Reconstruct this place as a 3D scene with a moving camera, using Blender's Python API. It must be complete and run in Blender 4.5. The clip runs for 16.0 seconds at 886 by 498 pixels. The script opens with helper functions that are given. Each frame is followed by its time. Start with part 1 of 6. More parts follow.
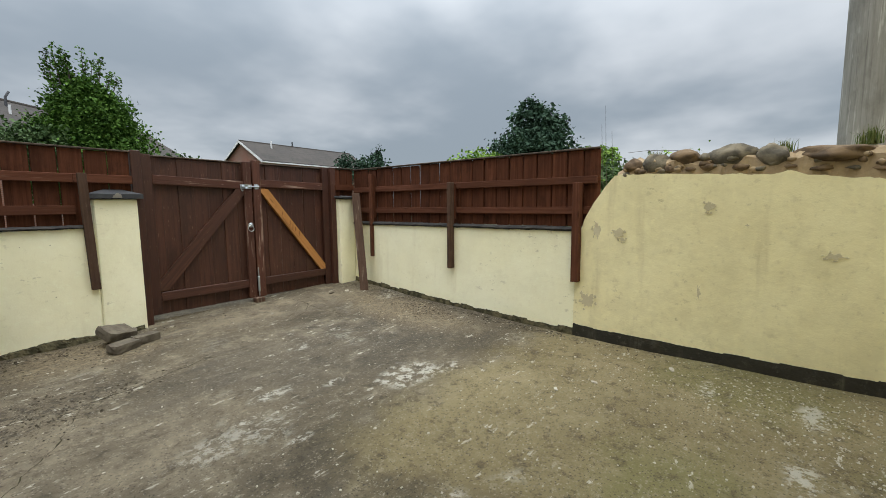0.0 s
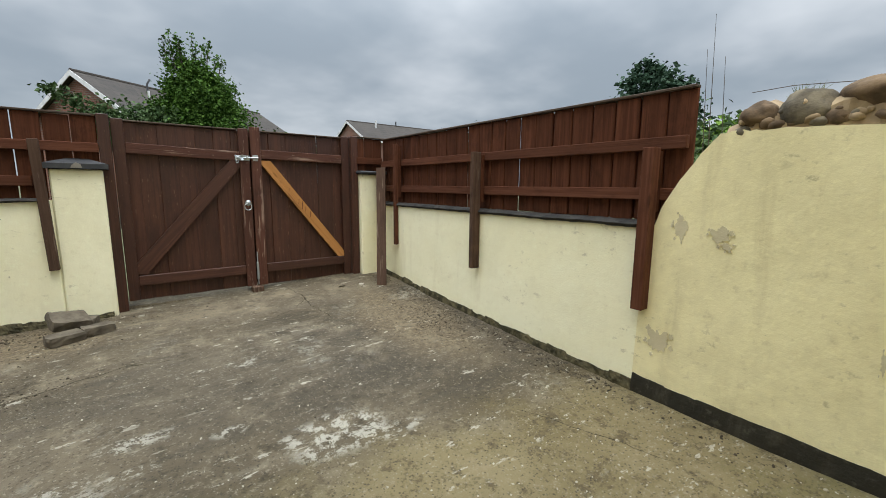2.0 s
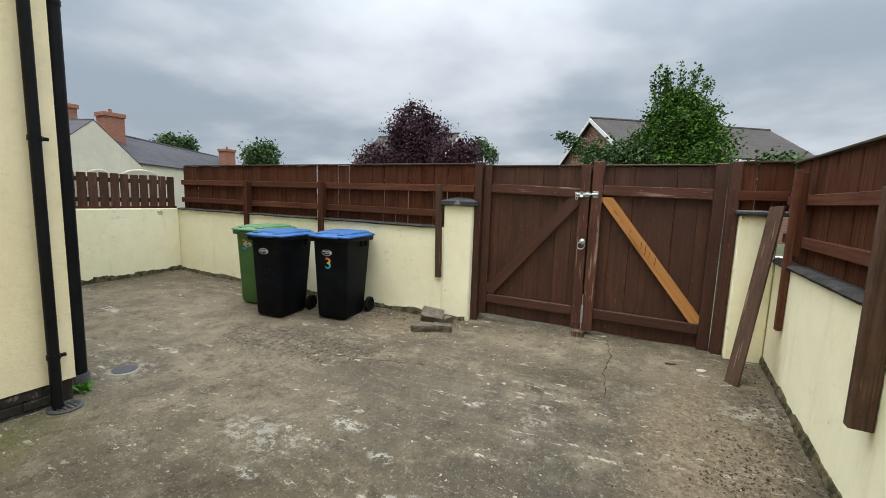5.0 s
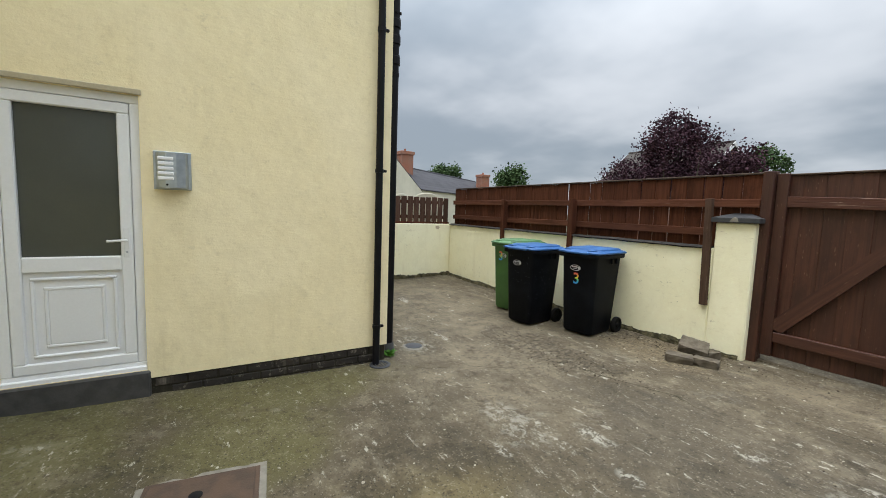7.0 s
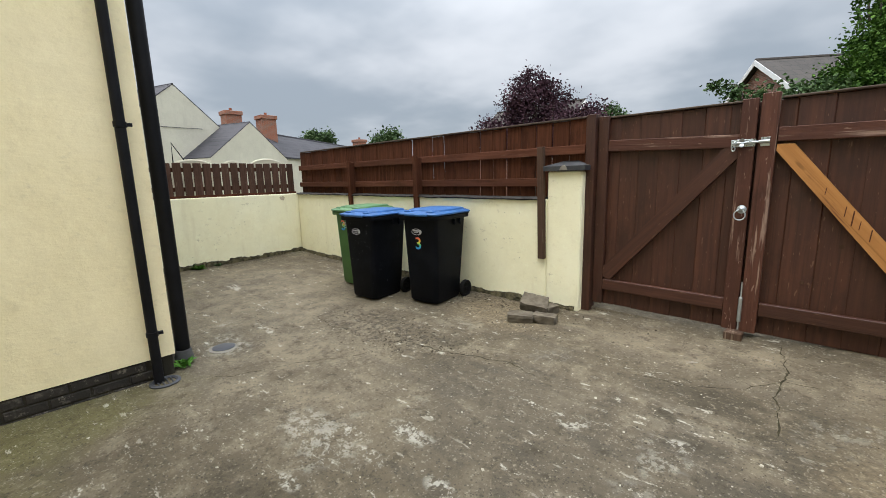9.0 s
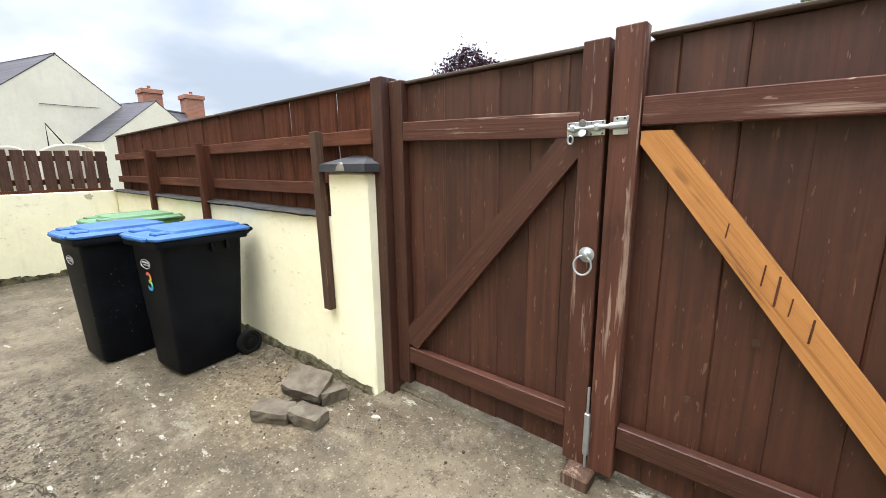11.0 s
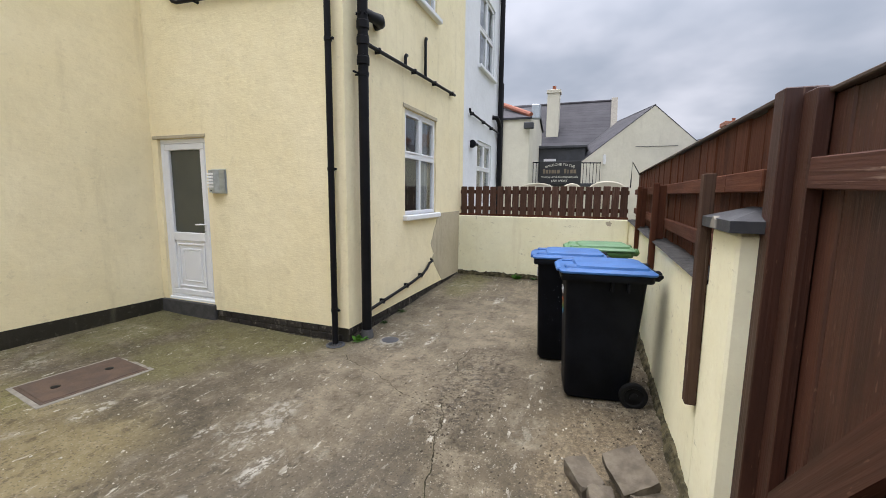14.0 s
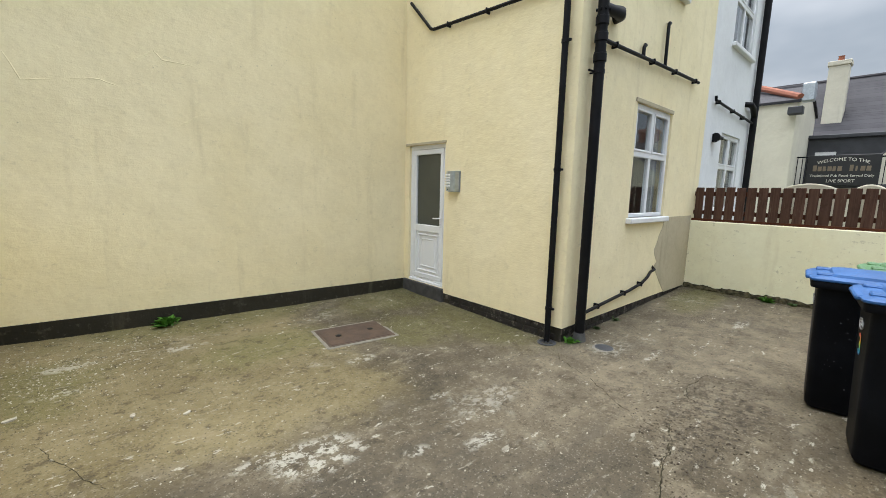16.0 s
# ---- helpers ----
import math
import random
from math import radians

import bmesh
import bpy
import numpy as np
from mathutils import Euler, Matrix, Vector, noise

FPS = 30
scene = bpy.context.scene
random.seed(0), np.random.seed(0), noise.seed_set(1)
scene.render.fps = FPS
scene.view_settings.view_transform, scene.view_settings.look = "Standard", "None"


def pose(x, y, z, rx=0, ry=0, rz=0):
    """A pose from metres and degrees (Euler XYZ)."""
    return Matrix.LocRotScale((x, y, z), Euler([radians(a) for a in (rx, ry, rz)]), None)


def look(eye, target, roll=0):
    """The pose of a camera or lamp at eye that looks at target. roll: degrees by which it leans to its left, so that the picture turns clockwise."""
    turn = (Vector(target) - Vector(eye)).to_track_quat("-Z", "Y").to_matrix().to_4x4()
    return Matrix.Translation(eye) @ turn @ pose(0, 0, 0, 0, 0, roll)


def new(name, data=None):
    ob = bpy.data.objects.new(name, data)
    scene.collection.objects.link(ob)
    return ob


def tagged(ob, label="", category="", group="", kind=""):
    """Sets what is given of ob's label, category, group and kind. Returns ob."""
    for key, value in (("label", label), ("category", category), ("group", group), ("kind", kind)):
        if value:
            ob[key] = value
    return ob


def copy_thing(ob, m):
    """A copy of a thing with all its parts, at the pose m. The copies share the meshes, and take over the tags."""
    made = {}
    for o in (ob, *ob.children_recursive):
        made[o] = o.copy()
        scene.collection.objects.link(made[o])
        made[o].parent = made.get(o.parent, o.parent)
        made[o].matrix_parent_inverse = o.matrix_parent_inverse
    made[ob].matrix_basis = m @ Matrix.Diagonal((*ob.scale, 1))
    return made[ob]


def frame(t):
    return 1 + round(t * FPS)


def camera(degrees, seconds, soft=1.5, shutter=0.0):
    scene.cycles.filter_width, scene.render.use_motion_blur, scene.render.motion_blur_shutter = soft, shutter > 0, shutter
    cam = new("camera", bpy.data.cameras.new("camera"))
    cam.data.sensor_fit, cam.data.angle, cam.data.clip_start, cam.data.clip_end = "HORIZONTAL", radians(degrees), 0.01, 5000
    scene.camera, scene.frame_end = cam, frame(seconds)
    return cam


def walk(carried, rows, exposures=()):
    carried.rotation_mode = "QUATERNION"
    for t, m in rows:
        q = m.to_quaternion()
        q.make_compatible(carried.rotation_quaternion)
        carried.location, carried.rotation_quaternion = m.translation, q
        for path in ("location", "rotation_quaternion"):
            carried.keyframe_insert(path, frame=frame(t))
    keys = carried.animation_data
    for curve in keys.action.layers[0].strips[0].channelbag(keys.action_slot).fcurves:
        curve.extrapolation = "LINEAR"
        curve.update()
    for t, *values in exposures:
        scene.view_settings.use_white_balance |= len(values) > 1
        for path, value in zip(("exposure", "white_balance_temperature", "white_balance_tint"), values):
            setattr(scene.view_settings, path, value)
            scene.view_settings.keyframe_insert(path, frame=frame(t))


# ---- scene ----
cam = camera(94.5, 16.0, soft=0.9)
PATH = [
    (0, (0.034, 0.13, 1.473), (1.589, 1.37, 1.261), -0.5),
    (0.5, (0.349, 0.198, 1.445), (1.866, 1.48, 1.205), -0.5),
    (1, (0.721, 0.295, 1.481), (2.17, 1.647, 1.216), -0.4),
    (1.5, (1.183, 0.313, 1.47), (2.525, 1.767, 1.18), -0.1),
    (2, (1.64, 0.381, 1.448), (2.821, 1.966, 1.143), 0.5),
    (2.5, (2.023, 0.501, 1.477), (2.994, 2.22, 1.157), 1.2),
    (3, (2.39, 0.587, 1.502), (3.111, 2.421, 1.164), 1.9),
    (3.5, (2.643, 0.729, 1.511), (3.019, 2.665, 1.183), 2.3),
    (4, (2.821, 0.88, 1.583), (2.774, 2.855, 1.269), 2.4),
    (4.5, (3.148, 0.949, 1.59), (2.635, 2.863, 1.314), 1.9),
    (5, (3.299, 0.882, 1.647), (2.399, 2.65, 1.4), 2.0),
    (5.2, (3.332, 0.876, 1.643), (2.286, 2.565, 1.409), 2.0),
    (7.3, (3.324, 0.651, 1.591), (1.588, 1.625, 1.39), 1.6),
    (7.5, (3.332, 0.681, 1.589), (1.598, 1.653, 1.375), 1.3),
    (8, (3.321, 0.85, 1.569), (1.653, 1.925, 1.32), 0.2),
    (8.5, (3.23, 1.169, 1.532), (1.695, 2.415, 1.231), -1.0),
    (9, (3.206, 1.581, 1.538), (1.825, 2.985, 1.192), -1.4),
    (9.5, (3.277, 2.121, 1.564), (2.038, 3.643, 1.181), -1.5),
    (9.7, (3.285, 2.337, 1.591), (2.09, 3.889, 1.187), -1.8),
    (11.8, (3.17, 4.498, 1.607), (1.674, 5.764, 1.209), 2.9),
    (12, (3.147, 4.624, 1.604), (1.48, 5.666, 1.235), 3.2),
    (12.5, (3.162, 4.869, 1.672), (1.222, 5.214, 1.331), 2.5),
    (13, (3.19, 4.875, 1.691), (1.22, 4.762, 1.369), 1.1),
    (13.5, (3.23, 4.831, 1.696), (1.296, 4.412, 1.407), 0.8),
    (14, (3.259, 4.792, 1.704), (1.403, 4.095, 1.437), 0.6),
    (14.5, (3.313, 4.745, 1.718), (1.583, 3.775, 1.458), 0.7),
    (15, (3.369, 4.702, 1.721), (1.787, 3.507, 1.46), 1.0),
    (15.5, (3.419, 4.655, 1.725), (1.978, 3.296, 1.452), 1.2),
    (16, (3.441, 4.648, 1.707), (2.118, 3.176, 1.421), 1.4),
]
walk(cam, [(t, look(e, g, r)) for t, e, g, r in PATH],
     exposures=[(0, 0.10, 6500, 10), (2.5, 0.22, 6500, 10), (4.0, 0.33, 6500, 11), (5.2, 0.28, 6500, 11), (7.0, 0.20, 6500, 11), (8.0, 0.22, 6500, 12), (9.0, 0.36, 6550, 12), (9.7, 0.50, 6600, 13), (11.8, 1.26, 6350, 20), (12.5, 1.0, 6200, 28), (13.0, 0.70, 5850, 26), (13.5, 0.57, 6050, 23), (14.2, 0.32, 6550, 17), (16, 0.34, 6550, 12)])

# ---- world and light ----
def links(nt, node, **ins):
    for key, v in ins.items():
        sock = node.inputs[int(key[1:])] if key[0] == "i" and key[1:].isdigit() else node.inputs[key.replace("_", " ")]
        if isinstance(v, bpy.types.NodeSocket):
            nt.links.new(v, sock)
        else:
            sock.default_value = v
    return node


def nd(nt, kind, props=None, **ins):
    n = nt.nodes.new("ShaderNode" + kind)
    props = props or {}
    if "operation" in props:
        n.operation = props["operation"]
    if "use_clamp" in props:
        n.use_clamp = props["use_clamp"]
    if "interpolation_type" in props:
        n.interpolation_type = props["interpolation_type"]
    if "feature" in props:
        n.feature = props["feature"]
    if "offset" in props:
        n.offset = props["offset"]
    return links(nt, n, **ins)


def mth(nt, op, a, b=0.0, clamp=False):
    return nd(nt, "Math", {"operation": op, "use_clamp": clamp}, i0=a, i1=b).outputs[0]


def ramp(nt, v, lo, hi, a=0.0, b=1.0):
    return nd(nt, "MapRange", {"interpolation_type": "SMOOTHSTEP"}, i0=v, i1=lo, i2=hi, i3=a, i4=b).outputs[0]


def mix(nt, fac, a, b, blend="MIX"):
    n = nt.nodes.new("ShaderNodeMix")
    n.data_type, n.blend_type = "RGBA", blend
    for sock, v in ((n.inputs[0], fac), (n.inputs[6], a), (n.inputs[7], b)):
        if isinstance(v, bpy.types.NodeSocket):
            nt.links.new(v, sock)
        else:
            sock.default_value = (*v, 1) if isinstance(v, tuple) and len(v) == 3 else v
    return n.outputs[2]


def noisy(nt, vec, scale, detail=4.0, rough=0.55):
    return nd(nt, "TexNoise", None, Vector=vec, Scale=scale, Detail=detail, Roughness=rough).outputs[0]


SUN_EL, SUN_ROT = 76.0, 215.0
world = bpy.data.worlds.new("overcast_sky")
scene.world = world
world.use_nodes = True
wt = world.node_tree
wt.nodes.clear()
sky = nd(wt, "TexSky")
sky.sky_type, sky.sun_disc = "NISHITA", False
sky.sun_elevation, sky.sun_rotation = radians(SUN_EL), radians(SUN_ROT)
direction = nd(wt, "TexCoord").outputs["Generated"]
axes = nd(wt, "SeparateXYZ", None, i0=direction)
up = mth(wt, "MAXIMUM", axes.outputs[2], 0.0)
flat = nd(wt, "CombineXYZ", None, i0=mth(wt, "DIVIDE", axes.outputs[0], mth(wt, "ADD", up, 0.22)),
          i1=mth(wt, "DIVIDE", axes.outputs[1], mth(wt, "ADD", up, 0.22)), i2=3.7).outputs[0]
clouds = noisy(wt, flat, 0.62, 5.0, 0.45)
wisps = noisy(wt, flat, 1.9, 4.0, 0.5)
cover = mth(wt, "ADD", mth(wt, "MULTIPLY", clouds, 0.75), mth(wt, "MULTIPLY", wisps, 0.25))
tone = mix(wt, ramp(wt, cover, 0.40, 0.62), (0.28, 0.33, 0.38), (0.57, 0.61, 0.65))
lift = mth(wt, "ADD", 1.08, mth(wt, "MULTIPLY", mth(wt, "POWER", up, 3.4), 9.6))
tone = mix(wt, 1.0, tone, nd(wt, "CombineXYZ", None, i0=lift, i1=lift, i2=lift).outputs[0], "MULTIPLY")
b1 = nd(wt, "Background", None, Color=sky.outputs[0], Strength=0.06)
b2 = nd(wt, "Background", None, Color=tone, Strength=1.0)
both = nd(wt, "MixShader", None, i0=0.88, i1=b1.outputs[0], i2=b2.outputs[0])
wt.links.new(both.outputs[0], nd(wt, "OutputWorld").inputs[0])

sun = new("sun", bpy.data.lights.new("sun", "SUN"))
sun.data.energy, sun.data.angle, sun.data.color = 1.5, radians(50), (1.0, 0.94, 0.85)
sun.matrix_world = look((0, 0, 20), (20 * math.cos(radians(SUN_EL)) * -math.sin(radians(SUN_ROT)), 20 * math.cos(radians(SUN_EL)) * -math.cos(radians(SUN_ROT)), 20 - 20 * math.sin(radians(SUN_EL))))


# ---- materials ----
def mat(name):
    m = bpy.data.materials.new(name)
    m.use_nodes = True
    nt = m.node_tree
    return m, nt, nt.nodes["Principled BSDF"]


def coords(nt, kind="Object", stretch=None, drift=False):
    if kind == "World":
        v = nd(nt, "NewGeometry").outputs["Position"]
    else:
        v = nd(nt, "TexCoord").outputs["Object"]
    if stretch:
        v = nd(nt, "VectorMath", {"operation": "MULTIPLY"}, i0=v, i1=stretch).outputs[0]
    if drift:
        r = mth(nt, "MULTIPLY", nd(nt, "ObjectInfo").outputs["Random"], 37.0)
        v = nd(nt, "VectorMath", {"operation": "ADD"}, i0=v, i1=nd(nt, "CombineXYZ", None, i0=r, i1=r, i2=r).outputs[0]).outputs[0]
    return v


def bump(nt, bsdf, height, strength=0.3, depth=0.005):
    n = nd(nt, "Bump", None, Strength=strength, Distance=depth, Height=height)
    nt.links.new(n.outputs[0], bsdf.inputs["Normal"])


def plain(name, c1, c2, rough=0.6, scale=3.0, fine=60.0, metal=0.0, relief=0.15, kind="Object", spec=0.5):
    """A surface of two tones, blotched at one scale and grained at a finer one."""
    m, nt, b = mat(name)
    v = coords(nt, kind, drift=kind == "Object")
    big = ramp(nt, noisy(nt, v, scale, 5), 0.35, 0.65)
    small = noisy(nt, v, fine, 3)
    col = mix(nt, big, c1, c2)
    col = mix(nt, mth(nt, "MULTIPLY", small, 0.35), col, tuple(0.72 * c for c in c1))
    nt.links.new(col, b.inputs["Base Color"])
    links(nt, b, Roughness=mth(nt, "ADD", rough - 0.08, mth(nt, "MULTIPLY", small, 0.16)), Metallic=metal, Specular_IOR_Level=spec)
    bump(nt, b, small, relief, 0.003)
    return m


def wood(name, c1, c2, worn, wear=0.62, rough=0.62, spec=0.09, nick=0.15, soak=0.55):
    """Stained timber: the grain runs along the piece's own z, each piece has its own tone."""
    m, nt, b = mat(name)
    v = coords(nt, stretch=(38, 38, 1.6), drift=True)
    wide = coords(nt, stretch=(9, 9, 0.9), drift=True)
    grain = noisy(nt, v, 1.0, 5, 0.6)
    blot = noisy(nt, wide, 1.3, 4, 0.6)
    rnd = nd(nt, "ObjectInfo").outputs["Random"]
    col = mix(nt, ramp(nt, grain, 0.3, 0.7), c1, c2)
    col = mix(nt, mth(nt, "MULTIPLY", rnd, 0.65), col, tuple(0.48 * c for c in c1))
    knots = nd(nt, "TexVoronoi", None, Vector=coords(nt, stretch=(9, 9, 2.2), drift=True), Scale=0.8).outputs["Distance"]
    col = mix(nt, ramp(nt, knots, 0.10, 0.04, 0.0, 0.75), col, tuple(0.35 * c for c in c1))
    col = mix(nt, ramp(nt, mth(nt, "ADD", mth(nt, "MULTIPLY", grain, 0.5), mth(nt, "MULTIPLY", blot, 0.5)), wear, wear + 0.07, 0.0, 0.7), col, worn)
    nicks = noisy(nt, coords(nt, stretch=(70, 70, 14), drift=True), 1.0, 2, 0.5)
    col = mix(nt, ramp(nt, nicks, 0.685, 0.72, 0.0, nick), col, worn)
    streak = noisy(nt, coords(nt, stretch=(85, 85, 1.1), drift=True), 1.0, 3, 0.6)
    col = mix(nt, ramp(nt, streak, 0.44, 0.28, 0.0, 0.5), col, tuple(0.42 * c for c in c2))
    # old stain soaked in unevenly, in long dark clouds
    cloud = noisy(nt, coords(nt, stretch=(5, 5, 2.4), drift=True), 1.0, 6, 0.68)
    col = mix(nt, ramp(nt, cloud, 0.52, 0.30, 0.0, soak), col, tuple(0.30 * c for c in c1))
    col = mix(nt, ramp(nt, cloud, 0.58, 0.76, 0.0, 0.35), col, tuple(1.5 * c for c in c1))
    nt.links.new(col, b.inputs["Base Color"])
    links(nt, b, Roughness=mth(nt, "ADD", rough - 0.1, mth(nt, "MULTIPLY", grain, 0.25)), Specular_IOR_Level=spec)
    bump(nt, b, mth(nt, "ADD", mth(nt, "ADD", grain, streak), mth(nt, "MULTIPLY", blot, 0.4)), 0.55, 0.004)
    return m


def rendered(name, c1, c2, stain, coarse=70.0, relief=0.5, dirt=0.5, lumps=1.5, ripple=0.0, marks=0.0):
    """Painted cement render: trowel undulation, grit, long rain stains."""
    m, nt, b = mat(name)
    v = coords(nt, "World")
    big = ramp(nt, noisy(nt, v, 0.9, 5), 0.35, 0.68)
    mid = noisy(nt, v, 7, 5, 0.6)
    grit = noisy(nt, v, coarse, 4, 0.65)
    runs = noisy(nt, coords(nt, "World", stretch=(5, 5, 0.55)), 1.0, 5, 0.6)
    col = mix(nt, big, c1, c2)
    col = mix(nt, ramp(nt, runs, 0.55, 0.80, 0.0, dirt), col, stain)
    col = mix(nt, ramp(nt, mid, 0.58, 0.80, 0.0, dirt * 0.7), col, stain)
    col = mix(nt, ramp(nt, noisy(nt, v, 3.1, 8, 0.72), 0.42, 0.62, 0.0, dirt * 0.55), col, tuple(0.86 * k for k in c2))
    scuff = noisy(nt, v, 15, 6, 0.72)
    col = mix(nt, ramp(nt, scuff, 0.56, 0.68, 0.0, dirt * 0.45), col, stain)
    col = mix(nt, ramp(nt, scuff, 0.45, 0.34, 0.0, 0.35), col, tuple(min(0.95, 1.07 * k) for k in c1))
    specks = ramp(nt, noisy(nt, v, 26, 2, 0.4), 0.80, 0.82, 0.0, 0.7)
    col = mix(nt, specks, col, (0.20, 0.18, 0.12))
    if marks:
        # nail holes, chips and short scuffs through the paint
        cell = nd(nt, "TexVoronoi", None, Vector=v, Scale=5.5)
        pick = nd(nt, "SeparateXYZ", None, i0=cell.outputs["Color"]).outputs[0]
        col = mix(nt, mth(nt, "MULTIPLY", ramp(nt, pick, 0.72, 0.76), ramp(nt, cell.outputs["Distance"], 0.055, 0.03, 0.0, marks)), col, (0.17, 0.145, 0.09))
        rub = noisy(nt, coords(nt, "World", stretch=(9, 9, 16)), 1.0, 7, 0.75)
        patchy = ramp(nt, noisy(nt, v, 1.7, 3), 0.46, 0.62)
        col = mix(nt, mth(nt, "MULTIPLY", patchy, ramp(nt, rub, 0.575, 0.66, 0.0, 0.6 * marks)), col, tuple(0.62 * k for k in stain))
    nt.links.new(col, b.inputs["Base Color"])
    links(nt, b, Roughness=0.82, Specular_IOR_Level=0.25)
    soft = noisy(nt, v, 2.6, 3, 0.5)
    bump(nt, b, mth(nt, "ADD", mth(nt, "MULTIPLY", grit, 0.28), mth(nt, "ADD", mth(nt, "ADD", mth(nt, "MULTIPLY", mid, lumps), mth(nt, "MULTIPLY", noisy(nt, coords(nt, "World", stretch=(14, 14, 46)), 1.0, 3, 0.5), ripple)), mth(nt, "MULTIPLY", soft, 2.5))), relief, 0.010)
    return m


def concrete():
    m, nt, b = mat("yard_concrete")
    v = coords(nt, "World")
    xyz = nd(nt, "SeparateXYZ", None, i0=v)
    x, y = xyz.outputs[0], xyz.outputs[1]
    big = noisy(nt, v, 0.8, 6, 0.6)
    mid = noisy(nt, v, 3.2, 6, 0.62)
    fine = noisy(nt, v, 30, 7, 0.78)
    grit = noisy(nt, v, 140, 3, 0.7)
    wob = mth(nt, "MULTIPLY", mth(nt, "SUBTRACT", mid, 0.5), 0.9)

    def blob(cx, cy, rx, ry, soft=0.5):
        dx = mth(nt, "DIVIDE", mth(nt, "SUBTRACT", x, cx), rx)
        dy = mth(nt, "DIVIDE", mth(nt, "SUBTRACT", y, cy), ry)
        d = mth(nt, "SQRT", mth(nt, "ADD", mth(nt, "MULTIPLY", dx, dx), mth(nt, "MULTIPLY", dy, dy)))
        return ramp(nt, mth(nt, "ADD", d, mth(nt, "MULTIPLY", mth(nt, "SUBTRACT", mid, 0.5), 1.6)), 1.0 + soft / 2, 1.0 - soft / 2)

    def most(masks):
        out = masks[0]
        for k in masks[1:]:
            out = mth(nt, "MAXIMUM", out, k)
        return out

    col = mix(nt, ramp(nt, big, 0.32, 0.68), (0.066, 0.054, 0.035), (0.130, 0.106, 0.069))
    col = mix(nt, ramp(nt, mid, 0.50, 0.72, 0.0, 0.75), col, (0.200, 0.166, 0.112))
    drag = noisy(nt, nd(nt, "VectorMath", {"operation": "MULTIPLY"}, i0=v, i1=(0.9, 3.6, 1.0)).outputs[0], 1.0, 5, 0.6)
    col = mix(nt, ramp(nt, drag, 0.50, 0.34, 0.0, 0.6), col, (0.070, 0.060, 0.044))
    col = mix(nt, ramp(nt, drag, 0.56, 0.72, 0.0, 0.5), col, (0.25, 0.215, 0.155))
    # the paler slab laid against the tall wall
    slab = mth(nt, "MULTIPLY", ramp(nt, mth(nt, "ADD", x, wob), 1.15, 1.75), ramp(nt, mth(nt, "ADD", mth(nt, "ADD", y, mth(nt, "MULTIPLY", x, 0.06)), wob), 2.55, 1.95))
    col = mix(nt, mth(nt, "MULTIPLY", slab, 0.8), col, mix(nt, ramp(nt, big, 0.35, 0.65), (0.178, 0.142, 0.068), (0.235, 0.192, 0.098)))
    # green algae along the house
    moss = most([blob(-0.1, -0.3, 1.0, 0.55, 0.9), blob(-0.25, 1.2, 0.45, 0.9, 0.9), blob(0.5, 0.9, 0.5, 0.5, 0.9), blob(2.2, -0.9, 1.3, 0.45, 0.9), blob(3.9, 0.2, 0.5, 0.6, 0.9), blob(2.0, 0.4, 0.7, 0.4, 0.9), blob(-3.6, 2.7, 0.9, 0.3, 0.8)])
    col = mix(nt, mth(nt, "MULTIPLY", moss, 0.62), col, (0.138, 0.128, 0.048))
    # damp dark tracts
    damp = most([blob(2.3, 3.5, 1.1, 0.7, 0.9), blob(2.9, 3.1, 0.9, 0.55, 0.9), blob(4.05, 3.3, 0.25, 0.7, 0.6)])
    col = mix(nt, mth(nt, "MULTIPLY", damp, 0.34), col, (0.068, 0.060, 0.048))
    # dry tan dust where the yard narrows
    dust = most([blob(-1.8, 3.6, 2.2, 1.0, 0.9), blob(0.2, 2.9, 1.1, 0.7, 0.9), blob(2.9, 4.9, 1.0, 0.35, 0.9)])
    col = mix(nt, mth(nt, "MULTIPLY", dust, ramp(nt, mid, 0.35, 0.65, 0.2, 0.58)), col, (0.245, 0.202, 0.138))
    # earth and loose grit
    earth = most([blob(4.05, 4.1, 0.25, 0.7), blob(3.88, 3.45, 0.20, 0.55, 0.8), blob(4.16, 2.7, 0.10, 1.2, 0.8), blob(0.42, 3.88, 0.42, 0.26, 0.9), blob(0.5, 5.18, 1.0, 0.10, 0.8), blob(-2.4, 5.2, 1.8, 0.10, 0.8), blob(-4.2, 3.8, 0.10, 1.4, 0.8), blob(-0.1, 3.9, 0.7, 0.35, 0.9), blob(3.6, 3.55, 0.45, 0.35, 0.8), blob(0.4, 4.9, 0.8, 0.2, 0.7)])
    col = mix(nt, mth(nt, "MULTIPLY", earth, ramp(nt, noisy(nt, v, 17, 5, 0.7), 0.45, 0.60, 0.0, 0.85)), col, (0.044, 0.035, 0.024))
    col = mix(nt, ramp(nt, fine, 0.55, 0.66, 0.0, 0.6), col, (0.300, 0.262, 0.192))
    col = mix(nt, ramp(nt, fine, 0.44, 0.34, 0.0, 0.6), col, (0.042, 0.034, 0.023))
    col = mix(nt, ramp(nt, grit, 0.68, 0.74, 0.0, 0.5), col, (0.400, 0.364, 0.292))
    col = mix(nt, ramp(nt, grit, 0.34, 0.26, 0.0, 0.6), col, (0.032, 0.028, 0.022))
    # worn aggregate: pale and dark at the size of a hand and of a pebble
    hand = noisy(nt, v, 9, 9, 0.78)
    col = mix(nt, ramp(nt, hand, 0.48, 0.36, 0.0, 0.6), col, (0.038, 0.030, 0.018))
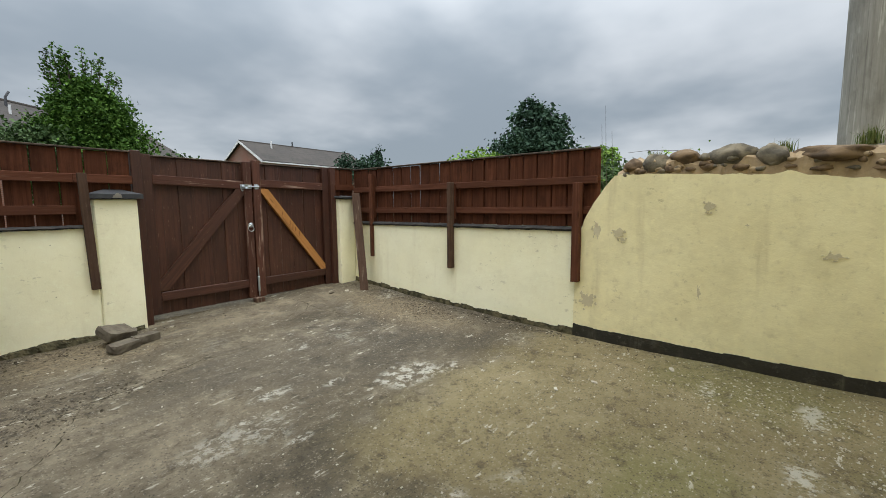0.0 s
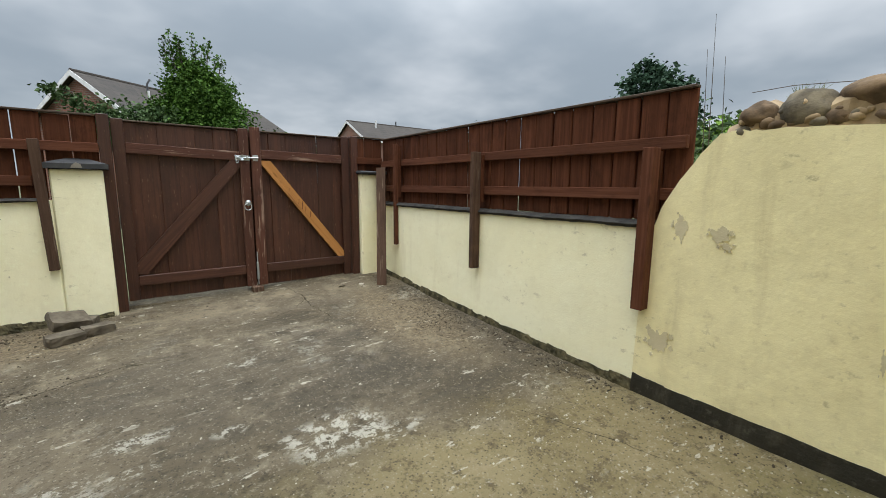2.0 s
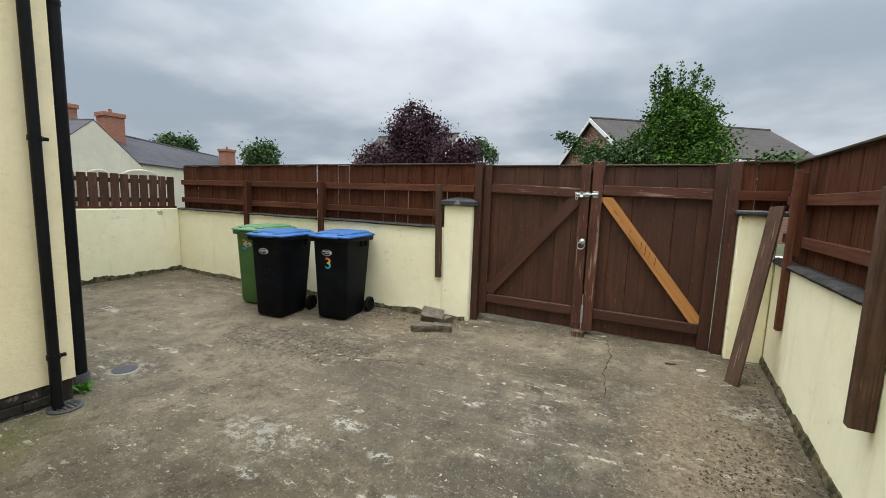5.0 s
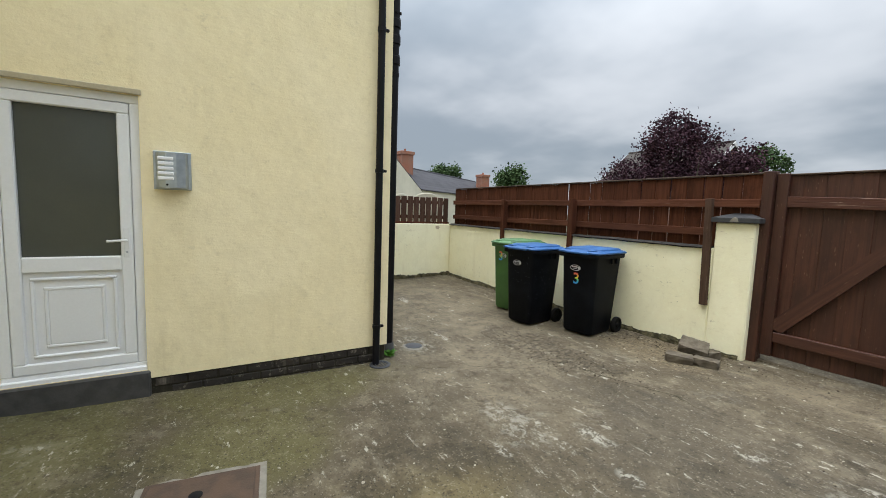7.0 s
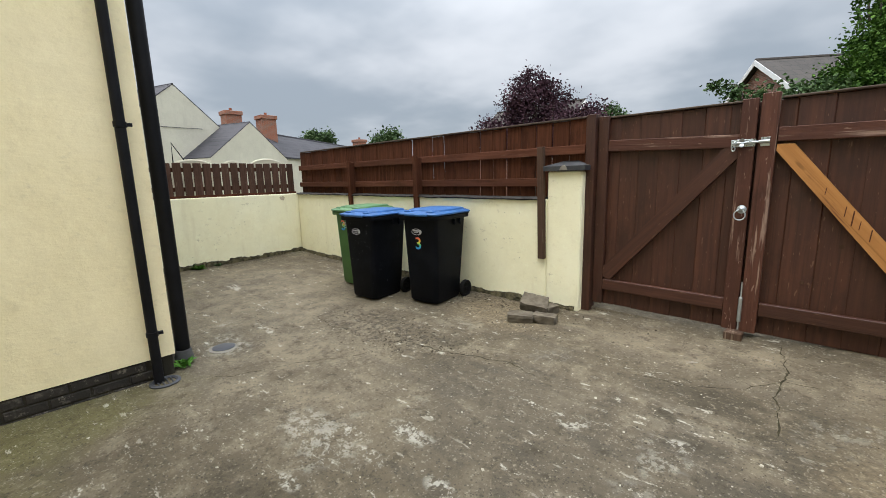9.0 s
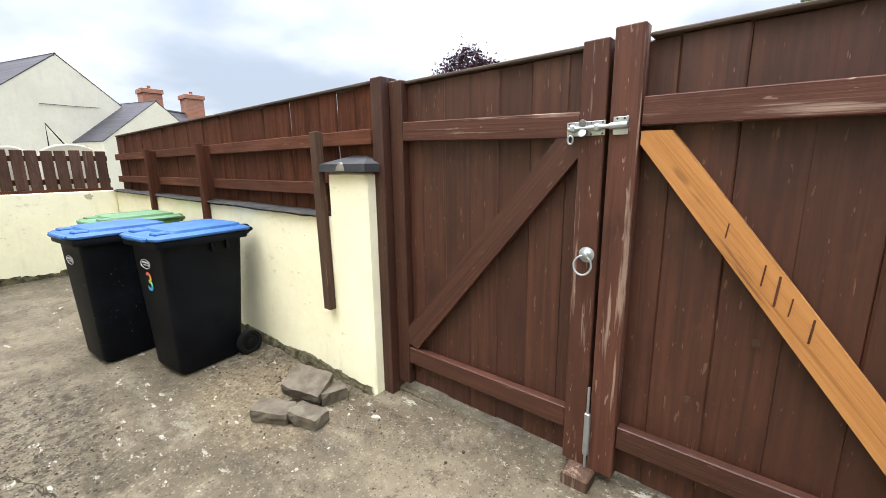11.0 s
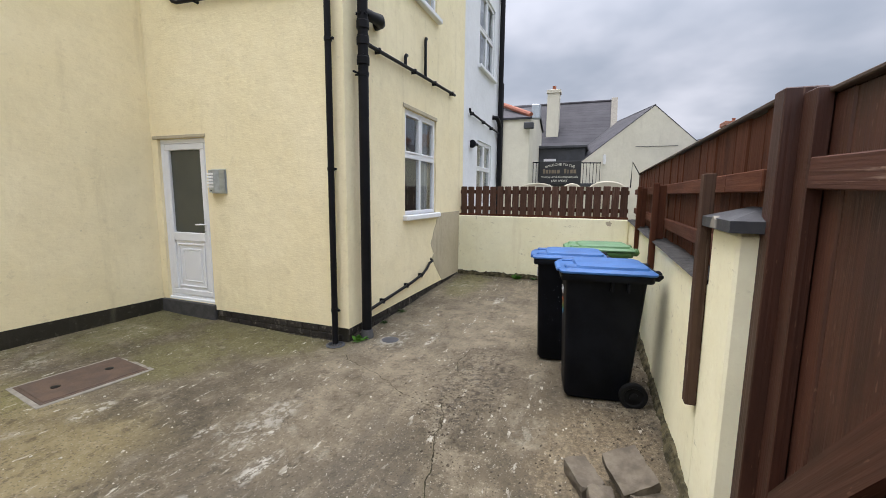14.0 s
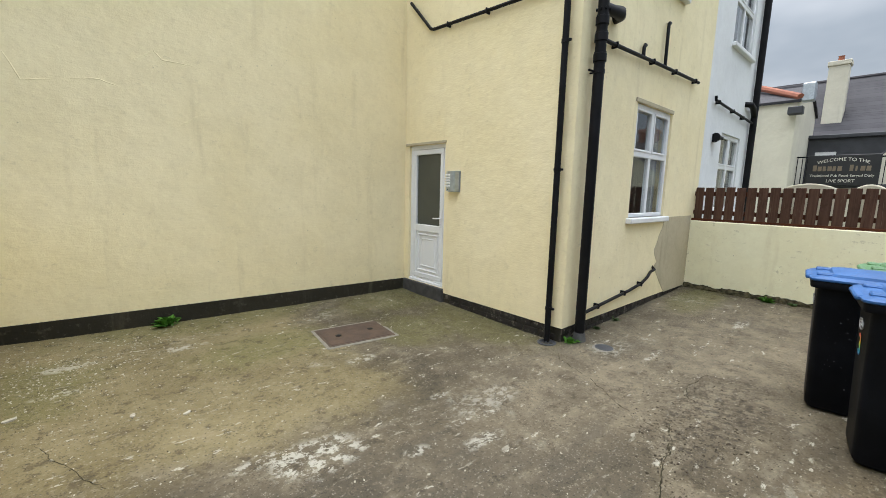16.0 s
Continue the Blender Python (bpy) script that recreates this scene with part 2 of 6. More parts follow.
    col = mix(nt, ramp(nt, hand, 0.56, 0.66, 0.0, 0.32), col, (0.30, 0.25, 0.17))
    pebble = nd(nt, "TexVoronoi", None, Vector=v, Scale=75.0)
    pick = nd(nt, "SeparateXYZ", None, i0=pebble.outputs["Color"]).outputs[0]
    col = mix(nt, mth(nt, "MULTIPLY", ramp(nt, pick, 0.86, 0.90), ramp(nt, pebble.outputs["Distance"], 0.45, 0.30, 0.0, 0.35)), col, (0.34, 0.31, 0.245))
    col = mix(nt, mth(nt, "MULTIPLY", ramp(nt, pick, 0.16, 0.12), ramp(nt, pebble.outputs["Distance"], 0.50, 0.30, 0.0, 0.6)), col, (0.035, 0.030, 0.024))
    # fine pale flakes dragged into streaks
    streaks = noisy(nt, nd(nt, "VectorMath", {"operation": "MULTIPLY"}, i0=v, i1=(7.0, 17.0, 1.0)).outputs[0], 1.0, 9, 0.72)
    col = mix(nt, mth(nt, "MULTIPLY", ramp(nt, streaks, 0.595, 0.615, 0.0, 0.85), ramp(nt, drag, 0.47, 0.60)), col, (0.42, 0.395, 0.325))
    crumbs = noisy(nt, v, 62, 3, 0.6)
    col = mix(nt, mth(nt, "MULTIPLY", ramp(nt, crumbs, 0.36, 0.30, 0.0, 0.8), ramp(nt, big, 0.62, 0.45, 0.25, 1.0)), col, (0.026, 0.021, 0.015))
    # sandy dirt swept towards the broken stones and the gate
    sand = most([blob(0.8, 4.85, 0.6, 0.35, 0.9), blob(3.7, 3.7, 0.4, 0.9, 0.9)])
    col = mix(nt, mth(nt, "MULTIPLY", sand, ramp(nt, fine, 0.38, 0.60, 0.1, 0.55)), col, (0.25, 0.195, 0.12))
    # flaked white cement and paint
    stray = mth(nt, "MULTIPLY", ramp(nt, noisy(nt, v, 1.25, 4, 0.6), 0.58, 0.72), 0.5)
    scraped = [(1.27, 2.77, 0.12, 0.035), (1.52, 2.98, 0.17, 0.055), (2.17, 3.66, 0.10, 0.07), (1.50, 2.71, 0.11, 0.035), (-0.85, 3.12, 0.20, 0.04), (1.34, 2.32, 0.09, 0.035), (1.96, 2.79, 0.09, 0.045), (2.72, 3.79, 0.11, 0.045), (2.76, 2.28, 0.16, 0.06), (1.44, 1.27, 0.14, 0.07), (-2.65, 3.47, 0.24, 0.06), (3.60, -0.18, 0.20, 0.08), (2.74, -0.08, 0.20, 0.08), (3.65, 0.43, 0.16, 0.05)]
    flake = most([mth(nt, "MULTIPLY", blob(*k, 0.8), 0.85) for k in scraped] + [blob(2.45, 2.44, 0.30, 0.18), mth(nt, "MULTIPLY", blob(1.1, 2.6, 0.34, 0.14, 0.9), 0.55), mth(nt, "MULTIPLY", blob(-0.75, 2.72, 0.26, 0.16, 0.9), 0.5), stray])
    peel = mth(nt, "MULTIPLY", flake, ramp(nt, noisy(nt, v, 13, 10, 0.78), 0.49, 0.545))
    col = mix(nt, mth(nt, "MULTIPLY", peel, 0.8), col, (0.43, 0.41, 0.345))
    nt.links.new(col, b.inputs["Base Color"])
    links(nt, b, Roughness=mth(nt, "ADD", 0.72, mth(nt, "MULTIPLY", fine, 0.25)), Specular_IOR_Level=0.2)
    h = mth(nt, "ADD", mth(nt, "MULTIPLY", fine, 1.0), mth(nt, "ADD", mth(nt, "MULTIPLY", grit, 0.6), mth(nt, "MULTIPLY", mid, 1.2)))
    bump(nt, b, mth(nt, "ADD", h, mth(nt, "MULTIPLY", hand, 1.0)), 0.9, 0.010)
    return m


def glass(name, tint=(0.9, 0.95, 0.95), rough=0.02):
    m, nt, b = mat(name)
    links(nt, b, Base_Color=(*tint, 1), Roughness=rough, Transmission_Weight=1.0, IOR=1.45)
    return m


def leafy(name, c1, c2):
    m, nt, b = mat(name)
    v = coords(nt, "World")
    r = nd(nt, "NewGeometry").outputs["Random Per Island"]
    col = mix(nt, r, c1, c2)
    col = mix(nt, ramp(nt, noisy(nt, v, 1.4, 3), 0.4, 0.6, 0.0, 0.5), col, tuple(0.6 * c for c in c1))
    nt.links.new(col, b.inputs["Base Color"])
    links(nt, b, Roughness=0.75, Specular_IOR_Level=0.1, Subsurface_Weight=0.0)
    return m


def coursed(name, c1, c2, joint, wx, wz, axis="XZ", rough=0.75, offset=0.5):
    """Courses of slate, tile or brick too far off to be told apart one by one."""
    m, nt, b = mat(name)
    v = coords(nt)
    xyz = nd(nt, "SeparateXYZ", None, i0=v)
    pick = {"X": 0, "Y": 1, "Z": 2}
    if axis == "XYZ":
        a = mth(nt, "ADD", xyz.outputs[0], xyz.outputs[1])
    else:
        a = xyz.outputs[pick[axis[0]]]
    c = xyz.outputs[pick[axis[-1]]]
    bt = nd(nt, "TexBrick", {"offset": offset}, Vector=nd(nt, "CombineXYZ", None, i0=a, i1=c, i2=0.0).outputs[0], Color1=(*c1, 1), Color2=(*c2, 1), Mortar=(*joint, 1), Scale=1.0, Mortar_Size=0.012, Brick_Width=wx, Row_Height=wz)
    col = mix(nt, ramp(nt, noisy(nt, v, 0.8, 5), 0.35, 0.7, 0.0, 0.55), bt.outputs[0], tuple(1.35 * k for k in c2))
    nt.links.new(col, b.inputs["Base Color"])
    links(nt, b, Roughness=rough, Specular_IOR_Level=0.3)
    bump(nt, b, mth(nt, "SUBTRACT", 1.0, bt.outputs[1]), 0.5, 0.01)
    return m


M_YELLOW = rendered("cream_yellow_render", (0.91, 0.80, 0.53), (0.87, 0.755, 0.475), (0.62, 0.52, 0.30), dirt=0.50, lumps=0.9, ripple=0.4, marks=0.35)
M_PALE = rendered("pale_cream_yellow_render", (0.915, 0.88, 0.645), (0.885, 0.835, 0.575), (0.66, 0.585, 0.37), dirt=0.42, lumps=0.45, marks=0.85)
M_WEATHER = rendered("weathered_yellow_render", (0.88, 0.80, 0.49), (0.80, 0.715, 0.42), (0.55, 0.47, 0.26), dirt=0.8, lumps=0.7, marks=0.9)
M_WHITE = rendered("white_render", (0.78, 0.79, 0.80), (0.72, 0.73, 0.74), (0.55, 0.55, 0.54), dirt=0.25)
M_CREAM = rendered("cream_render", (0.66, 0.62, 0.50), (0.60, 0.56, 0.45), (0.45, 0.41, 0.33), dirt=0.35)
M_BLACKBAND = rendered("black_bitumen_paint", (0.022, 0.020, 0.014), (0.034, 0.030, 0.020), (0.13, 0.115, 0.08), relief=0.9, dirt=0.7)
M_FLAKED = rendered("flaking_black_brick_paint", (0.016, 0.0145, 0.013), (0.042, 0.036, 0.030), (0.34, 0.29, 0.24), relief=0.9, dirt=0.95)
M_BARE = rendered("bare_cement", (0.52, 0.455, 0.32), (0.45, 0.39, 0.27), (0.25, 0.21, 0.14), dirt=0.5)
M_MORTAR = plain("rubble_mortar", (0.40, 0.295, 0.17), (0.27, 0.195, 0.115), 0.9, 9, 50, relief=0.9, kind="World")
M_PLINTH = plain("mossy_stone_base", (0.110, 0.094, 0.052), (0.020, 0.019, 0.010), 0.92, 14, 55, relief=0.9, kind="World", spec=0.2)
M_FLOOR = concrete()
M_WOOD = wood("brown_stained_timber", (0.120, 0.0440, 0.0225), (0.064, 0.0222, 0.0115), (0.21, 0.115, 0.07), rough=0.75, wear=0.66, nick=0.05, soak=0.8)
M_WORN = wood("brown_timber_worn_pale", (0.115, 0.045, 0.028), (0.076, 0.029, 0.018), (0.36, 0.25, 0.19), wear=0.56, rough=0.6, spec=0.25, nick=0.5)
M_GATE = wood("dark_brown_gate_timber", (0.084, 0.0300, 0.0170), (0.048, 0.0170, 0.0099), (0.20, 0.115, 0.075), wear=0.655, rough=0.5, spec=0.42, nick=0.5, soak=0.6)
M_RAIL = wood("lighter_brown_rail_timber", (0.140, 0.056, 0.032), (0.086, 0.032, 0.018), (0.24, 0.14, 0.09), wear=0.64, rough=0.75, nick=0.05, soak=0.6)
M_GREYWOOD = wood("weathered_brown_grey_timber", (0.125, 0.076, 0.052), (0.066, 0.038, 0.026), (0.26, 0.20, 0.15), wear=0.56, rough=0.8)
M_SLAT = wood("faded_brown_slat_timber", (0.125, 0.070, 0.050), (0.080, 0.043, 0.031), (0.26, 0.20, 0.15), wear=0.60, rough=0.8)
M_RAWWOOD = wood("bare_orange_timber", (0.60, 0.285, 0.095), (0.47, 0.205, 0.065), (0.10, 0.042, 0.024), wear=0.535, soak=0.35, nick=0.0)
M_STRIP = wood("grey_capping_timber", (0.105, 0.078, 0.060), (0.066, 0.047, 0.037), (0.30, 0.26, 0.21), wear=0.57)
M_BITUMEN = plain("dark_bitumen_felt", (0.020, 0.019, 0.018), (0.046, 0.043, 0.039), 0.75, 9, 60, relief=0.6, spec=0.25)
M_SLATECAP = plain("dark_slate_tile", (0.026, 0.028, 0.032), (0.050, 0.051, 0.055), 0.6, 6, 50, relief=0.3)
M_PIPE = plain("black_plastic_pipe", (0.006, 0.006, 0.007), (0.010, 0.010, 0.012), 0.5, 4, 80, relief=0.05, spec=0.15)
M_GREYPIPE = plain("grey_cement_collar", (0.068, 0.066, 0.064), (0.042, 0.041, 0.040), 0.8, 10, 60, relief=0.5)
M_STEEL = plain("galvanised_steel", (0.52, 0.57, 0.60), (0.42, 0.46, 0.49), 0.36, 18, 90, metal=0.85, relief=0.08)
M_UPVC = plain("white_upvc", (0.84, 0.85, 0.86), (0.81, 0.82, 0.83), 0.32, 2, 60, relief=0.02)
M_DOORGLASS = plain("frosted_dark_glass", (0.060, 0.066, 0.056), (0.075, 0.080, 0.066), 0.22, 1.2, 120, relief=0.05)
M_GLASS = glass("window_glass")
# interior shade painted in: dark grey for the unseen rooms
M_ROOM = plain("room_dimness_grey", (0.20, 0.20, 0.20), (0.16, 0.16, 0.16), 0.8)
M_NET = plain("pale_net_curtain", (0.55, 0.55, 0.54), (0.46, 0.46, 0.45), 0.9, 8, 40)
M_BIN = plain("black_bin_plastic", (0.0045, 0.0052, 0.0070), (0.0075, 0.0085, 0.0115), 0.5, 5, 130, relief=0.12, spec=0.08)
M_BINGREEN = plain("green_bin_plastic", (0.055, 0.155, 0.035), (0.045, 0.125, 0.03), 0.48, 5, 130, relief=0.12)
M_LIDGREEN = plain("pale_green_lid_plastic", (0.09, 0.21, 0.085), (0.07, 0.165, 0.068), 0.5, 5, 130, relief=0.1)
M_LIDBLUE = plain("blue_lid_plastic", (0.034, 0.120, 0.32), (0.026, 0.092, 0.25), 0.5, 5, 130, relief=0.1, spec=0.3)
M_TYRE = plain("black_rubber", (0.005, 0.005, 0.005), (0.009, 0.009, 0.009), 0.8, 8, 90, spec=0.12)
M_IRON = plain("rusty_cast_iron", (0.092, 0.056, 0.036), (0.058, 0.038, 0.027), 0.75, 7, 90, metal=0.1, relief=0.6)
M_DISC = plain("grey_metal_cover", (0.045, 0.048, 0.055), (0.032, 0.034, 0.040), 0.6, 10, 80, relief=0.3)
M_CEMENT = plain("pale_cement_fillet", (0.24, 0.22, 0.18), (0.17, 0.155, 0.125), 0.9, 12, 60, relief=0.6)
M_SLAB = plain("broken_grey_stone", (0.078, 0.063, 0.044), (0.14, 0.117, 0.083), 0.9, 11, 60, relief=0.8)
M_STONE = plain("river_boulder", (0.215, 0.182, 0.128), (0.075, 0.066, 0.052), 0.9, 12, 70, relief=0.9, spec=0.2)
M_STONEB = plain("reddish_boulder", (0.205, 0.140, 0.082), (0.072, 0.050, 0.033), 0.9, 12, 70, relief=0.9, spec=0.2)
M_CHIPW = plain("white_chip", (0.46, 0.425, 0.34), (0.29, 0.26, 0.20), 0.9, 30, 90)
M_CHIPD = plain("dark_grit", (0.036, 0.030, 0.021), (0.085, 0.068, 0.046), 0.95, 30, 90, spec=0.15)
M_CRACK = plain("dark_crack_dirt", (0.028, 0.024, 0.015), (0.058, 0.050, 0.028), 0.95, 12, 70, spec=0.1, kind="World")
M_IVORYSPECK = plain("dried_paint_fleck", (0.16, 0.165, 0.18), (0.09, 0.095, 0.105), 0.8, 30, 90)
M_TRUNKPALE = wood("pale_weathered_trunk", (0.43, 0.41, 0.37), (0.27, 0.255, 0.225), (0.55, 0.53, 0.48), wear=0.52, rough=0.9)
M_BARK = plain("bark", (0.10, 0.08, 0.06), (0.06, 0.05, 0.04), 0.95, 6, 40, relief=0.8)
M_SLATE = coursed("grey_slate_roof", (0.032, 0.031, 0.036), (0.050, 0.047, 0.052), (0.02, 0.02, 0.023), 0.32, 0.22, "YZ")
M_TILE = coursed("brown_tile_roof", (0.034, 0.028, 0.023), (0.046, 0.038, 0.031), (0.015, 0.013, 0.011), 0.30, 0.26, "XZ")
M_BRICK = coursed("red_brick", (0.25, 0.105, 0.065), (0.19, 0.08, 0.055), (0.22, 0.20, 0.17), 0.225, 0.075, "XYZ")
M_CHIMBRICK = coursed("orange_red_brick", (0.36, 0.125, 0.065), (0.27, 0.095, 0.055), (0.25, 0.20, 0.16), 0.225, 0.075, "XYZ")
M_REDTILE = plain("red_ridge_tile", (0.33, 0.11, 0.06), (0.24, 0.08, 0.05), 0.8)
M_FASCIA = plain("white_painted_fascia", (0.74, 0.74, 0.73), (0.66, 0.66, 0.65), 0.5)
M_DARKCLAD = plain("dark_grey_cladding", (0.05, 0.052, 0.058), (0.035, 0.036, 0.04), 0.6)
M_SIGN = plain("black_sign_board", (0.012, 0.012, 0.013), (0.018, 0.018, 0.019), 0.45)
M_SIGNTEXT = plain("cream_sign_lettering", (0.75, 0.72, 0.62), (0.7, 0.67, 0.58), 0.6)
M_SIGNGOLD = plain("dull_gold_lettering", (0.20, 0.15, 0.10), (0.17, 0.13, 0.085), 0.5)
M_GROUND = plain("rough_grassy_ground", (0.075, 0.085, 0.035), (0.11, 0.105, 0.055), 0.95, 0.4, 8, kind="World")
M_MAPLE = leafy("green_maple_leaves", (0.028, 0.070, 0.011), (0.100, 0.190, 0.032))
M_PURPLE = leafy("purple_leaves", (0.045, 0.022, 0.030), (0.085, 0.042, 0.055))
M_CONIFER = leafy("blue_green_needles", (0.030, 0.062, 0.038), (0.055, 0.095, 0.058))
M_LIME = leafy("yellow_green_leaves", (0.14, 0.25, 0.04), (0.22, 0.33, 0.07))
M_FARGREEN = leafy("dull_green_leaves", (0.05, 0.09, 0.035), (0.085, 0.13, 0.05))
M_GRASS = leafy("grass_blades", (0.10, 0.16, 0.04), (0.25, 0.24, 0.09))
M_WEED = leafy("fresh_weed_leaves", (0.06, 0.17, 0.025), (0.11, 0.25, 0.04))
M_ARCH = plain("cream_painted_boards", (0.58, 0.54, 0.42), (0.50, 0.46, 0.35), 0.7)
M_LOGO = plain("grey_white_print", (0.55, 0.55, 0.56), (0.48, 0.48, 0.5), 0.6)


def rainbow():
    m, nt, b = mat("rainbow_number_film")
    z = nd(nt, "SeparateXYZ", None, i0=coords(nt)).outputs[1]
    r = nd(nt, "ValToRGB", None, i0=ramp(nt, z, -0.08, 0.08))
    el = r.color_ramp.elements
    el[0].color, el[1].color = (0.03, 0.16, 0.65, 1), (0.80, 0.10, 0.08, 1)
    for p, c in ((0.28, (0.03, 0.45, 0.65)), (0.5, (0.25, 0.65, 0.12)), (0.72, (0.85, 0.62, 0.05))):
        el.new(p).color = (*c, 1)
    nt.links.new(r.outputs[0], b.inputs["Base Color"])
    links(nt, b, Roughness=0.45)
    return m


M_RAINBOW = rainbow()


# ---- builders ----
class Shape:
    """Collects vertices and faces of one mesh."""

    def __init__(self):
        self.v, self.f, self.smooth = [], [], []

    def add(self, verts, faces, m=None, smooth=False):
        k = len(self.v)
        self.v += [tuple(m @ Vector(p)) if m is not None else tuple(p) for p in verts]
        self.f += [tuple(k + i for i in q) for q in faces]
        self.smooth += [smooth] * len(faces)
        return self

    def box(self, lo, hi, bevel=0.004, m=None):
        """A box with chamfered edges."""
        c = [(a + b) / 2 for a, b in zip(lo, hi)]
        h = [abs(b - a) / 2 for a, b in zip(lo, hi)]
        bv = min(bevel, min(h) * 0.6)
        if bv <= 0:
            verts = [(c[0] + sx * h[0], c[1] + sy * h[1], c[2] + sz * h[2]) for sx in (-1, 1) for sy in (-1, 1) for sz in (-1, 1)]
            return self.add(verts, [(0, 1, 3, 2), (4, 6, 7, 5), (0, 4, 5, 1), (2, 3, 7, 6), (0, 2, 6, 4), (1, 5, 7, 3)], m)
        verts, idx = [], {}
        for sx in (-1, 1):
            for sy in (-1, 1):
                for sz in (-1, 1):
                    s = (sx, sy, sz)
                    for ax in range(3):
                        idx[s, ax] = len(verts)
                        verts.append(tuple(c[i] + s[i] * (h[i] - (0 if i == ax else bv)) for i in range(3)))
        faces = []
        for ax in range(3):
            u, w = (ax + 1) % 3, (ax + 2) % 3
            for sg in (-1, 1):
                ring = []
                for a, b in ((-1, -1), (1, -1), (1, 1), (-1, 1)):
                    s = [0, 0, 0]
                    s[ax], s[u], s[w] = sg, a, b
                    ring.append(idx[tuple(s), ax])
                faces.append(tuple(ring if sg > 0 else ring[::-1]))
            for a in (-1, 1):
                for b in (-1, 1):
                    s0, s1 = [0, 0, 0], [0, 0, 0]
                    s0[ax], s1[ax] = -1, 1
                    s0[u] = s1[u] = a
                    s0[w] = s1[w] = b
                    s0, s1 = tuple(s0), tuple(s1)
                    q = (idx[s0, u], idx[s1, u], idx[s1, w], idx[s0, w])
                    faces.append(q if a * b > 0 else q[::-1])
        for s in {k[0] for k in idx}:
            q = (idx[s, 0], idx[s, 1], idx[s, 2])
            faces.append(q if s[0] * s[1] * s[2] > 0 else q[::-1])
        return self.add(verts, faces, m)

    def prism(self, outline, axis, a, b):
        """A closed outline of (u, w) pairs drawn out along an axis from a to b."""
        put = {"x": lambda u, w, d: (d, u, w), "y": lambda u, w, d: (u, d, w), "z": lambda u, w, d: (u, w, d)}[axis]
        n = len(outline)
        verts = [put(u, w, a) for u, w in outline] + [put(u, w, b) for u, w in outline]
        faces = [tuple(range(n))[::-1], tuple(range(n, 2 * n))] + [(i, (i + 1) % n, n + (i + 1) % n, n + i) for i in range(n)]
        return self.add(verts, faces)

    def lathe(self, profile, m=None, n=20):
        """Rings of (radius, height) round z."""
        verts, faces = [], []
        for r, z in profile:
            verts += [(r * math.cos(2 * math.pi * i / n), r * math.sin(2 * math.pi * i / n), z) for i in range(n)]
        for k in range(len(profile) - 1):
            faces += [(k * n + i, k * n + (i + 1) % n, (k + 1) * n + (i + 1) % n, (k + 1) * n + i) for i in range(n)]
        faces += [tuple(range(n))[::-1], tuple(range((len(profile) - 1) * n, len(profile) * n))]
        return self.add(verts, faces, m, True)

    def tube(self, points, r, n=12):
        """A round tube along a line of points."""
        pts = [Vector(p) for p in points]
        verts, faces = [], []
        for i, p in enumerate(pts):
            d = (pts[min(i + 1, len(pts) - 1)] - pts[max(i - 1, 0)]).normalized()
            side = d.orthogonal().normalized() if i == 0 else (side - d * side.dot(d)).normalized()
            up = d.cross(side)
            rr = r[i] if isinstance(r, (list, tuple)) else r
            verts += [tuple(p + rr * (math.cos(2 * math.pi * k / n) * side + math.sin(2 * math.pi * k / n) * up)) for k in range(n)]
        for k in range(len(pts) - 1):
            faces += [(k * n + i, k * n + (i + 1) % n, (k + 1) * n + (i + 1) % n, (k + 1) * n + i) for i in range(n)]
        faces += [tuple(range(n))[::-1], tuple(range((len(pts) - 1) * n, len(pts) * n))]
        return self.add(verts, faces, None, True)

    def mesh(self, name, material):
        me = bpy.data.meshes.new(name)
        me.from_pydata(self.v, [], self.f)
        me.polygons.foreach_set("use_smooth", self.smooth)
        me.materials.append(material)
        if any(self.smooth):
            me.set_sharp_from_angle(angle=radians(40))
        me.update()
        return me


def thing(name, x, y, z, label, category, rz=0, group="", kind=""):
    ob = new(name)
    ob.empty_display_size = 0.1
    ob.matrix_basis = pose(x, y, z, 0, 0, rz)
    return tagged(ob, label, category, group, kind)


def part(name, shape, material, parent=None, label="", m=None):
    me = shape if isinstance(shape, bpy.types.Mesh) else shape.mesh(name, material)
    ob = new(name, me)
    if parent is not None:
        ob.parent = parent
    if m is not None:
        ob.matrix_basis = m
    return tagged(ob, label)


def setting(name, shape, material, label, category):
    return tagged(new(name, shape.mesh(name, material)), label, category, "", "structure")


def along(a, b, face=(0, -1, 0)):
    """A pose at a whose z runs to b and whose y looks away from face."""
    z = (Vector(b) - Vector(a)).normalized()
    y = -Vector(face)
    y = (y - z * y.dot(z)).normalized()
    x = y.cross(z)
    return Matrix((( x.x, y.x, z.x, a[0]), (x.y, y.y, z.y, a[1]), (x.z, y.z, z.z, a[2]), (0, 0, 0, 1)))


def timber(name, parent, a, b, width, depth, material, face=(0, -1, 0), label="", bevel=0.004):
    """A sawn length from a to b; width across its face, depth behind it."""
    n = (Vector(b) - Vector(a)).length
    s = Shape().box((-width / 2, 0, 0), (width / 2, depth, n), bevel)
    return part(name, s, material, parent, label, along(a, b, face))


def ground_z(x, y):
    """The yard falls towards the gully by the house's corner."""
    x, y = max(-4.6, min(4.6, x)), max(-1.6, min(5.8, y))
    return 0.061 - 0.0200 * x - 0.0218 * y + 0.0041 * x * x + 0.0060 * x * y + 0.0078 * y * y - 0.026 * math.exp(-((x + 0.45) / 0.6) ** 2 - ((y - 1.8) / 0.9) ** 2)


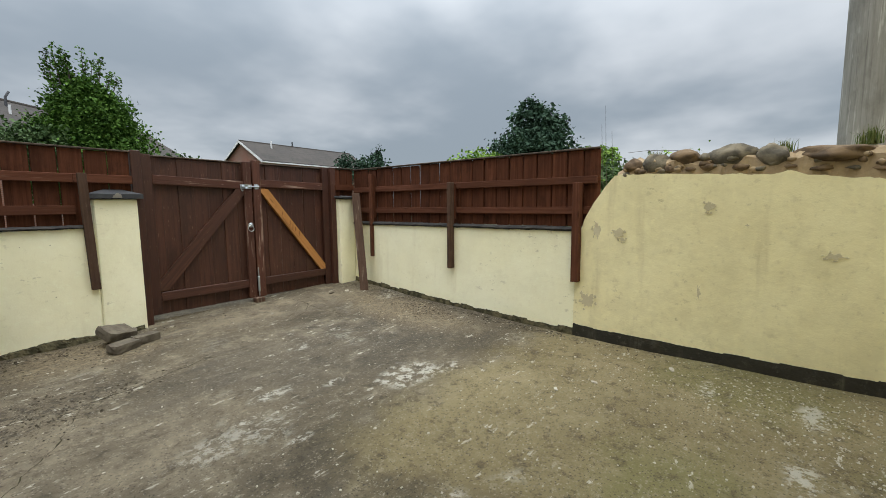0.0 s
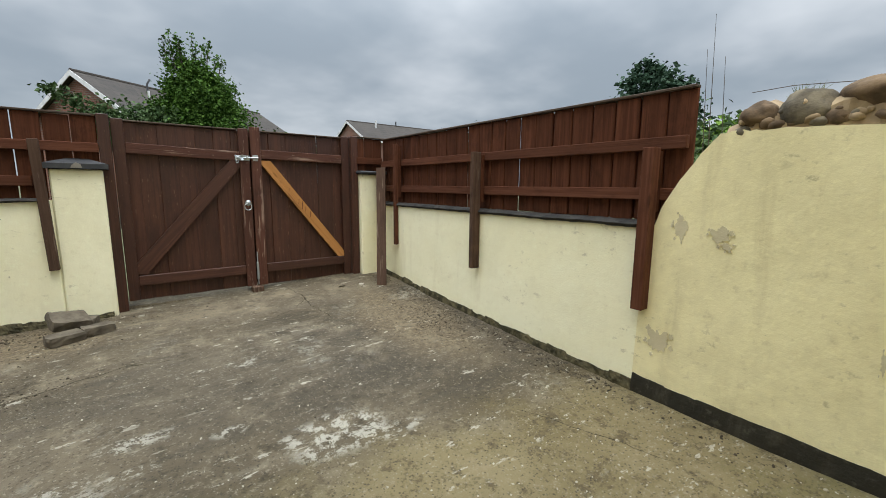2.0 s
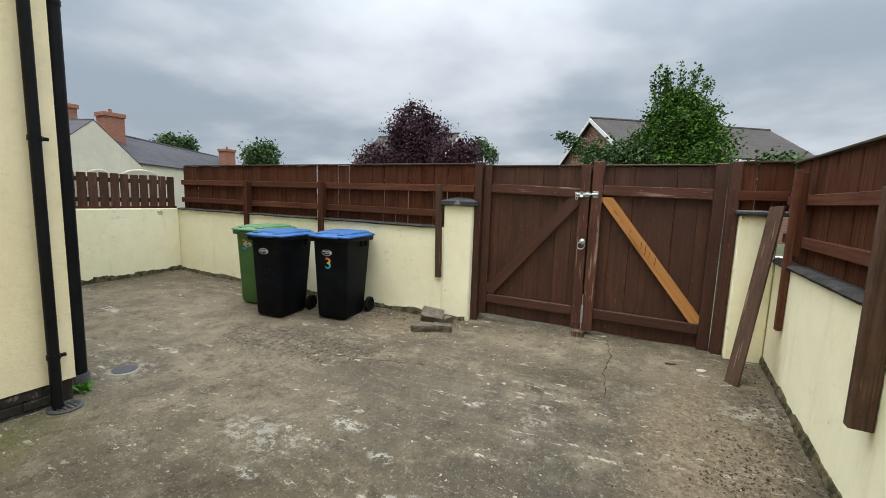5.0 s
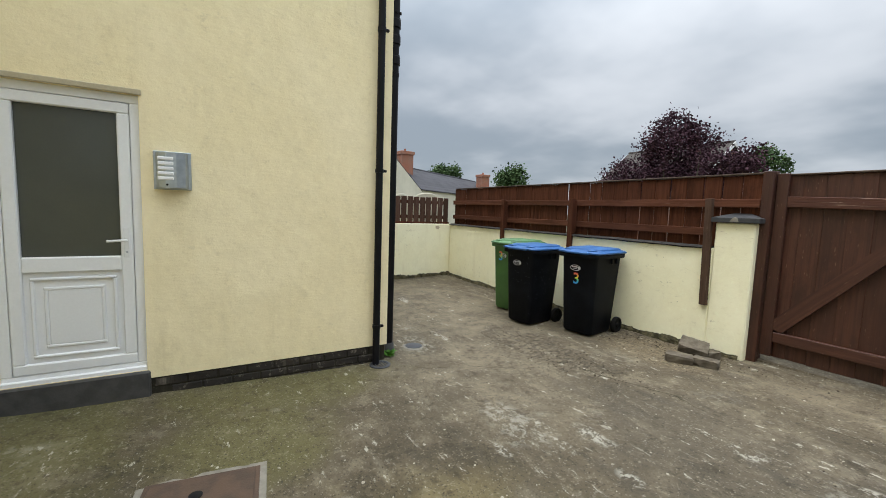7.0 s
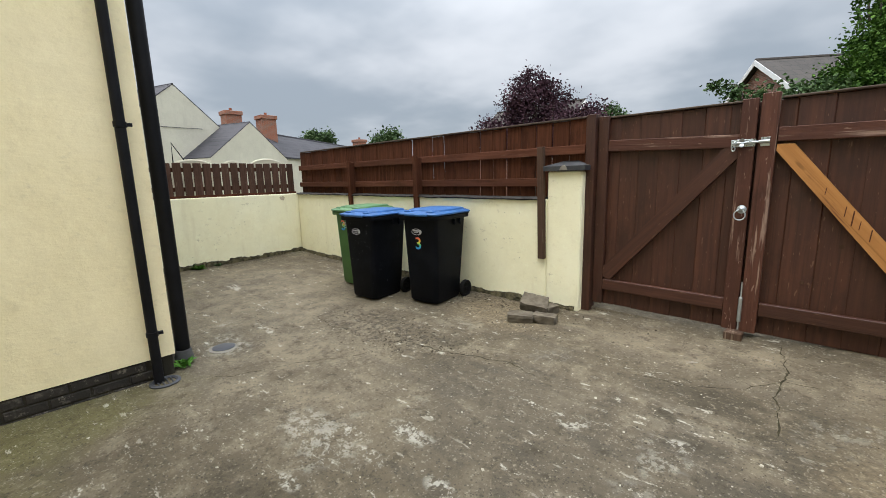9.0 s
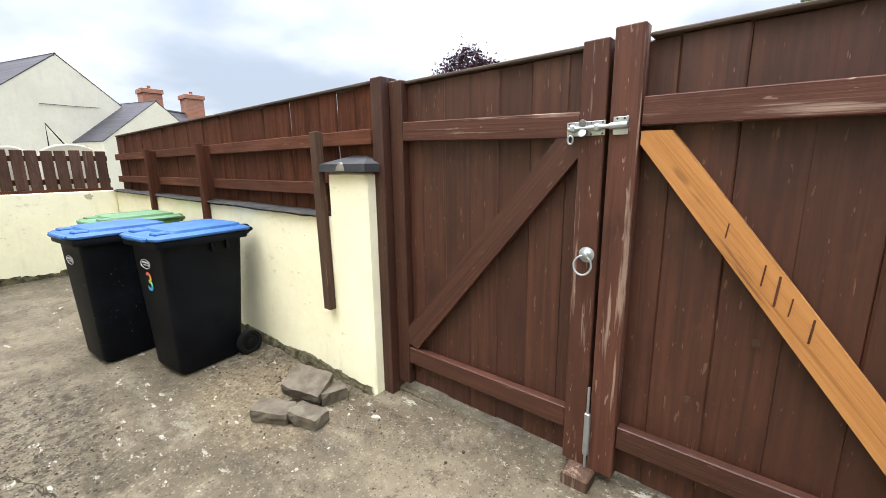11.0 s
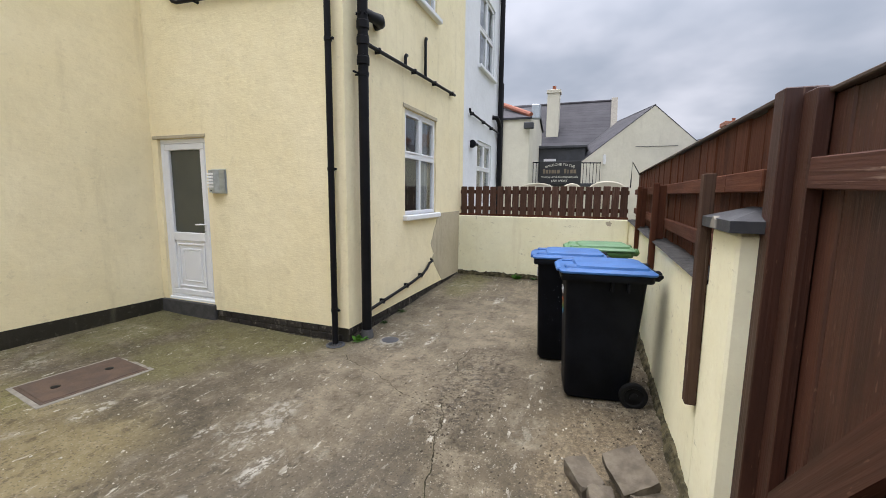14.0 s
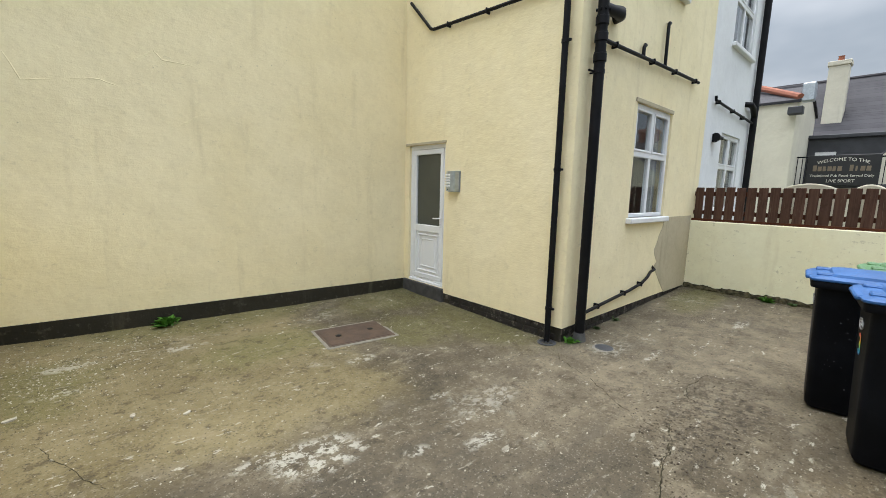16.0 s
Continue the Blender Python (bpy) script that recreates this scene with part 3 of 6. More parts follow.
def floor_h(x, y):
    """The concrete's surface with its hollows."""
    return ground_z(x, y) + 0.010 * noise.noise(Vector((x * 1.3, y * 1.3, 0))) + 0.004 * noise.noise(Vector((x * 6, y * 6, 3)))


def patch(name, parent, plane, at, cu, cz, ru, rz, seed, material, sign=1, proud=0.003):
    """A thin ragged scab of bare cement on a wall: plane 'x' or 'y' at the given place."""
    rnd = random.Random(seed)
    n = 120
    ph = rnd.random() * 50
    out = []
    for i in range(n):
        a = 2 * math.pi * i / n
        c, e = math.cos(a), math.sin(a)
        k = 0.9 + 0.60 * noise.noise(Vector((c * 1.2 + ph, e * 1.2, 0))) + 0.34 * noise.noise(Vector((c * 2.9, e * 2.9 + ph, 5))) + 0.15 * noise.noise(Vector((c * 8 + ph, e * 8, 2))) + 0.04 * rnd.random()
        out.append((cu + ru * k * c, cz + rz * k * e))
    return part(name, Shape().prism(out, plane, at, at + proud * sign), material, parent)


M_SCAB = rendered("scabbed_render", (0.61, 0.54, 0.36), (0.54, 0.475, 0.31), (0.45, 0.39, 0.25), dirt=0.5)

# ---- large structure ----
GX0, GX1, GY0, GY1 = -4.45, 4.4, -1.5, 5.75
WX, NY, RX = -4.31, 5.30, 4.268
DX, FY = -0.505, 2.27
BACK0, BACK1 = -0.68, -1.22

gs = Shape()
nx, ny = 150, 124
for j in range(ny + 1):
    for i in range(nx + 1):
        gx, gy = GX0 + (GX1 - GX0) * i / nx, GY0 + (GY1 - GY0) * j / ny
        gs.v.append((gx, gy, floor_h(gx, gy)))
gs.f = [(j * (nx + 1) + i, j * (nx + 1) + i + 1, (j + 1) * (nx + 1) + i + 1, (j + 1) * (nx + 1) + i) for j in range(ny) for i in range(nx)]
gs.smooth = [True] * len(gs.f)
yard = setting("floor", gs, M_FLOOR, "cracked and stained grey concrete yard with mossy patches", "concrete yard")
setting("ground", Shape().add([(-900, -900, -0.06), (900, -900, -0.06), (900, 900, -0.06), (-900, 900, -0.06)], [(0, 1, 2, 3)]), M_GROUND, "rough grassy ground beyond the yard walls", "ground")

# yard walls
wall_n = setting("wall_north", Shape().box((WX - 0.2, NY, -0.1), (1.045, NY + 0.22, 1.29), 0.012), M_PALE, "low cream-yellow rendered yard wall with a timber fence above", "wall")
wall_w = setting("wall_west", Shape().box((WX - 0.2, FY - 0.05, -0.1), (WX, NY - 0.002, 1.30), 0.012), M_PALE, "low cream-yellow rendered end wall under a slatted fence", "wall")
wall_r = setting("wall_east_low", Shape().box((RX, 1.69, -0.1), (RX + 0.24, 5.75, 1.21), 0.012), M_PALE, "low cream-yellow rendered wall below a close-boarded fence", "wall")
tall = Shape()
prof = [(1.76, -0.1), (1.745, 0.75), (1.715, 1.10), (1.66, 1.30), (1.56, 1.48), (1.46, 1.63), (1.37, 1.735), (1.10, 1.735), (0.75, 1.715), (0.45, 1.70), (0.25, 1.685), (0.05, 1.70), (-0.15, 1.655), (-0.46, 1.62), (-1.5, 1.60), (-1.5, -0.1)]
ragged = []
for (ya, za), (yb2, zb2) in zip(prof, prof[1:]):
    n = 1 if za < 1.2 or zb2 < 1.2 else max(1, int(math.hypot(yb2 - ya, zb2 - za) / 0.025))
    ragged += [(ya + (yb2 - ya) * i / n, za + (zb2 - za) * i / n + (0.016 * noise.noise(Vector((ya + (yb2 - ya) * i / n, 0, 0)) * 9) + 0.009 * noise.noise(Vector((ya + (yb2 - ya) * i / n, 4, 0)) * 31) if n > 1 else 0)) for i in range(n)]
ragged.append(prof[-1])
tall.prism(ragged, "x", RX - 0.004, RX + 0.40)
wall_t = setting("wall_east_tall", tall, M_WEATHER, "tall weathered yellow rendered wall with peeling scabs", "wall")
wall_t.location = (0, -0.03, 0.015)
for k, (u, z, ru, rz) in enumerate(((1.53, 1.20, 0.035, 0.065), (1.32, 1.17, 0.045, 0.045), (1.28, 1.11, 0.03, 0.02), (0.57, 1.43, 0.04, 0.04), (0.30, 1.27, 0.012, 0.010), (1.60, 0.46, 0.06, 0.08), (-0.24, 1.05, 0.05, 0.025), (0.62, 0.66, 0.012, 0.05))):
    patch("bare_scab", wall_t, "x", RX - 0.006, u, z, ru, rz, 40 + k, M_SCAB, -1, 0.0024 + 0.0001 * k)
    rnd = random.Random(200 + k)
    for i in range(5):
        a, q = rnd.random() * 6.283, rnd.uniform(0.12, 0.30)
        patch("bare_scab", wall_t, "x", RX - 0.006, u + 1.35 * ru * math.cos(a), z + 1.45 * rz * math.sin(a), ru * q, rz * q, 300 + 9 * k + i, M_SCAB, -1, 0.0036 + 0.0006 * i + 0.0001 * k)

patch("bare_scab", wall_w, "x", WX, 4.98, 1.225, 0.05, 0.04, 77, M_BARE, 1)
# stone footings at the walls' feet
def footing(name, pts, height, proud, material, label, rough=0.85):
    s = Shape()
    rnd = random.Random(len(name) + len(pts))
    lo, hi = [], []
    n = 420
    total = [(pts[0][0] + (pts[1][0] - pts[0][0]) * i / n, pts[0][1] + (pts[1][1] - pts[0][1]) * i / n) for i in range(n + 1)]
    dx, dy = pts[1][0] - pts[0][0], pts[1][1] - pts[0][1]
    q = math.hypot(dx, dy)
    nx_, ny_ = -dy / q, dx / q
    verts, faces = [], []
    rows = 7
    for i, (x, y) in enumerate(total):
        g = ground_z(x, y)
        block = noise.cell(Vector((x * 5.3, y * 5.3, 2.0)))
        lump = 0.60 + 0.16 * noise.noise(Vector((x * 3.1, y * 3.1, 4))) + 0.14 * noise.noise(Vector((x * 13, y * 13, 8))) + 0.16 * (block - 0.5)
        w = proud * (1 - rough + rough * 1.7 * max(0.05, lump))
        h = height * (1 - rough + rough * 1.6 * max(0.15, lump))
        for k in range(rows):
            f = k / (rows - 1)
            out = w * (1.15 - 0.75 * f * f)
            jag = rough * 0.010 * (noise.noise(Vector((x * 34, y * 34, k * 1.7))) + 0.6 * noise.noise(Vector((x * 80, y * 80, k * 3.1))))
            verts.append((x + nx_ * (out + jag), y + ny_ * (out + jag), g - 0.03 + (h + 0.03) * f + 0.5 * jag))
        verts.append((x - nx_ * 0.05, y - ny_ * 0.05, g + h * 0.96))
    for i in range(n):
        a, b = i * (rows + 1), (i + 1) * (rows + 1)
        faces += [(a + k, a + k + 1, b + k + 1, b + k) for k in range(rows)]
    s.add(verts, faces)
    return setting(name, s, material, label, "wall footing")


footing("footing_east", ((RX, 1.72), (RX, 5.4)), 0.060, 0.020, M_PLINTH, "crumbling mossy stone footing along the low wall")
footing("footing_north", ((1.38, NY), (WX, NY)), 0.060, 0.040, M_PLINTH, "dark crumbling footing below the yellow wall")
footing("footing_west", ((WX, NY), (WX, FY)), 0.085, 0.035, M_PLINTH, "dark mossy footing below the end wall")
footing("baseboard_east", ((RX - 0.004, -1.3), (RX - 0.004, 1.72)), 0.118, 0.018, M_BLACKBAND, "black eroded plinth along the tall wall", 0.20)

# rubble top of the tall wall
rub = Shape()
rp = []
m_ = 110
for i in range(m_ + 1):
    y = 1.36 - (1.36 + 1.5) * i / m_
    top = 1.855 + 0.035 * math.sin(i * 0.38) + 0.03 * noise.noise(Vector((y * 5, 2, 0))) - (0.09 if y > 1.22 else 0.0) - (0.03 if y < 0.05 else 0)
    for k, (dx, dz) in enumerate(((0.006, -0.16), (0.018, -0.05), (0.07, 0.0), (0.22, 0.03), (0.36, 0.0), (0.38, -0.2))):
        jit = 0.016 * noise.noise(Vector((y * 9, k * 3.1, 1))) + 0.010 * noise.noise(Vector((y * 27, k * 3.1, 7)))
        rp.append((RX + dx + jit, y, (1.58 if k in (0, 5) else top + dz) + jit))
rub.add(rp, [(i * 6 + k, i * 6 + k + 1, i * 6 + k + 7, i * 6 + k + 6) for i in range(m_) for k in range(5)] + [tuple(range(6)), tuple(m_ * 6 + k for k in range(6))[::-1]])
rubble = setting("rubble_wall_top", rub, M_MORTAR, "broken sandy mortar with round boulders on the wall's top", "rubble")
rubble.location = (0, -0.03, 0.015)


def boulder(y, z, ry, rz, seed, material, name="stone", rx=0.08, x=RX + 0.075):
    bm = bmesh.new()
    bmesh.ops.create_icosphere(bm, subdivisions=3 if ry > 0.07 else 2, radius=1)
    for v in bm.verts:
        d = 1 + 0.30 * noise.noise(v.co * 1.2 + Vector((seed * 7.3, 0, 0))) - 0.16 * abs(noise.noise(v.co * 2.6 + Vector((0, seed * 3.1, 0)))) + 0.06 * noise.noise(v.co * 7 + Vector((0, seed * 3.1, 0)))
        v.co = Vector((v.co.x * rx * d, v.co.y * ry * d, v.co.z * rz * d))
    me = bpy.data.meshes.new(name)
    bm.to_mesh(me)
    bm.free()
    me.polygons.foreach_set("use_smooth", [True] * len(me.polygons))
    me.materials.append(material)
    o = part(name, me, material, rubble, "", pose(x, y, z, 0, 0, 0))
    o.scale = (1.15, 1.15, 1.12)
    return o


for k, (y, z, ry, rz, mt) in enumerate(((1.22, 1.815, 0.085, 0.065, M_STONEB), (1.03, 1.825, 0.105, 0.092, M_STONE), (0.79, 1.865, 0.115, 0.070, M_STONEB), (0.46, 1.855, 0.165, 0.085, M_STONE), (0.17, 1.825, 0.105, 0.098, M_STONE), (-0.62, 1.84, 0.14, 0.085, M_STONE), (-0.92, 1.84, 0.15, 0.08, M_STONE), (0.90, 1.765, 0.065, 0.042, M_STONEB), (0.735, 1.758, 0.055, 0.032, M_STONEB), (0.60, 1.765, 0.065, 0.045, M_STONEB), (0.63, 1.855, 0.045, 0.040, M_STONE), (0.38, 1.750, 0.075, 0.040, M_STONEB), (1.13, 1.752, 0.055, 0.035, M_STONEB), (0.25, 1.735, 0.05, 0.028, M_STONE), (0.05, 1.735, 0.06, 0.03, M_STONEB), (-0.12, 1.715, 0.075, 0.028, M_STONEB), (-0.30, 1.71, 0.06, 0.024, M_STONE), (-0.45, 1.70, 0.06, 0.028, M_STONEB))):
    boulder(y, z, ry, rz, k + 1, mt)
rnd = random.Random(12)
for k in range(40):
    y = rnd.uniform(-0.9, 1.30)
    q = rnd.uniform(0.012, 0.030)
    boulder(y, rnd.uniform(1.715, 1.845) - (0.04 if y < -0.1 else 0), q * rnd.uniform(0.9, 1.7), q, 60 + k, rnd.choice((M_STONE, M_STONEB, M_MORTAR)), "cobble", q, RX + 0.016 + 0.012 * rnd.random())
boulder(-0.18, 1.822, 0.24, 0.062, 131, M_STONEB, "flat_stone", 0.16, RX + 0.13)

# ---- house ----
def wall_with_holes(x0, x1, z0, z1, holes):
    """Cells of a wall in its own plane that leave the holes open: (u0, u1, w0, w1) rectangles."""
    us = sorted({x0, x1, *[h[0] for h in holes], *[h[1] for h in holes]})
    ws = sorted({z0, z1, *[h[2] for h in holes], *[h[3] for h in holes]})
    cells = []
    for u0, u1 in zip(us, us[1:]):
        run = None
        for w0, w1 in zip(ws, ws[1:]):
            cu, cw = (u0 + u1) / 2, (w0 + w1) / 2
            if any(h[0] < cu < h[1] and h[2] < cw < h[3] for h in holes):
                run = None
                continue
            if run:
                run[3] = w1
            else:
                run = [u0, u1, w0, w1]
                cells.append(run)
    return cells


HT = 6.4
DOOR = (-0.57, 0.26, 0.27, 2.36)
WIN = (-3.09, -1.93, 1.40, 2.86)
WIN2 = (-3.09, -1.93, 4.42, 5.75)
s = Shape()
for u0, u1, w0, w1 in wall_with_holes(BACK0 - 0.2, FY - 0.3, 0.20, HT, [DOOR]):
    s.box((DX - 0.3, u0, w0), (DX, u1, w1), 0)
setting("wall_house_side", s, M_YELLOW, "cream-yellow rendered house wall around a white door", "wall")
s = Shape()
for u0, u1, w0, w1 in wall_with_holes(-4.52, DX, 0.20, HT, [WIN, WIN2]):
    s.box((u0, FY - 0.3, w0), (u1, FY, w1), 0)
wall_f = setting("wall_house_front", s, M_YELLOW, "cream-yellow rendered house wall with a window", "wall")
s = Shape()
s.add([(DX - 0.3, BACK0 + 0.03, 0.244), (RX + 0.4, BACK1 - 0.035, 0.244), (RX + 0.4, BACK1 - 0.035, HT), (DX - 0.3, BACK0 + 0.03, HT),
       (DX - 0.3, BACK0 - 0.3, 0.244), (RX + 0.4, BACK1 - 0.335, 0.244), (RX + 0.4, BACK1 - 0.335, HT), (DX - 0.3, BACK0 - 0.3, HT)],
      [(0, 3, 2, 1), (4, 5, 6, 7), (0, 1, 5, 4), (3, 7, 6, 2), (1, 2, 6, 5), (0, 4, 7, 3)])
wall_back = setting("wall_house_back", s, M_YELLOW, "broad blank cream-yellow rendered house wall", "wall")
s = Shape()
def back_face(x):
    return BACK0 + 0.03 + (BACK1 - BACK0 - 0.065) * (x - DX + 0.3) / (RX - DX + 0.7)


def render_ridge(line, r, seed):
    pts = []
    for (x0, z0), (x1, z1) in zip(line, line[1:]):
        n = max(2, int(math.hypot(x1 - x0, z1 - z0) / 0.03))
        for i in range(n):
            x, z = x0 + (x1 - x0) * i / n, z0 + (z1 - z0) * i / n
            pts.append((x, back_face(x) - 0.4 * r, z + 0.012 * noise.noise(Vector((x * 7, z * 7, seed)))))
    rr = [r * (0.4 + 0.6 * math.sin(math.pi * (i + 0.5) / len(pts))) for i in range(len(pts))]
    part("render_ridge", Shape().tube(pts, rr, 8), M_YELLOW, wall_back)


for k, line in enumerate((((3.95, 3.02), (3.85, 2.91), (3.74, 2.66), (3.46, 2.71)), ((2.95, 2.99), (2.83, 3.03), (2.67, 3.14), (2.60, 3.06), (2.24, 3.05)), ((2.56, 2.30), (2.36, 2.44), (2.17, 2.56)), ((3.40, 2.73), (3.15, 2.76), (2.95, 2.70)))):
    render_ridge(line, 0.007, k)
pa, pb = BACK0 + 0.005, BACK1 + 0.012
s.add([(DX, pa, -0.1), (RX + 0.02, pb, -0.1), (RX + 0.02, pb, 0.245), (DX, pa, 0.262), (DX, BACK0 - 0.2, -0.1), (RX + 0.02, BACK1 - 0.24, -0.1), (RX + 0.02, BACK1 - 0.24, 0.245), (DX, BACK0 - 0.2, 0.262)],
      [(0, 3, 2, 1), (4, 5, 6, 7), (0, 1, 5, 4), (3, 7, 6, 2), (1, 2, 6, 5), (0, 4, 7, 3)])
setting("baseboard_house", s, M_BLACKBAND, "black painted plinth along the house wall", "plinth")
side_plinth = setting("baseboard_house_side", Shape().box((DX - 0.28, BACK0, -0.1), (DX - 0.015, FY - 0.3, 0.20), 0.004), M_BLACKBAND, "flaking black brick plinth below the house wall", "plinth")
front_plinth = setting("baseboard_house_front", Shape().box((-4.52, FY - 0.28, -0.1), (DX - 0.015, FY - 0.018, 0.20), 0.004), M_BLACKBAND, "flaking black brick plinth below the window wall", "plinth")
setting("roof_slab", Shape().add([(-4.52, FY + 0.2, HT), (DX, FY + 0.2, HT), (DX, BACK0, HT), (RX + 0.4, BACK1, HT), (RX + 0.4, -8, HT), (-4.52, -8, HT)], [(0, 1, 2, 3, 4, 5)]), M_SLATECAP, "house roof out of sight", "roof")

# stepped stone below the door
def plinth_bricks(parent, p0, p1, face, seed):
    """Two courses of painted brick, proud of the plinth."""
    rnd = random.Random(seed)
    d = Vector((p1[0] - p0[0], p1[1] - p0[1], 0))
    total = d.length
    d.normalize()
    me = Shape().box((-0.1055, -0.012, 0), (0.1055, 0.05, 0.062), 0.006).mesh("brick", M_FLAKED)
    for row in range(3):
        u = 0.11 + (0.11 if row % 2 else 0.0)
        while u < total - 0.10:
            at = Vector((p0[0], p0[1], 0.185 - 0.062 - row * 0.073)) + d * u - Vector(face) * rnd.uniform(0.0, 0.005)
            part("brick", me, M_FLAKED, parent, "", along(at, at + Vector((0, 0, 1)), face))
            u += 0.222


plinth_bricks(side_plinth, (DX - 0.015, 0.30), (DX - 0.015, FY - 0.02), (1, 0, 0), 3)
plinth_bricks(front_plinth, (DX - 0.015, FY - 0.018), (-4.30, FY - 0.018), (0, 1, 0), 4)
setting("door_step", Shape().box((DX - 0.2, BACK0, -0.05), (DX + 0.03, 0.28, 0.265), 0.012), M_GREYPIPE, "dark grey painted cement door step", "door step")

# bare patch where render has come away
out = [(WX + 0.0, 0.19), (WX + 0.0, 1.38), (-3.16, 1.38), (-3.12, 1.22), (-3.02, 1.12), (-2.96, 1.00), (-2.88, 0.90), (-2.94, 0.80), (-3.02, 0.72), (-2.95, 0.66), (-3.05, 0.52), (-3.20, 0.38), (-3.35, 0.24), (-3.42, 0.19)]
part("bare_render_patch", Shape().prism(out, "y", FY - 0.004, FY + 0.004), M_BARE, wall_f, "grey-beige bare cement patch")


def rim(s, axis, at0, at1, u0, u1, w0, w1, t, bevel=0.005):
    """Four bars round an opening; bars run in depth from at0 to at1."""
    for a, b, c, d in ((u0, u1, w0, w0 + t), (u0, u1, w1 - t, w1), (u0, u0 + t, w0 + t, w1 - t), (u1 - t, u1, w0 + t, w1 - t)):
        if axis == "y":
            s.box((a, at0, c), (b, at1, d), bevel)
        else:
            s.box((at0, a, c), (at1, b, d), bevel)
    return s


def casement(name, u0, u1, w0, w1, y, label, split=0.57, sill=True):
    """A white casement: two lights over two, in a wall that looks along +y."""
    w = thing(name, 0, 0, 0, label, "window", kind="structure")
    fr = rim(Shape(), "y", y - 0.09, y - 0.03, u0, u1, w0, w1, 0.055)
    mid = w0 + (w1 - w0) * split
    c = (u0 + u1) / 2
    fr.box((u0 + 0.055, y - 0.09, mid - 0.035), (u1 - 0.055, y - 0.03, mid + 0.035), 0.005)
    for a, b in ((w0 + 0.055, mid - 0.035), (mid + 0.035, w1 - 0.055)):
        fr.box((c - 0.035, y - 0.088, a), (c + 0.035, y - 0.032, b), 0.005)
    part("window_frame", fr, M_UPVC, w)
    for a, b in ((u0 + 0.055, c - 0.035), (c + 0.035, u1 - 0.055)):
        sash = rim(Shape(), "y", y - 0.085, y - 0.022, a, b, mid + 0.035, w1 - 0.055, 0.03, 0.006)
        part("sash", sash, M_UPVC, w)
        for e, f in ((w0 + 0.055, mid - 0.035), (mid + 0.065, w1 - 0.085)):
            p = part("pane", Shape().box((a, y - 0.064, e), (b, y - 0.058, f), 0), M_GLASS, w)
            p.visible_shadow = False
    if sill:
        part("window_sill", Shape().box((u0 - 0.06, y - 0.10, w0 - 0.075), (u1 + 0.06, y + 0.075, w0 + 0.0), 0.012), M_UPVC, w)
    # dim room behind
    # lining box added behind the panes, the room's dimness put into its grey
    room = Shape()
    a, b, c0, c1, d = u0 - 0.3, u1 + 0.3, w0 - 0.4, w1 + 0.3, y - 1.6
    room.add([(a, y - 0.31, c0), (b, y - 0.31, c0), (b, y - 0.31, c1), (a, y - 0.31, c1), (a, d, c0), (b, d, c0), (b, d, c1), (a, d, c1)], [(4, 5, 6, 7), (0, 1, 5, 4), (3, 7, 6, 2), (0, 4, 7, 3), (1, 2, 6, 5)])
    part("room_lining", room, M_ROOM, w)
    cur = Shape()
    for side, x0, x1 in ((0, u0 + 0.05, u0 + 0.22), (1, u1 - 0.22, u1 - 0.05)):
        pts = [(x0 + (x1 - x0) * i / 16, y - 0.16 + 0.018 * math.sin(i * 1.9)) for i in range(17)]
        vv = [(px, py, zz) for zz in (w0 + 0.03, w1 - 0.05) for px, py in pts]
        cur.add(vv, [(i, i + 1, 18 + i, 17 + i) for i in range(16)], None, True)
    part("curtain", cur, M_NET, w)
    return w


casement("window_1", *WIN, FY, "white plastic casement window with four panes and a sill")
casement("window_2", *WIN2, FY, "white plastic upper window above the waste pipe")
setting("window_head", Shape().box((WIN[0] - 0.02, FY - 0.002, WIN[3] + 0.0), (WIN[1] + 0.06, FY + 0.012, WIN[3] + 0.05), 0.006), M_BARE, "rough cement edge over the window", "lintel")

# white door
door = thing("door_1", DX, 0, 0, "closed white plastic door with a frosted upper pane", "door", kind="structure")
y0, y1, z0, z1 = DOOR
part("door_frame", rim(Shape(), "x", -0.11, -0.035, y0, y1, z0, z1, 0.06), M_UPVC, door)
part("threshold", Shape().box((-0.12, y0, z0 - 0.03), (-0.005, y1, z0 + 0.03), 0.006), M_UPVC, door)
leaf = Shape()
ly0, ly1, lz0, lz1 = y0 + 0.064, y1 - 0.064, z0 + 0.064, z1 - 0.064
rim(leaf, "x", -0.10, -0.03, ly0, ly1, lz0, lz1, 0.075, 0.008)
leaf.box((-0.10, ly0 + 0.075, 1.06), (-0.03, ly1 - 0.075, 1.17), 0.008)
leaf.box((-0.085, ly0 + 0.075, lz0 + 0.075), (-0.055, ly1 - 0.075, 1.06), 0.0)
dl = part("door_leaf", leaf, M_UPVC, door)
part("glass_pane", Shape().box((-0.075, ly0 + 0.075, 1.17), (-0.065, ly1 - 0.075, lz1 - 0.075), 0), M_DOORGLASS, door, "frosted dark grey glass")
pan = Shape()
for k, (ins, dep) in enumerate(((0.035, -0.036), (0.105, -0.042))):
    rim(pan, "x", -0.06, dep, ly0 + 0.075 + ins, ly1 - 0.075 - ins, lz0 + 0.075 + ins, 1.06 - ins, 0.022, 0.009)
pan.box((-0.06, ly0 + 0.075 + 0.127, lz0 + 0.075 + 0.127), (-0.046, ly1 - 0.075 - 0.127, 1.06 - 0.127), 0.008)
part("moulded_panel", pan, M_UPVC, door)
hd = Shape().box((-0.03, ly1 - 0.055, 1.16), (-0.02, ly1 - 0.022, 1.38), 0.004)
part("handle_plate", hd, M_UPVC, door)
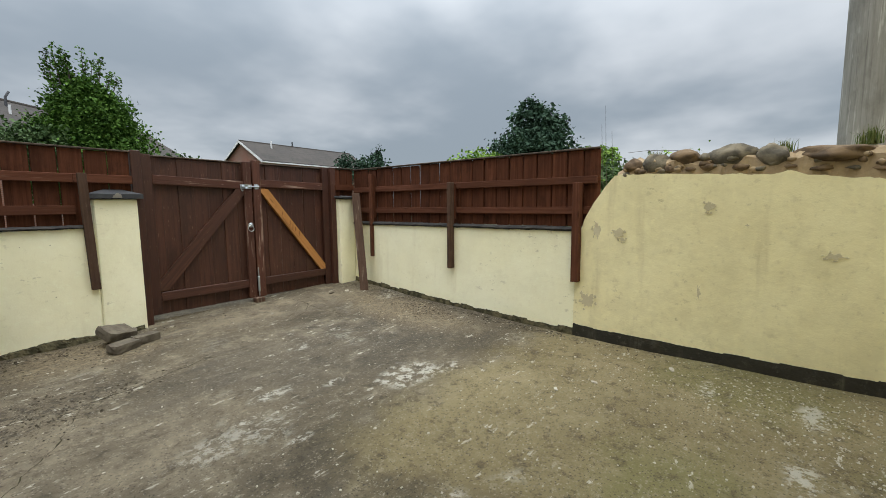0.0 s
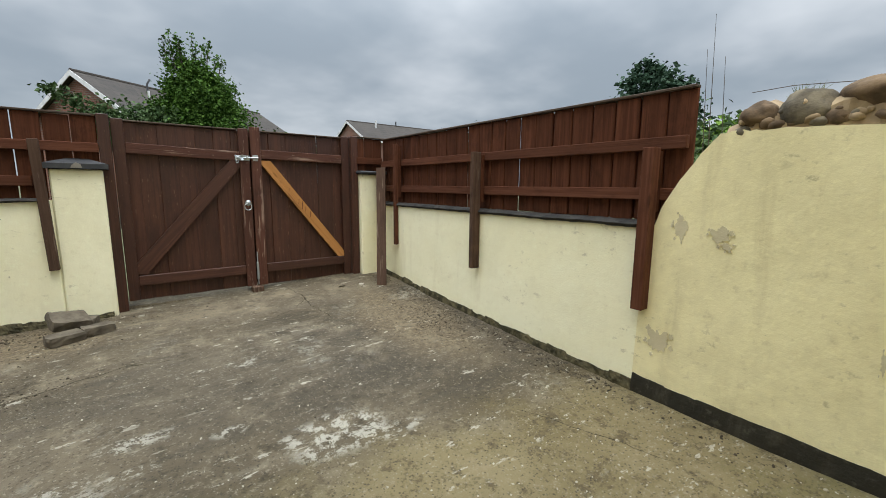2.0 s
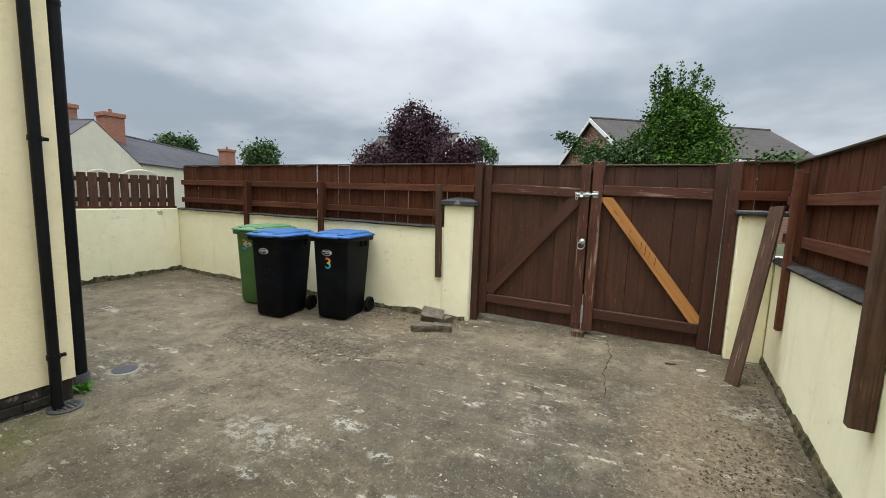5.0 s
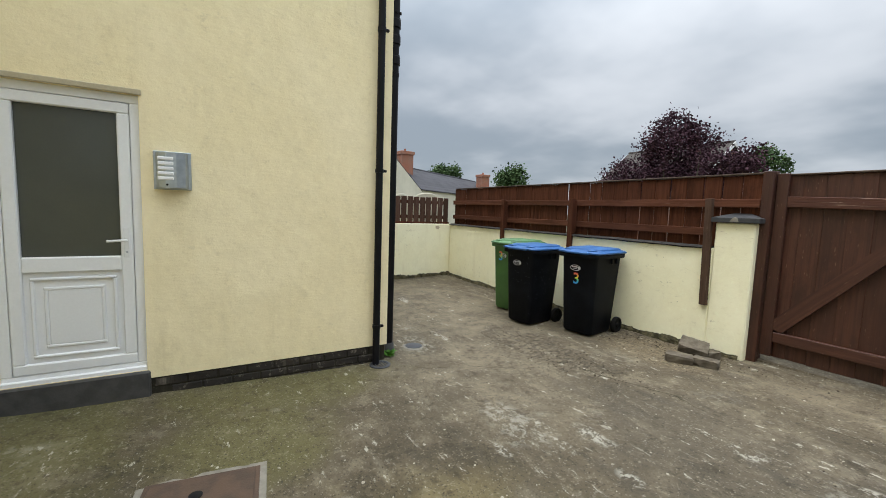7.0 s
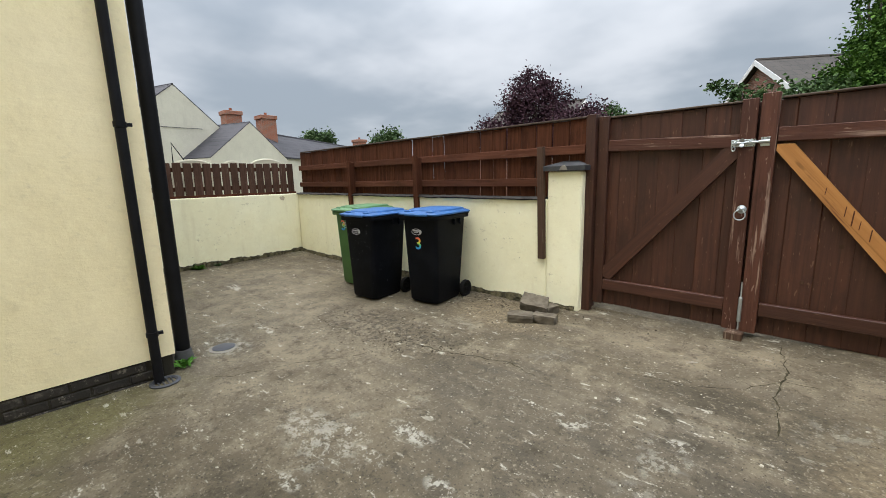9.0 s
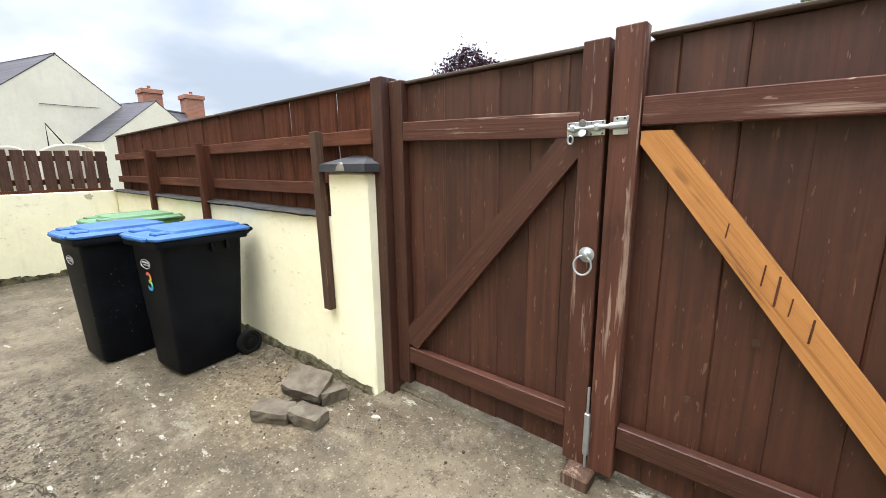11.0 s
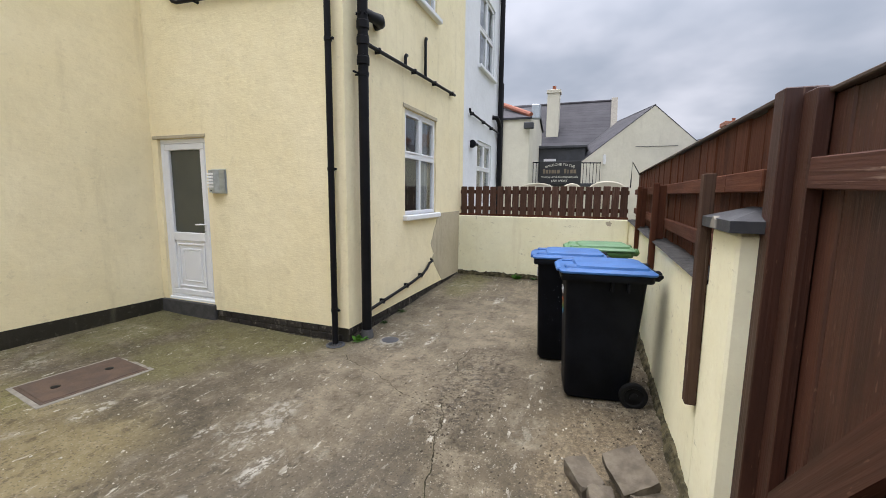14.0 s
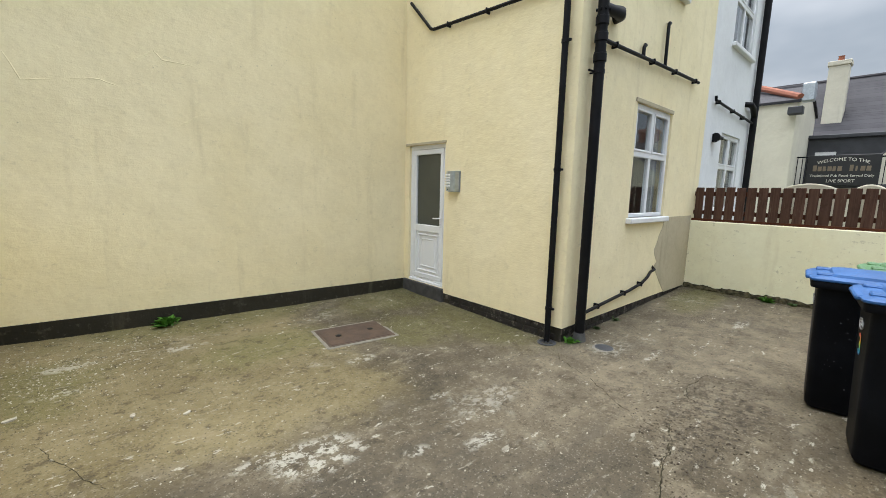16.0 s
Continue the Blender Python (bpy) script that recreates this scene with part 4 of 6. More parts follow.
part("lever_handle", Shape().tube([(-0.025, ly1 - 0.038, 1.29), (0.02, ly1 - 0.038, 1.29), (0.028, ly1 - 0.055, 1.29), (0.028, ly1 - 0.15, 1.285)], 0.009, 10), M_UPVC, door)
part("keyhole", Shape().lathe([(0.008, 0), (0.008, 0.004)], pose(-0.02, ly1 - 0.038, 1.20, 0, 90, 0), 12), M_STEEL, door)
setting("door_head", Shape().box((DX - 0.002, BACK0 + 0.03, DOOR[3]), (DX + 0.014, DOOR[1] + 0.02, DOOR[3] + 0.04), 0.006), M_BARE, "rough cement edge over the door", "lintel")

# wall lamp beside the door
lamp = thing("wall_lamp", DX, 0.46, 1.68, "brushed steel box wall lamp with white louvres", "wall lamp")
part("back_plate", Shape().box((-0.0, -0.12, 0.0), (0.012, 0.125, 0.29), 0.003), M_STEEL, lamp)
body = Shape()
body.prism([(0.0, -0.11), (0.075, -0.085), (0.095, -0.04), (0.095, 0.03), (0.075, 0.09), (0.0, 0.11)], "z", 0.012, 0.278)
part("housing", body, M_STEEL, lamp)
for k in range(5):
    part("louvre", Shape().box((0.06, -0.088, 0.07 + k * 0.037), (0.1, 0.012, 0.094 + k * 0.037), 0.004), M_UPVC, lamp, "white louvre slot")
part("fixing_screw", Shape().lathe([(0.008, 0), (0.008, 0.006)], pose(0.095, -0.03, 0.035, 0, 90, 0), 10), M_PIPE, lamp)


# ---- pipes ----
def bracket(parent, x, y, z, dx, dy, r):
    s = Shape().tube([(x, y, z - 0.018), (x, y, z + 0.018)], r + 0.006, 14)
    s.tube([(x - dx, y - dy, z), (x + dx * 0.1, y + dy * 0.1, z)], 0.010, 8)
    part("bracket", s, M_PIPE, parent)


p1 = thing("rainwater_downpipe", 0, 0, 0, "slim black plastic downpipe into a gully", "downpipe")
part("pipe", Shape().tube([(-0.44, 2.13, ground_z(-0.44, 2.13) - 0.02), (-0.44, 2.13, 3.2), (-0.44, 2.13, HT)], 0.034, 16), M_PIPE, p1)
for z in (0.42, 1.95, 3.25, 4.6):
    bracket(p1, -0.44, 2.13, z, 0.06, 0, 0.034)
    part("lug", Shape().box((-0.45, 2.165, z - 0.012), (-0.425, 2.20, z + 0.012), 0.003), M_PIPE, p1)
p2 = thing("soil_pipe", 0, 0, 0, "thick black plastic soil pipe with branch and couplings", "soil pipe")
gx, gy = -0.72, 2.37
gz = ground_z(gx, gy)
part("pipe", Shape().tube([(gx, gy, gz - 0.02), (gx, gy, 2.0), (gx, gy, HT)], 0.055, 18), M_PIPE, p2)
part("collar", Shape().lathe([(0.075, 0), (0.072, 0.05), (0.066, 0.06), (0.066, 0.10), (0.058, 0.11)], pose(gx, gy, gz - 0.01)), M_GREYPIPE, p2, "grey cemented collar at the foot")
for z in (3.10, 3.30, 3.46, 3.78):
    part("coupling", Shape().lathe([(0.056, -0.05), (0.067, -0.045), (0.067, 0.03), (0.062, 0.035), (0.062, 0.05), (0.056, 0.052)], pose(gx, gy, z)), M_PIPE, p2)
part("branch", Shape().tube([(gx, gy, 3.58), (gx - 0.20, gy + 0.01, 3.60), (gx - 0.33, gy + 0.01, 3.62), (gx - 0.42, gy - 0.03, 3.63), (gx - 0.45, FY - 0.02, 3.63)], [0.056, 0.056, 0.066, 0.066, 0.066], 18), M_PIPE, p2)
bracket(p2, gx, gy, 2.96, 0, 0.10, 0.055)
part("bracket_arm", Shape().tube([(gx + 0.13, gy - 0.04, 2.96), (gx, gy - 0.03, 2.96)], 0.012, 8), M_PIPE, p2)
for k in range(6):
    a = k * math.pi / 3
    part("access_lug", Shape().lathe([(0.016, 0), (0.016, 0.016)], pose(gx + 0.055 * math.cos(a), gy + 0.055 * math.sin(a), 3.56, 0, 90, math.degrees(a)), 8), M_PIPE, p2)


def waste(name, pts, r, label, clips, taps=()):
    w = thing(name, 0, 0, 0, label, "waste pipe")
    part("pipe", Shape().tube(pts, r, 12), M_PIPE, w)
    for c in clips:
        part("clip", Shape().box((c[0] - 0.012, c[1] - 0.05, c[2] - r - 0.012), (c[0] + 0.012, c[1] + r + 0.006, c[2] + r + 0.01), 0.004), M_PIPE, w)
    for t in taps:
        part("riser", Shape().tube(t, r * 0.95, 12), M_PIPE, w)
    return w


yw = FY + 0.045
waste("waste_pipe", [(gx, yw + 0.03, 3.31), (-1.0, yw, 3.33), (-2.4, yw, 3.385), (-3.85, yw, 3.43)], 0.022, "black waste pipe across the wall above the window",
      [(-1.15, yw, 3.335), (-2.15, yw, 3.375), (-2.9, yw, 3.40), (-3.7, yw, 3.425)],
      [[(-1.86, yw, 3.36), (-1.86, yw, 3.48), (-1.88, yw, 3.51), (-1.93, yw - 0.01, 3.52), (-1.95, FY - 0.02, 3.50)], [(-2.53, yw, 3.39), (-2.53, yw, 3.90), (-2.55, yw, 3.94), (-2.60, yw - 0.01, 3.95), (-2.62, FY - 0.02, 3.94)]])
waste("low_waste_pipe", [(-0.78, yw + 0.02, 0.33), (-1.3, yw, 0.36), (-2.05, yw, 0.42), (-2.45, yw, 0.47), (-2.62, yw, 0.53), (-2.72, yw, 0.60), (-2.85, yw, 0.62), (-2.9, FY - 0.02, 0.66)], 0.02, "black waste pipe low on the wall by the soil pipe",
      [(-1.2, yw, 0.355), (-1.9, yw, 0.41), (-2.4, yw, 0.465)])
w = thing("gutter_pipe", 0, 0, 0, "thin black pipe across the house wall above the door", "pipe")
part("pipe", Shape().tube([(DX + 0.04, -0.52, 4.40), (DX + 0.04, -0.06, 3.93), (DX + 0.04, 0.0, 3.91), (DX + 0.04, 1.70, 3.84), (DX + 0.04, 2.1, 3.82)], 0.022, 12), M_PIPE, w)
for y, z in ((0.3, 3.897), (1.0, 3.868), (1.7, 3.84)):
    part("clip", Shape().box((DX - 0.01, y - 0.012, z - 0.035), (DX + 0.065, y + 0.012, z + 0.03), 0.004), M_PIPE, w)
# gully at the downpipe, disc cover, manhole
gl = thing("gully", -0.40, 2.16, ground_z(-0.40, 2.16), "grey drain gully with a round grating", "drain")
part("surround", Shape().lathe([(0.10, -0.03), (0.105, 0.008), (0.085, 0.014), (0.07, 0.006), (0.07, -0.02)]), M_DISC, gl)
for k in range(4):
    part("grate_bar", Shape().box((-0.068, -0.05 + k * 0.03, 0.0), (0.068, -0.04 + k * 0.03, 0.009), 0.002), M_DISC, gl)
dc = thing("rodding_cover", -0.70, 2.68, ground_z(-0.70, 2.68), "round grey metal cover set in cement", "drain cover")
part("disc", Shape().lathe([(0.095, -0.02), (0.095, 0.012), (0.085, 0.016)], None, 28), M_DISC, dc)
part("cement_ring", Shape().lathe([(0.125, -0.03), (0.12, 0.003), (0.098, 0.008)], None, 28), M_CEMENT, dc)
mh = thing("manhole_cover", 1.14, 0.59, ground_z(1.14, 0.59), "rusty brown cast-iron manhole cover in cement", "manhole cover", rz=-8)
part("plate", Shape().box((-0.36, -0.265, -0.02), (0.36, 0.265, 0.014), 0.006), M_IRON, mh)
part("frame", Shape().box((-0.385, -0.29, -0.03), (0.385, 0.29, 0.007), 0.006), M_IRON, mh)
part("cement_bed", Shape().box((-0.42, -0.325, -0.05), (0.42, 0.325, 0.003), 0.004), M_CEMENT, mh)
for sx in (-0.2, 0.2):
    part("lifting_eye", Shape().lathe([(0.034, 0.010), (0.034, 0.017), (0.022, 0.018)], pose(sx, sx * 0.1, 0), 18), M_PIPE, mh)


# ---- timber fences ----
def fence(name, label, category="fence"):
    return thing(name, 0, 0, 0, label, category)


def boards(parent, p0, p1, z0, z1, width, gap, thick, material, face, seed, gaps=None, jit=0.008, strips=0.0):
    """Upright boards side by side from p0 to p1, each an object on one mesh."""
    rnd = random.Random(seed)
    d = Vector((p1[0] - p0[0], p1[1] - p0[1], 0))
    n = max(1, round(d.length / (width + gap)))
    step = d.length / n
    d.normalize()
    me = Shape().box((-(step - gap) / 2, 0, 0), ((step - gap) / 2, thick, z1 - z0), 0.007).mesh("board", material)
    for i in range(n):
        c = Vector((p0[0], p0[1], 0)) + d * step * (i + 0.5)
        c += Vector((-face[0], -face[1], 0)) * rnd.uniform(0.0, 0.012)
        m = along((c.x, c.y, z0 + rnd.uniform(-jit, jit)), (c.x + d.x * rnd.uniform(-0.006, 0.006), c.y + d.y * rnd.uniform(-0.006, 0.006), z1), face)
        part("board", me, material, parent, "", m)
        # unseen strip added behind a gap to block the sky, so it reads dark
        if rnd.random() < strips:
            e = c + d * step / 2 + Vector((-face[0], -face[1], 0)) * (thick + 0.008)
            timber("backing_strip", parent, (e.x, e.y, z0 + 0.01), (e.x, e.y, z1 - 0.01), 0.05, 0.012, material, face)


yb = NY + 0.10
fn = fence("north_fence", "brown-stained board fence with rails and posts on the wall")
boards(fn, (WX + 0.0, yb), (-0.1, yb), 1.30, 2.050, 0.195, 0.003, 0.02, M_WOOD, (0, -1, 0), 3)
boards(fn, (-0.1, yb), (1.40, yb), 1.30, 2.050, 0.19, 0.010, 0.02, M_WOOD, (0, -1, 0), 4)
for a, b in ((WX + 0.0, -2.47), (-2.47, -0.9), (-0.9, 0.93), (0.93, 1.40)):
    timber("rail", fn, (a, yb - 0.045, 1.765), (b, yb - 0.045, 1.765), 0.085, 0.04, M_RAIL)
for a, b in ((WX + 0.0, -2.47), (-2.47, -0.9), (-0.9, 0.93)):
    timber("rail", fn, (a, yb - 0.045, 1.46), (b, yb - 0.045, 1.46), 0.085, 0.04, M_RAIL)
timber("capping", fn, (-4.25, yb - 0.02, 2.058), (1.40, yb - 0.02, 2.058), 0.018, 0.065, M_STRIP)
for x, zb in ((-2.47, 1.0), (-0.9, 1.0)):
    timber("post", fn, (x, NY - 0.052, zb), (x, NY - 0.052, 1.82), 0.075, 0.05, M_WOOD)
    part("post_packer", Shape().box((x - 0.03, NY - 0.003, 1.32), (x + 0.03, yb - 0.046, 1.80), 0.003), M_WOOD, fn)
timber("post", fn, (1.01, NY - 0.052, 0.68), (0.98, NY - 0.052, 1.81), 0.07, 0.05, M_GREYWOOD, label="weathered split timber post")

fw = fence("west_fence", "brown slatted fence with open gaps on the end wall")
boards(fw, (WX - 0.04, FY + 0.02), (WX - 0.04, NY - 0.03), 1.335, 1.855, 0.116, 0.024, 0.02, M_SLAT, (1, 0, 0), 7)
for z in (1.44, 1.75):
    timber("rail", fw, (WX - 0.10, FY, z), (WX - 0.10, NY - 0.02, z), 0.07, 0.035, M_WOOD, (1, 0, 0))
timber("bottom_rail", fw, (WX - 0.03, FY, 1.318), (WX - 0.03, NY - 0.02, 1.318), 0.04, 0.08, M_WOOD, (1, 0, 0))

xb_ = RX + 0.075
fr = fence("east_fence", "close-boarded brown fence with two rails and a capping")
fr.location = (0, -0.03, 0.018)
boards(fr, (xb_, 1.53), (xb_, 5.42), 1.212, 2.018, 0.170, 0.010, 0.02, M_WOOD, (-1, 0, 0), 9, strips=0.95)
for z in (1.705, 1.39):
    for a, b in ((1.56, 3.40), (3.40, 5.38)):
        timber("rail", fr, (xb_ - 0.042, a, z), (xb_ - 0.042, b, z), 0.078, 0.04, M_RAIL, (-1, 0, 0))
timber("capping", fr, (xb_ - 0.02, 1.545, 2.026), (xb_ - 0.02, 5.42, 2.026), 0.018, 0.065, M_STRIP, (-1, 0, 0))
for y, zb, zt, w0, d0 in ((4.90, 0.69, 1.93, 0.05, 0.045), (3.37, 0.645, 1.745, 0.05, 0.092), (1.725, 0.645, 1.675, 0.075, 0.085)):
    timber("post", fr, (RX - d0 - 0.004, y, zb), (RX - d0 - 0.004, y, zt), w0, d0, M_GREYWOOD if 3 < y < 4 else M_RAIL, (-1, 0, 0))
    part("post_packer", Shape().box((RX - 0.006, y - 0.035, 1.28), (xb_ - 0.043, y + 0.035, zt - 0.02), 0.003), M_WOOD, fr)
def felt_roll(axis, at, u0, u1, z, wide, high, sign, seed):
    """A ragged dressed strip along a wall's top; sign points to the yard."""
    n, vv, ff = 260, [], []
    prof = ((0.0, 0.0), (1.0, -0.15), (1.12, 0.35), (0.95, 0.8), (0.6, 1.0), (0.0, 0.95))
    for i in range(n + 1):
        u = u0 + (u1 - u0) * i / n
        sag = 0.006 * noise.noise(Vector((u * 2.1, seed, 0))) + 0.003 * noise.noise(Vector((u * 13, seed, 4)))
        for k, (p, q) in enumerate(prof):
            j = 0.005 * noise.noise(Vector((u * 9, k * 2.3, seed))) + 0.003 * noise.noise(Vector((u * 40, k * 2.3, seed)))
            d = at + sign * (p * wide + (j if k else 0.0))
            vv.append((d, u, z + q * high + sag + j) if axis == "x" else (u, d, z + q * high + sag + j))
    m = len(prof)
    ff = [(i * m + k, i * m + k + 1, i * m + m + k + 1, i * m + m + k) for i in range(n) for k in range(m - 1)]
    return Shape().add(vv, ff + [tuple(range(m)), tuple(n * m + k for k in range(m))[::-1]])


s = felt_roll("x", RX + 0.105, 1.70, 5.38, 1.196, 0.123, 0.040, -1, 3)
setting("coping_east", s, M_BITUMEN, "dark rolled felt coping below the boards", "coping")
cop = felt_roll("y", NY + 0.115, WX, 1.0, 1.284, 0.133, 0.028, -1, 8)
setting("coping_north", cop, M_BITUMEN, "dark felt coping along the wall's top", "coping")

# piers beside the gate
pl = thing("gate_pier", 0.028, 0, 0, "cream-yellow rendered pier with a slate cap", "gate pier", group="gate piers")
part("shaft", Shape().box((1.02, NY - 0.004, 0.1), (1.385, NY + 0.36, 1.565), 0.012), M_PALE, pl)
cap = Shape().add([(0.985, NY - 0.045, 1.57), (1.43, NY - 0.045, 1.57), (1.43, NY + 0.40, 1.57), (0.985, NY + 0.40, 1.57), (0.985, NY - 0.045, 1.615), (1.43, NY - 0.045, 1.615), (1.43, NY + 0.40, 1.615), (0.985, NY + 0.40, 1.615), (1.15, NY + 0.12, 1.67), (1.27, NY + 0.12, 1.67), (1.27, NY + 0.22, 1.67), (1.15, NY + 0.22, 1.67)],
                  [(3, 2, 1, 0), (0, 1, 5, 4), (1, 2, 6, 5), (2, 3, 7, 6), (3, 0, 4, 7), (4, 5, 9, 8), (5, 6, 10, 9), (6, 7, 11, 10), (7, 4, 8, 11), (8, 9, 10, 11)])
part("cap", cap, M_SLATECAP, pl, "dark slate cap with cracked corner")
part("mortar_scab", Shape().prism([(1.17, 1.575), (1.25, 1.575), (1.24, 1.61), (1.21, 1.625), (1.18, 1.60)], "y", NY - 0.052, NY - 0.03), M_CEMENT, pl)
pr = thing("gate_pier", 0.012, 0, 0, "narrow cream-yellow rendered pier beside the gate", "gate pier", group="gate piers")
part("shaft", Shape().box((3.965, NY - 0.004, 0.1), (RX - 0.018, NY + 0.3, 1.585), 0.012), M_PALE, pr)
part("cap", Shape().box((3.93, NY - 0.05, 1.59), (RX + 0.06, NY + 0.32, 1.63), 0.01), M_SLATECAP, pr)

# double gate
G = 5.415
gt = thing("double_gate", 0.022, 0, 0, "closed brown timber double gate with diagonal braces", "gate")
boards(gt, (1.50, G + 0.05), (2.66, G + 0.05), 0.27, 2.03, 0.166, -0.006, 0.022, M_GATE, (0, -1, 0), 21, jit=0.002)
boards(gt, (2.70, G + 0.05), (3.83, G + 0.05), 0.27, 2.03, 0.19, -0.006, 0.022, M_GATE, (0, -1, 0), 22, jit=0.002)
timber("gate_post", gt, (1.425, G - 0.05, 0.18), (1.425, G - 0.05, 2.075), 0.09, 0.12, M_GATE)
timber("gate_post", gt, (3.905, G - 0.05, 0.18), (3.905, G - 0.05, 2.06), 0.085, 0.12, M_GATE)
timber("stile", gt, (1.525, G, 0.28), (1.525, G, 2.05), 0.095, 0.048, M_GATE)
timber("stile", gt, (2.615, G - 0.004, 0.28), (2.615, G - 0.004, 2.05), 0.10, 0.052, M_WORN)
timber("stile", gt, (2.735, G - 0.010, 0.28), (2.735, G - 0.010, 2.075), 0.105, 0.058, M_WORN, label="stile worn pale beside the bolt")
timber("meeting_strip", gt, (2.678, G + 0.074, 0.30), (2.678, G + 0.074, 2.03), 0.07, 0.02, M_GATE)
timber("stile", gt, (3.80, G, 0.28), (3.80, G, 2.05), 0.10, 0.048, M_GATE)
for a, b in ((1.574, 2.564), (2.79, 3.748)):
    timber("rail", gt, (a, G + 0.002, 1.782), (b, G + 0.002, 1.750 if a < 2 else 1.765), 0.10, 0.046, M_WORN)
    timber("rail", gt, (a, G + 0.002, 0.475), (b, G + 0.002, 0.475), 0.10, 0.046, M_GATE)
def brace(outline, a, c, material, label=""):
    """A diagonal with its ends cut to the rails: an outline of (x, z) pairs, its grain along a to c."""
    m = along((a[0], G + 0.004, a[1]), (c[0], G + 0.004, c[1]))
    back = m.inverted()
    n = len(outline)
    vv = [back @ Vector((x, G + 0.004 + d, z)) for d in (0, 0.044) for x, z in outline]
    part("brace", Shape().add(vv, [tuple(range(n)), tuple(range(n, 2 * n))[::-1]] + [(i, n + i, n + (i + 1) % n, (i + 1) % n) for i in range(n)]), material, gt, label, m)


brace([(1.572, 0.552), (1.572, 0.655), (2.475, 1.708), (2.565, 1.705), (2.565, 1.628), (1.640, 0.530)], (1.57, 0.58), (2.56, 1.69), M_GATE)
brace([(3.752, 0.528), (3.752, 0.598), (2.890, 1.712), (2.792, 1.714), (2.792, 1.668), (3.672, 0.528)], (3.75, 0.56), (2.80, 1.70), M_RAWWOOD, "bare orange timber brace with dark streaks")
for x, z, n, w in ((3.19, 1.245, 0.07, 0.005), (3.23, 1.20, 0.10, 0.007), (3.268, 1.155, 0.06, 0.004), (3.325, 1.09, 0.08, 0.006), (3.08, 1.38, 0.05, 0.004)):
    timber("stain_drip", gt, (x, G + 0.0015, z - n / 2), (x + 0.006, G + 0.0015, z + n / 2), w, 0.004, M_RAIL, bevel=0.001)
timber("capping", gt, (1.47, G + 0.03, 2.038), (2.56, G + 0.03, 2.038), 0.016, 0.06, M_STRIP)
timber("capping", gt, (2.79, G + 0.03, 2.038), (3.86, G + 0.03, 2.038), 0.016, 0.06, M_STRIP)
bolt = part("sliding_bolt", Shape().box((2.518, G - 0.009, 1.706), (2.668, G - 0.005, 1.760), 0.0015), M_STEEL, gt, "galvanised sliding bolt across the meeting stiles")
part("keep_plate", Shape().box((2.698, G - 0.015, 1.704), (2.752, G - 0.011, 1.768), 0.0015), M_STEEL, bolt)
part("rolled_keep", Shape().tube([(2.690, G - 0.022, 1.736), (2.752, G - 0.022, 1.737)], 0.013, 12), M_STEEL, bolt)
part("bolt_rod", Shape().tube([(2.528, G - 0.017, 1.733), (2.70, G - 0.019, 1.736)], 0.0085, 12), M_STEEL, bolt)
for x in (2.545, 2.64):
    part("bolt_strap", Shape().box((x - 0.012, G - 0.028, 1.720), (x + 0.012, G - 0.008, 1.748), 0.006), M_STEEL, bolt)
for zz, tilt in ((1.752, 20), (1.716, -20)):
    part("finger_lobe", Shape().lathe([(0.008, -0.003), (0.015, -0.002), (0.015, 0.002), (0.008, 0.003)], pose(2.588, G - 0.027, zz, 90 + tilt, 0, 0), 16), M_STEEL, bolt)
for x in (2.528, 2.615, 2.658):
    for zz in (1.712, 1.754):
        part("screw", Shape().lathe([(0.004, 0), (0.003, 0.0015)], pose(x, G - 0.009, zz, 90, 0, 0), 8), M_BITUMEN, bolt)
for x in (2.712, 2.738):
    part("screw", Shape().lathe([(0.004, 0), (0.003, 0.0015)], pose(x, G - 0.015, 1.761, 90, 0, 0), 8), M_BITUMEN, bolt)
ringpts = [(2.537 + 0.011 * math.cos(a), G - 0.016, 1.693 + 0.016 * math.sin(a)) for a in np.linspace(0, 2 * math.pi, 15)]
part("bolt_staple", Shape().tube(ringpts, 0.004, 8), M_STEEL, bolt)
knob = part("ring_latch", Shape().lathe([(0.031, 0), (0.032, 0.004), (0.022, 0.007), (0.014, 0.014), (0.013, 0.022), (0.008, 0.025)], pose(2.625, G - 0.004, 1.24, 90, 0, 0), 20), M_STEEL, gt, "galvanised ring latch")
rg = [(2.618 + 0.036 * math.sin(a), G - 0.028 + 0.006 * math.cos(a), 1.198 + 0.038 * math.cos(a)) for a in np.linspace(0, 2 * math.pi, 25)]
part("ring", Shape().tube(rg, 0.0045, 8), M_STEEL, knob)
part("drop_bolt", Shape().tube([(2.68, G - 0.032, 0.30), (2.68, G - 0.032, 0.68)], 0.006, 8), M_STEEL, gt, "steel drop bolt rod")
part("drop_bolt_guide", Shape().box((2.668, G - 0.04, 0.36), (2.692, G - 0.02, 0.56), 0.004), M_STEEL, gt)
part("stop_block", Shape().box((2.60, G - 0.10, 0.14), (2.72, G - 0.0, 0.285), 0.008), M_GREYWOOD, gt, "small weathered stop block under the stiles")
for x, z in ((3.02, 0.72), (3.20, 1.0), (1.9, 0.9)):
    part("knot_plug", Shape().lathe([(0.014, 0), (0.014, 0.004)], pose(x, G + 0.05, z, 90, 0, 0), 10), M_GREYWOOD, gt)
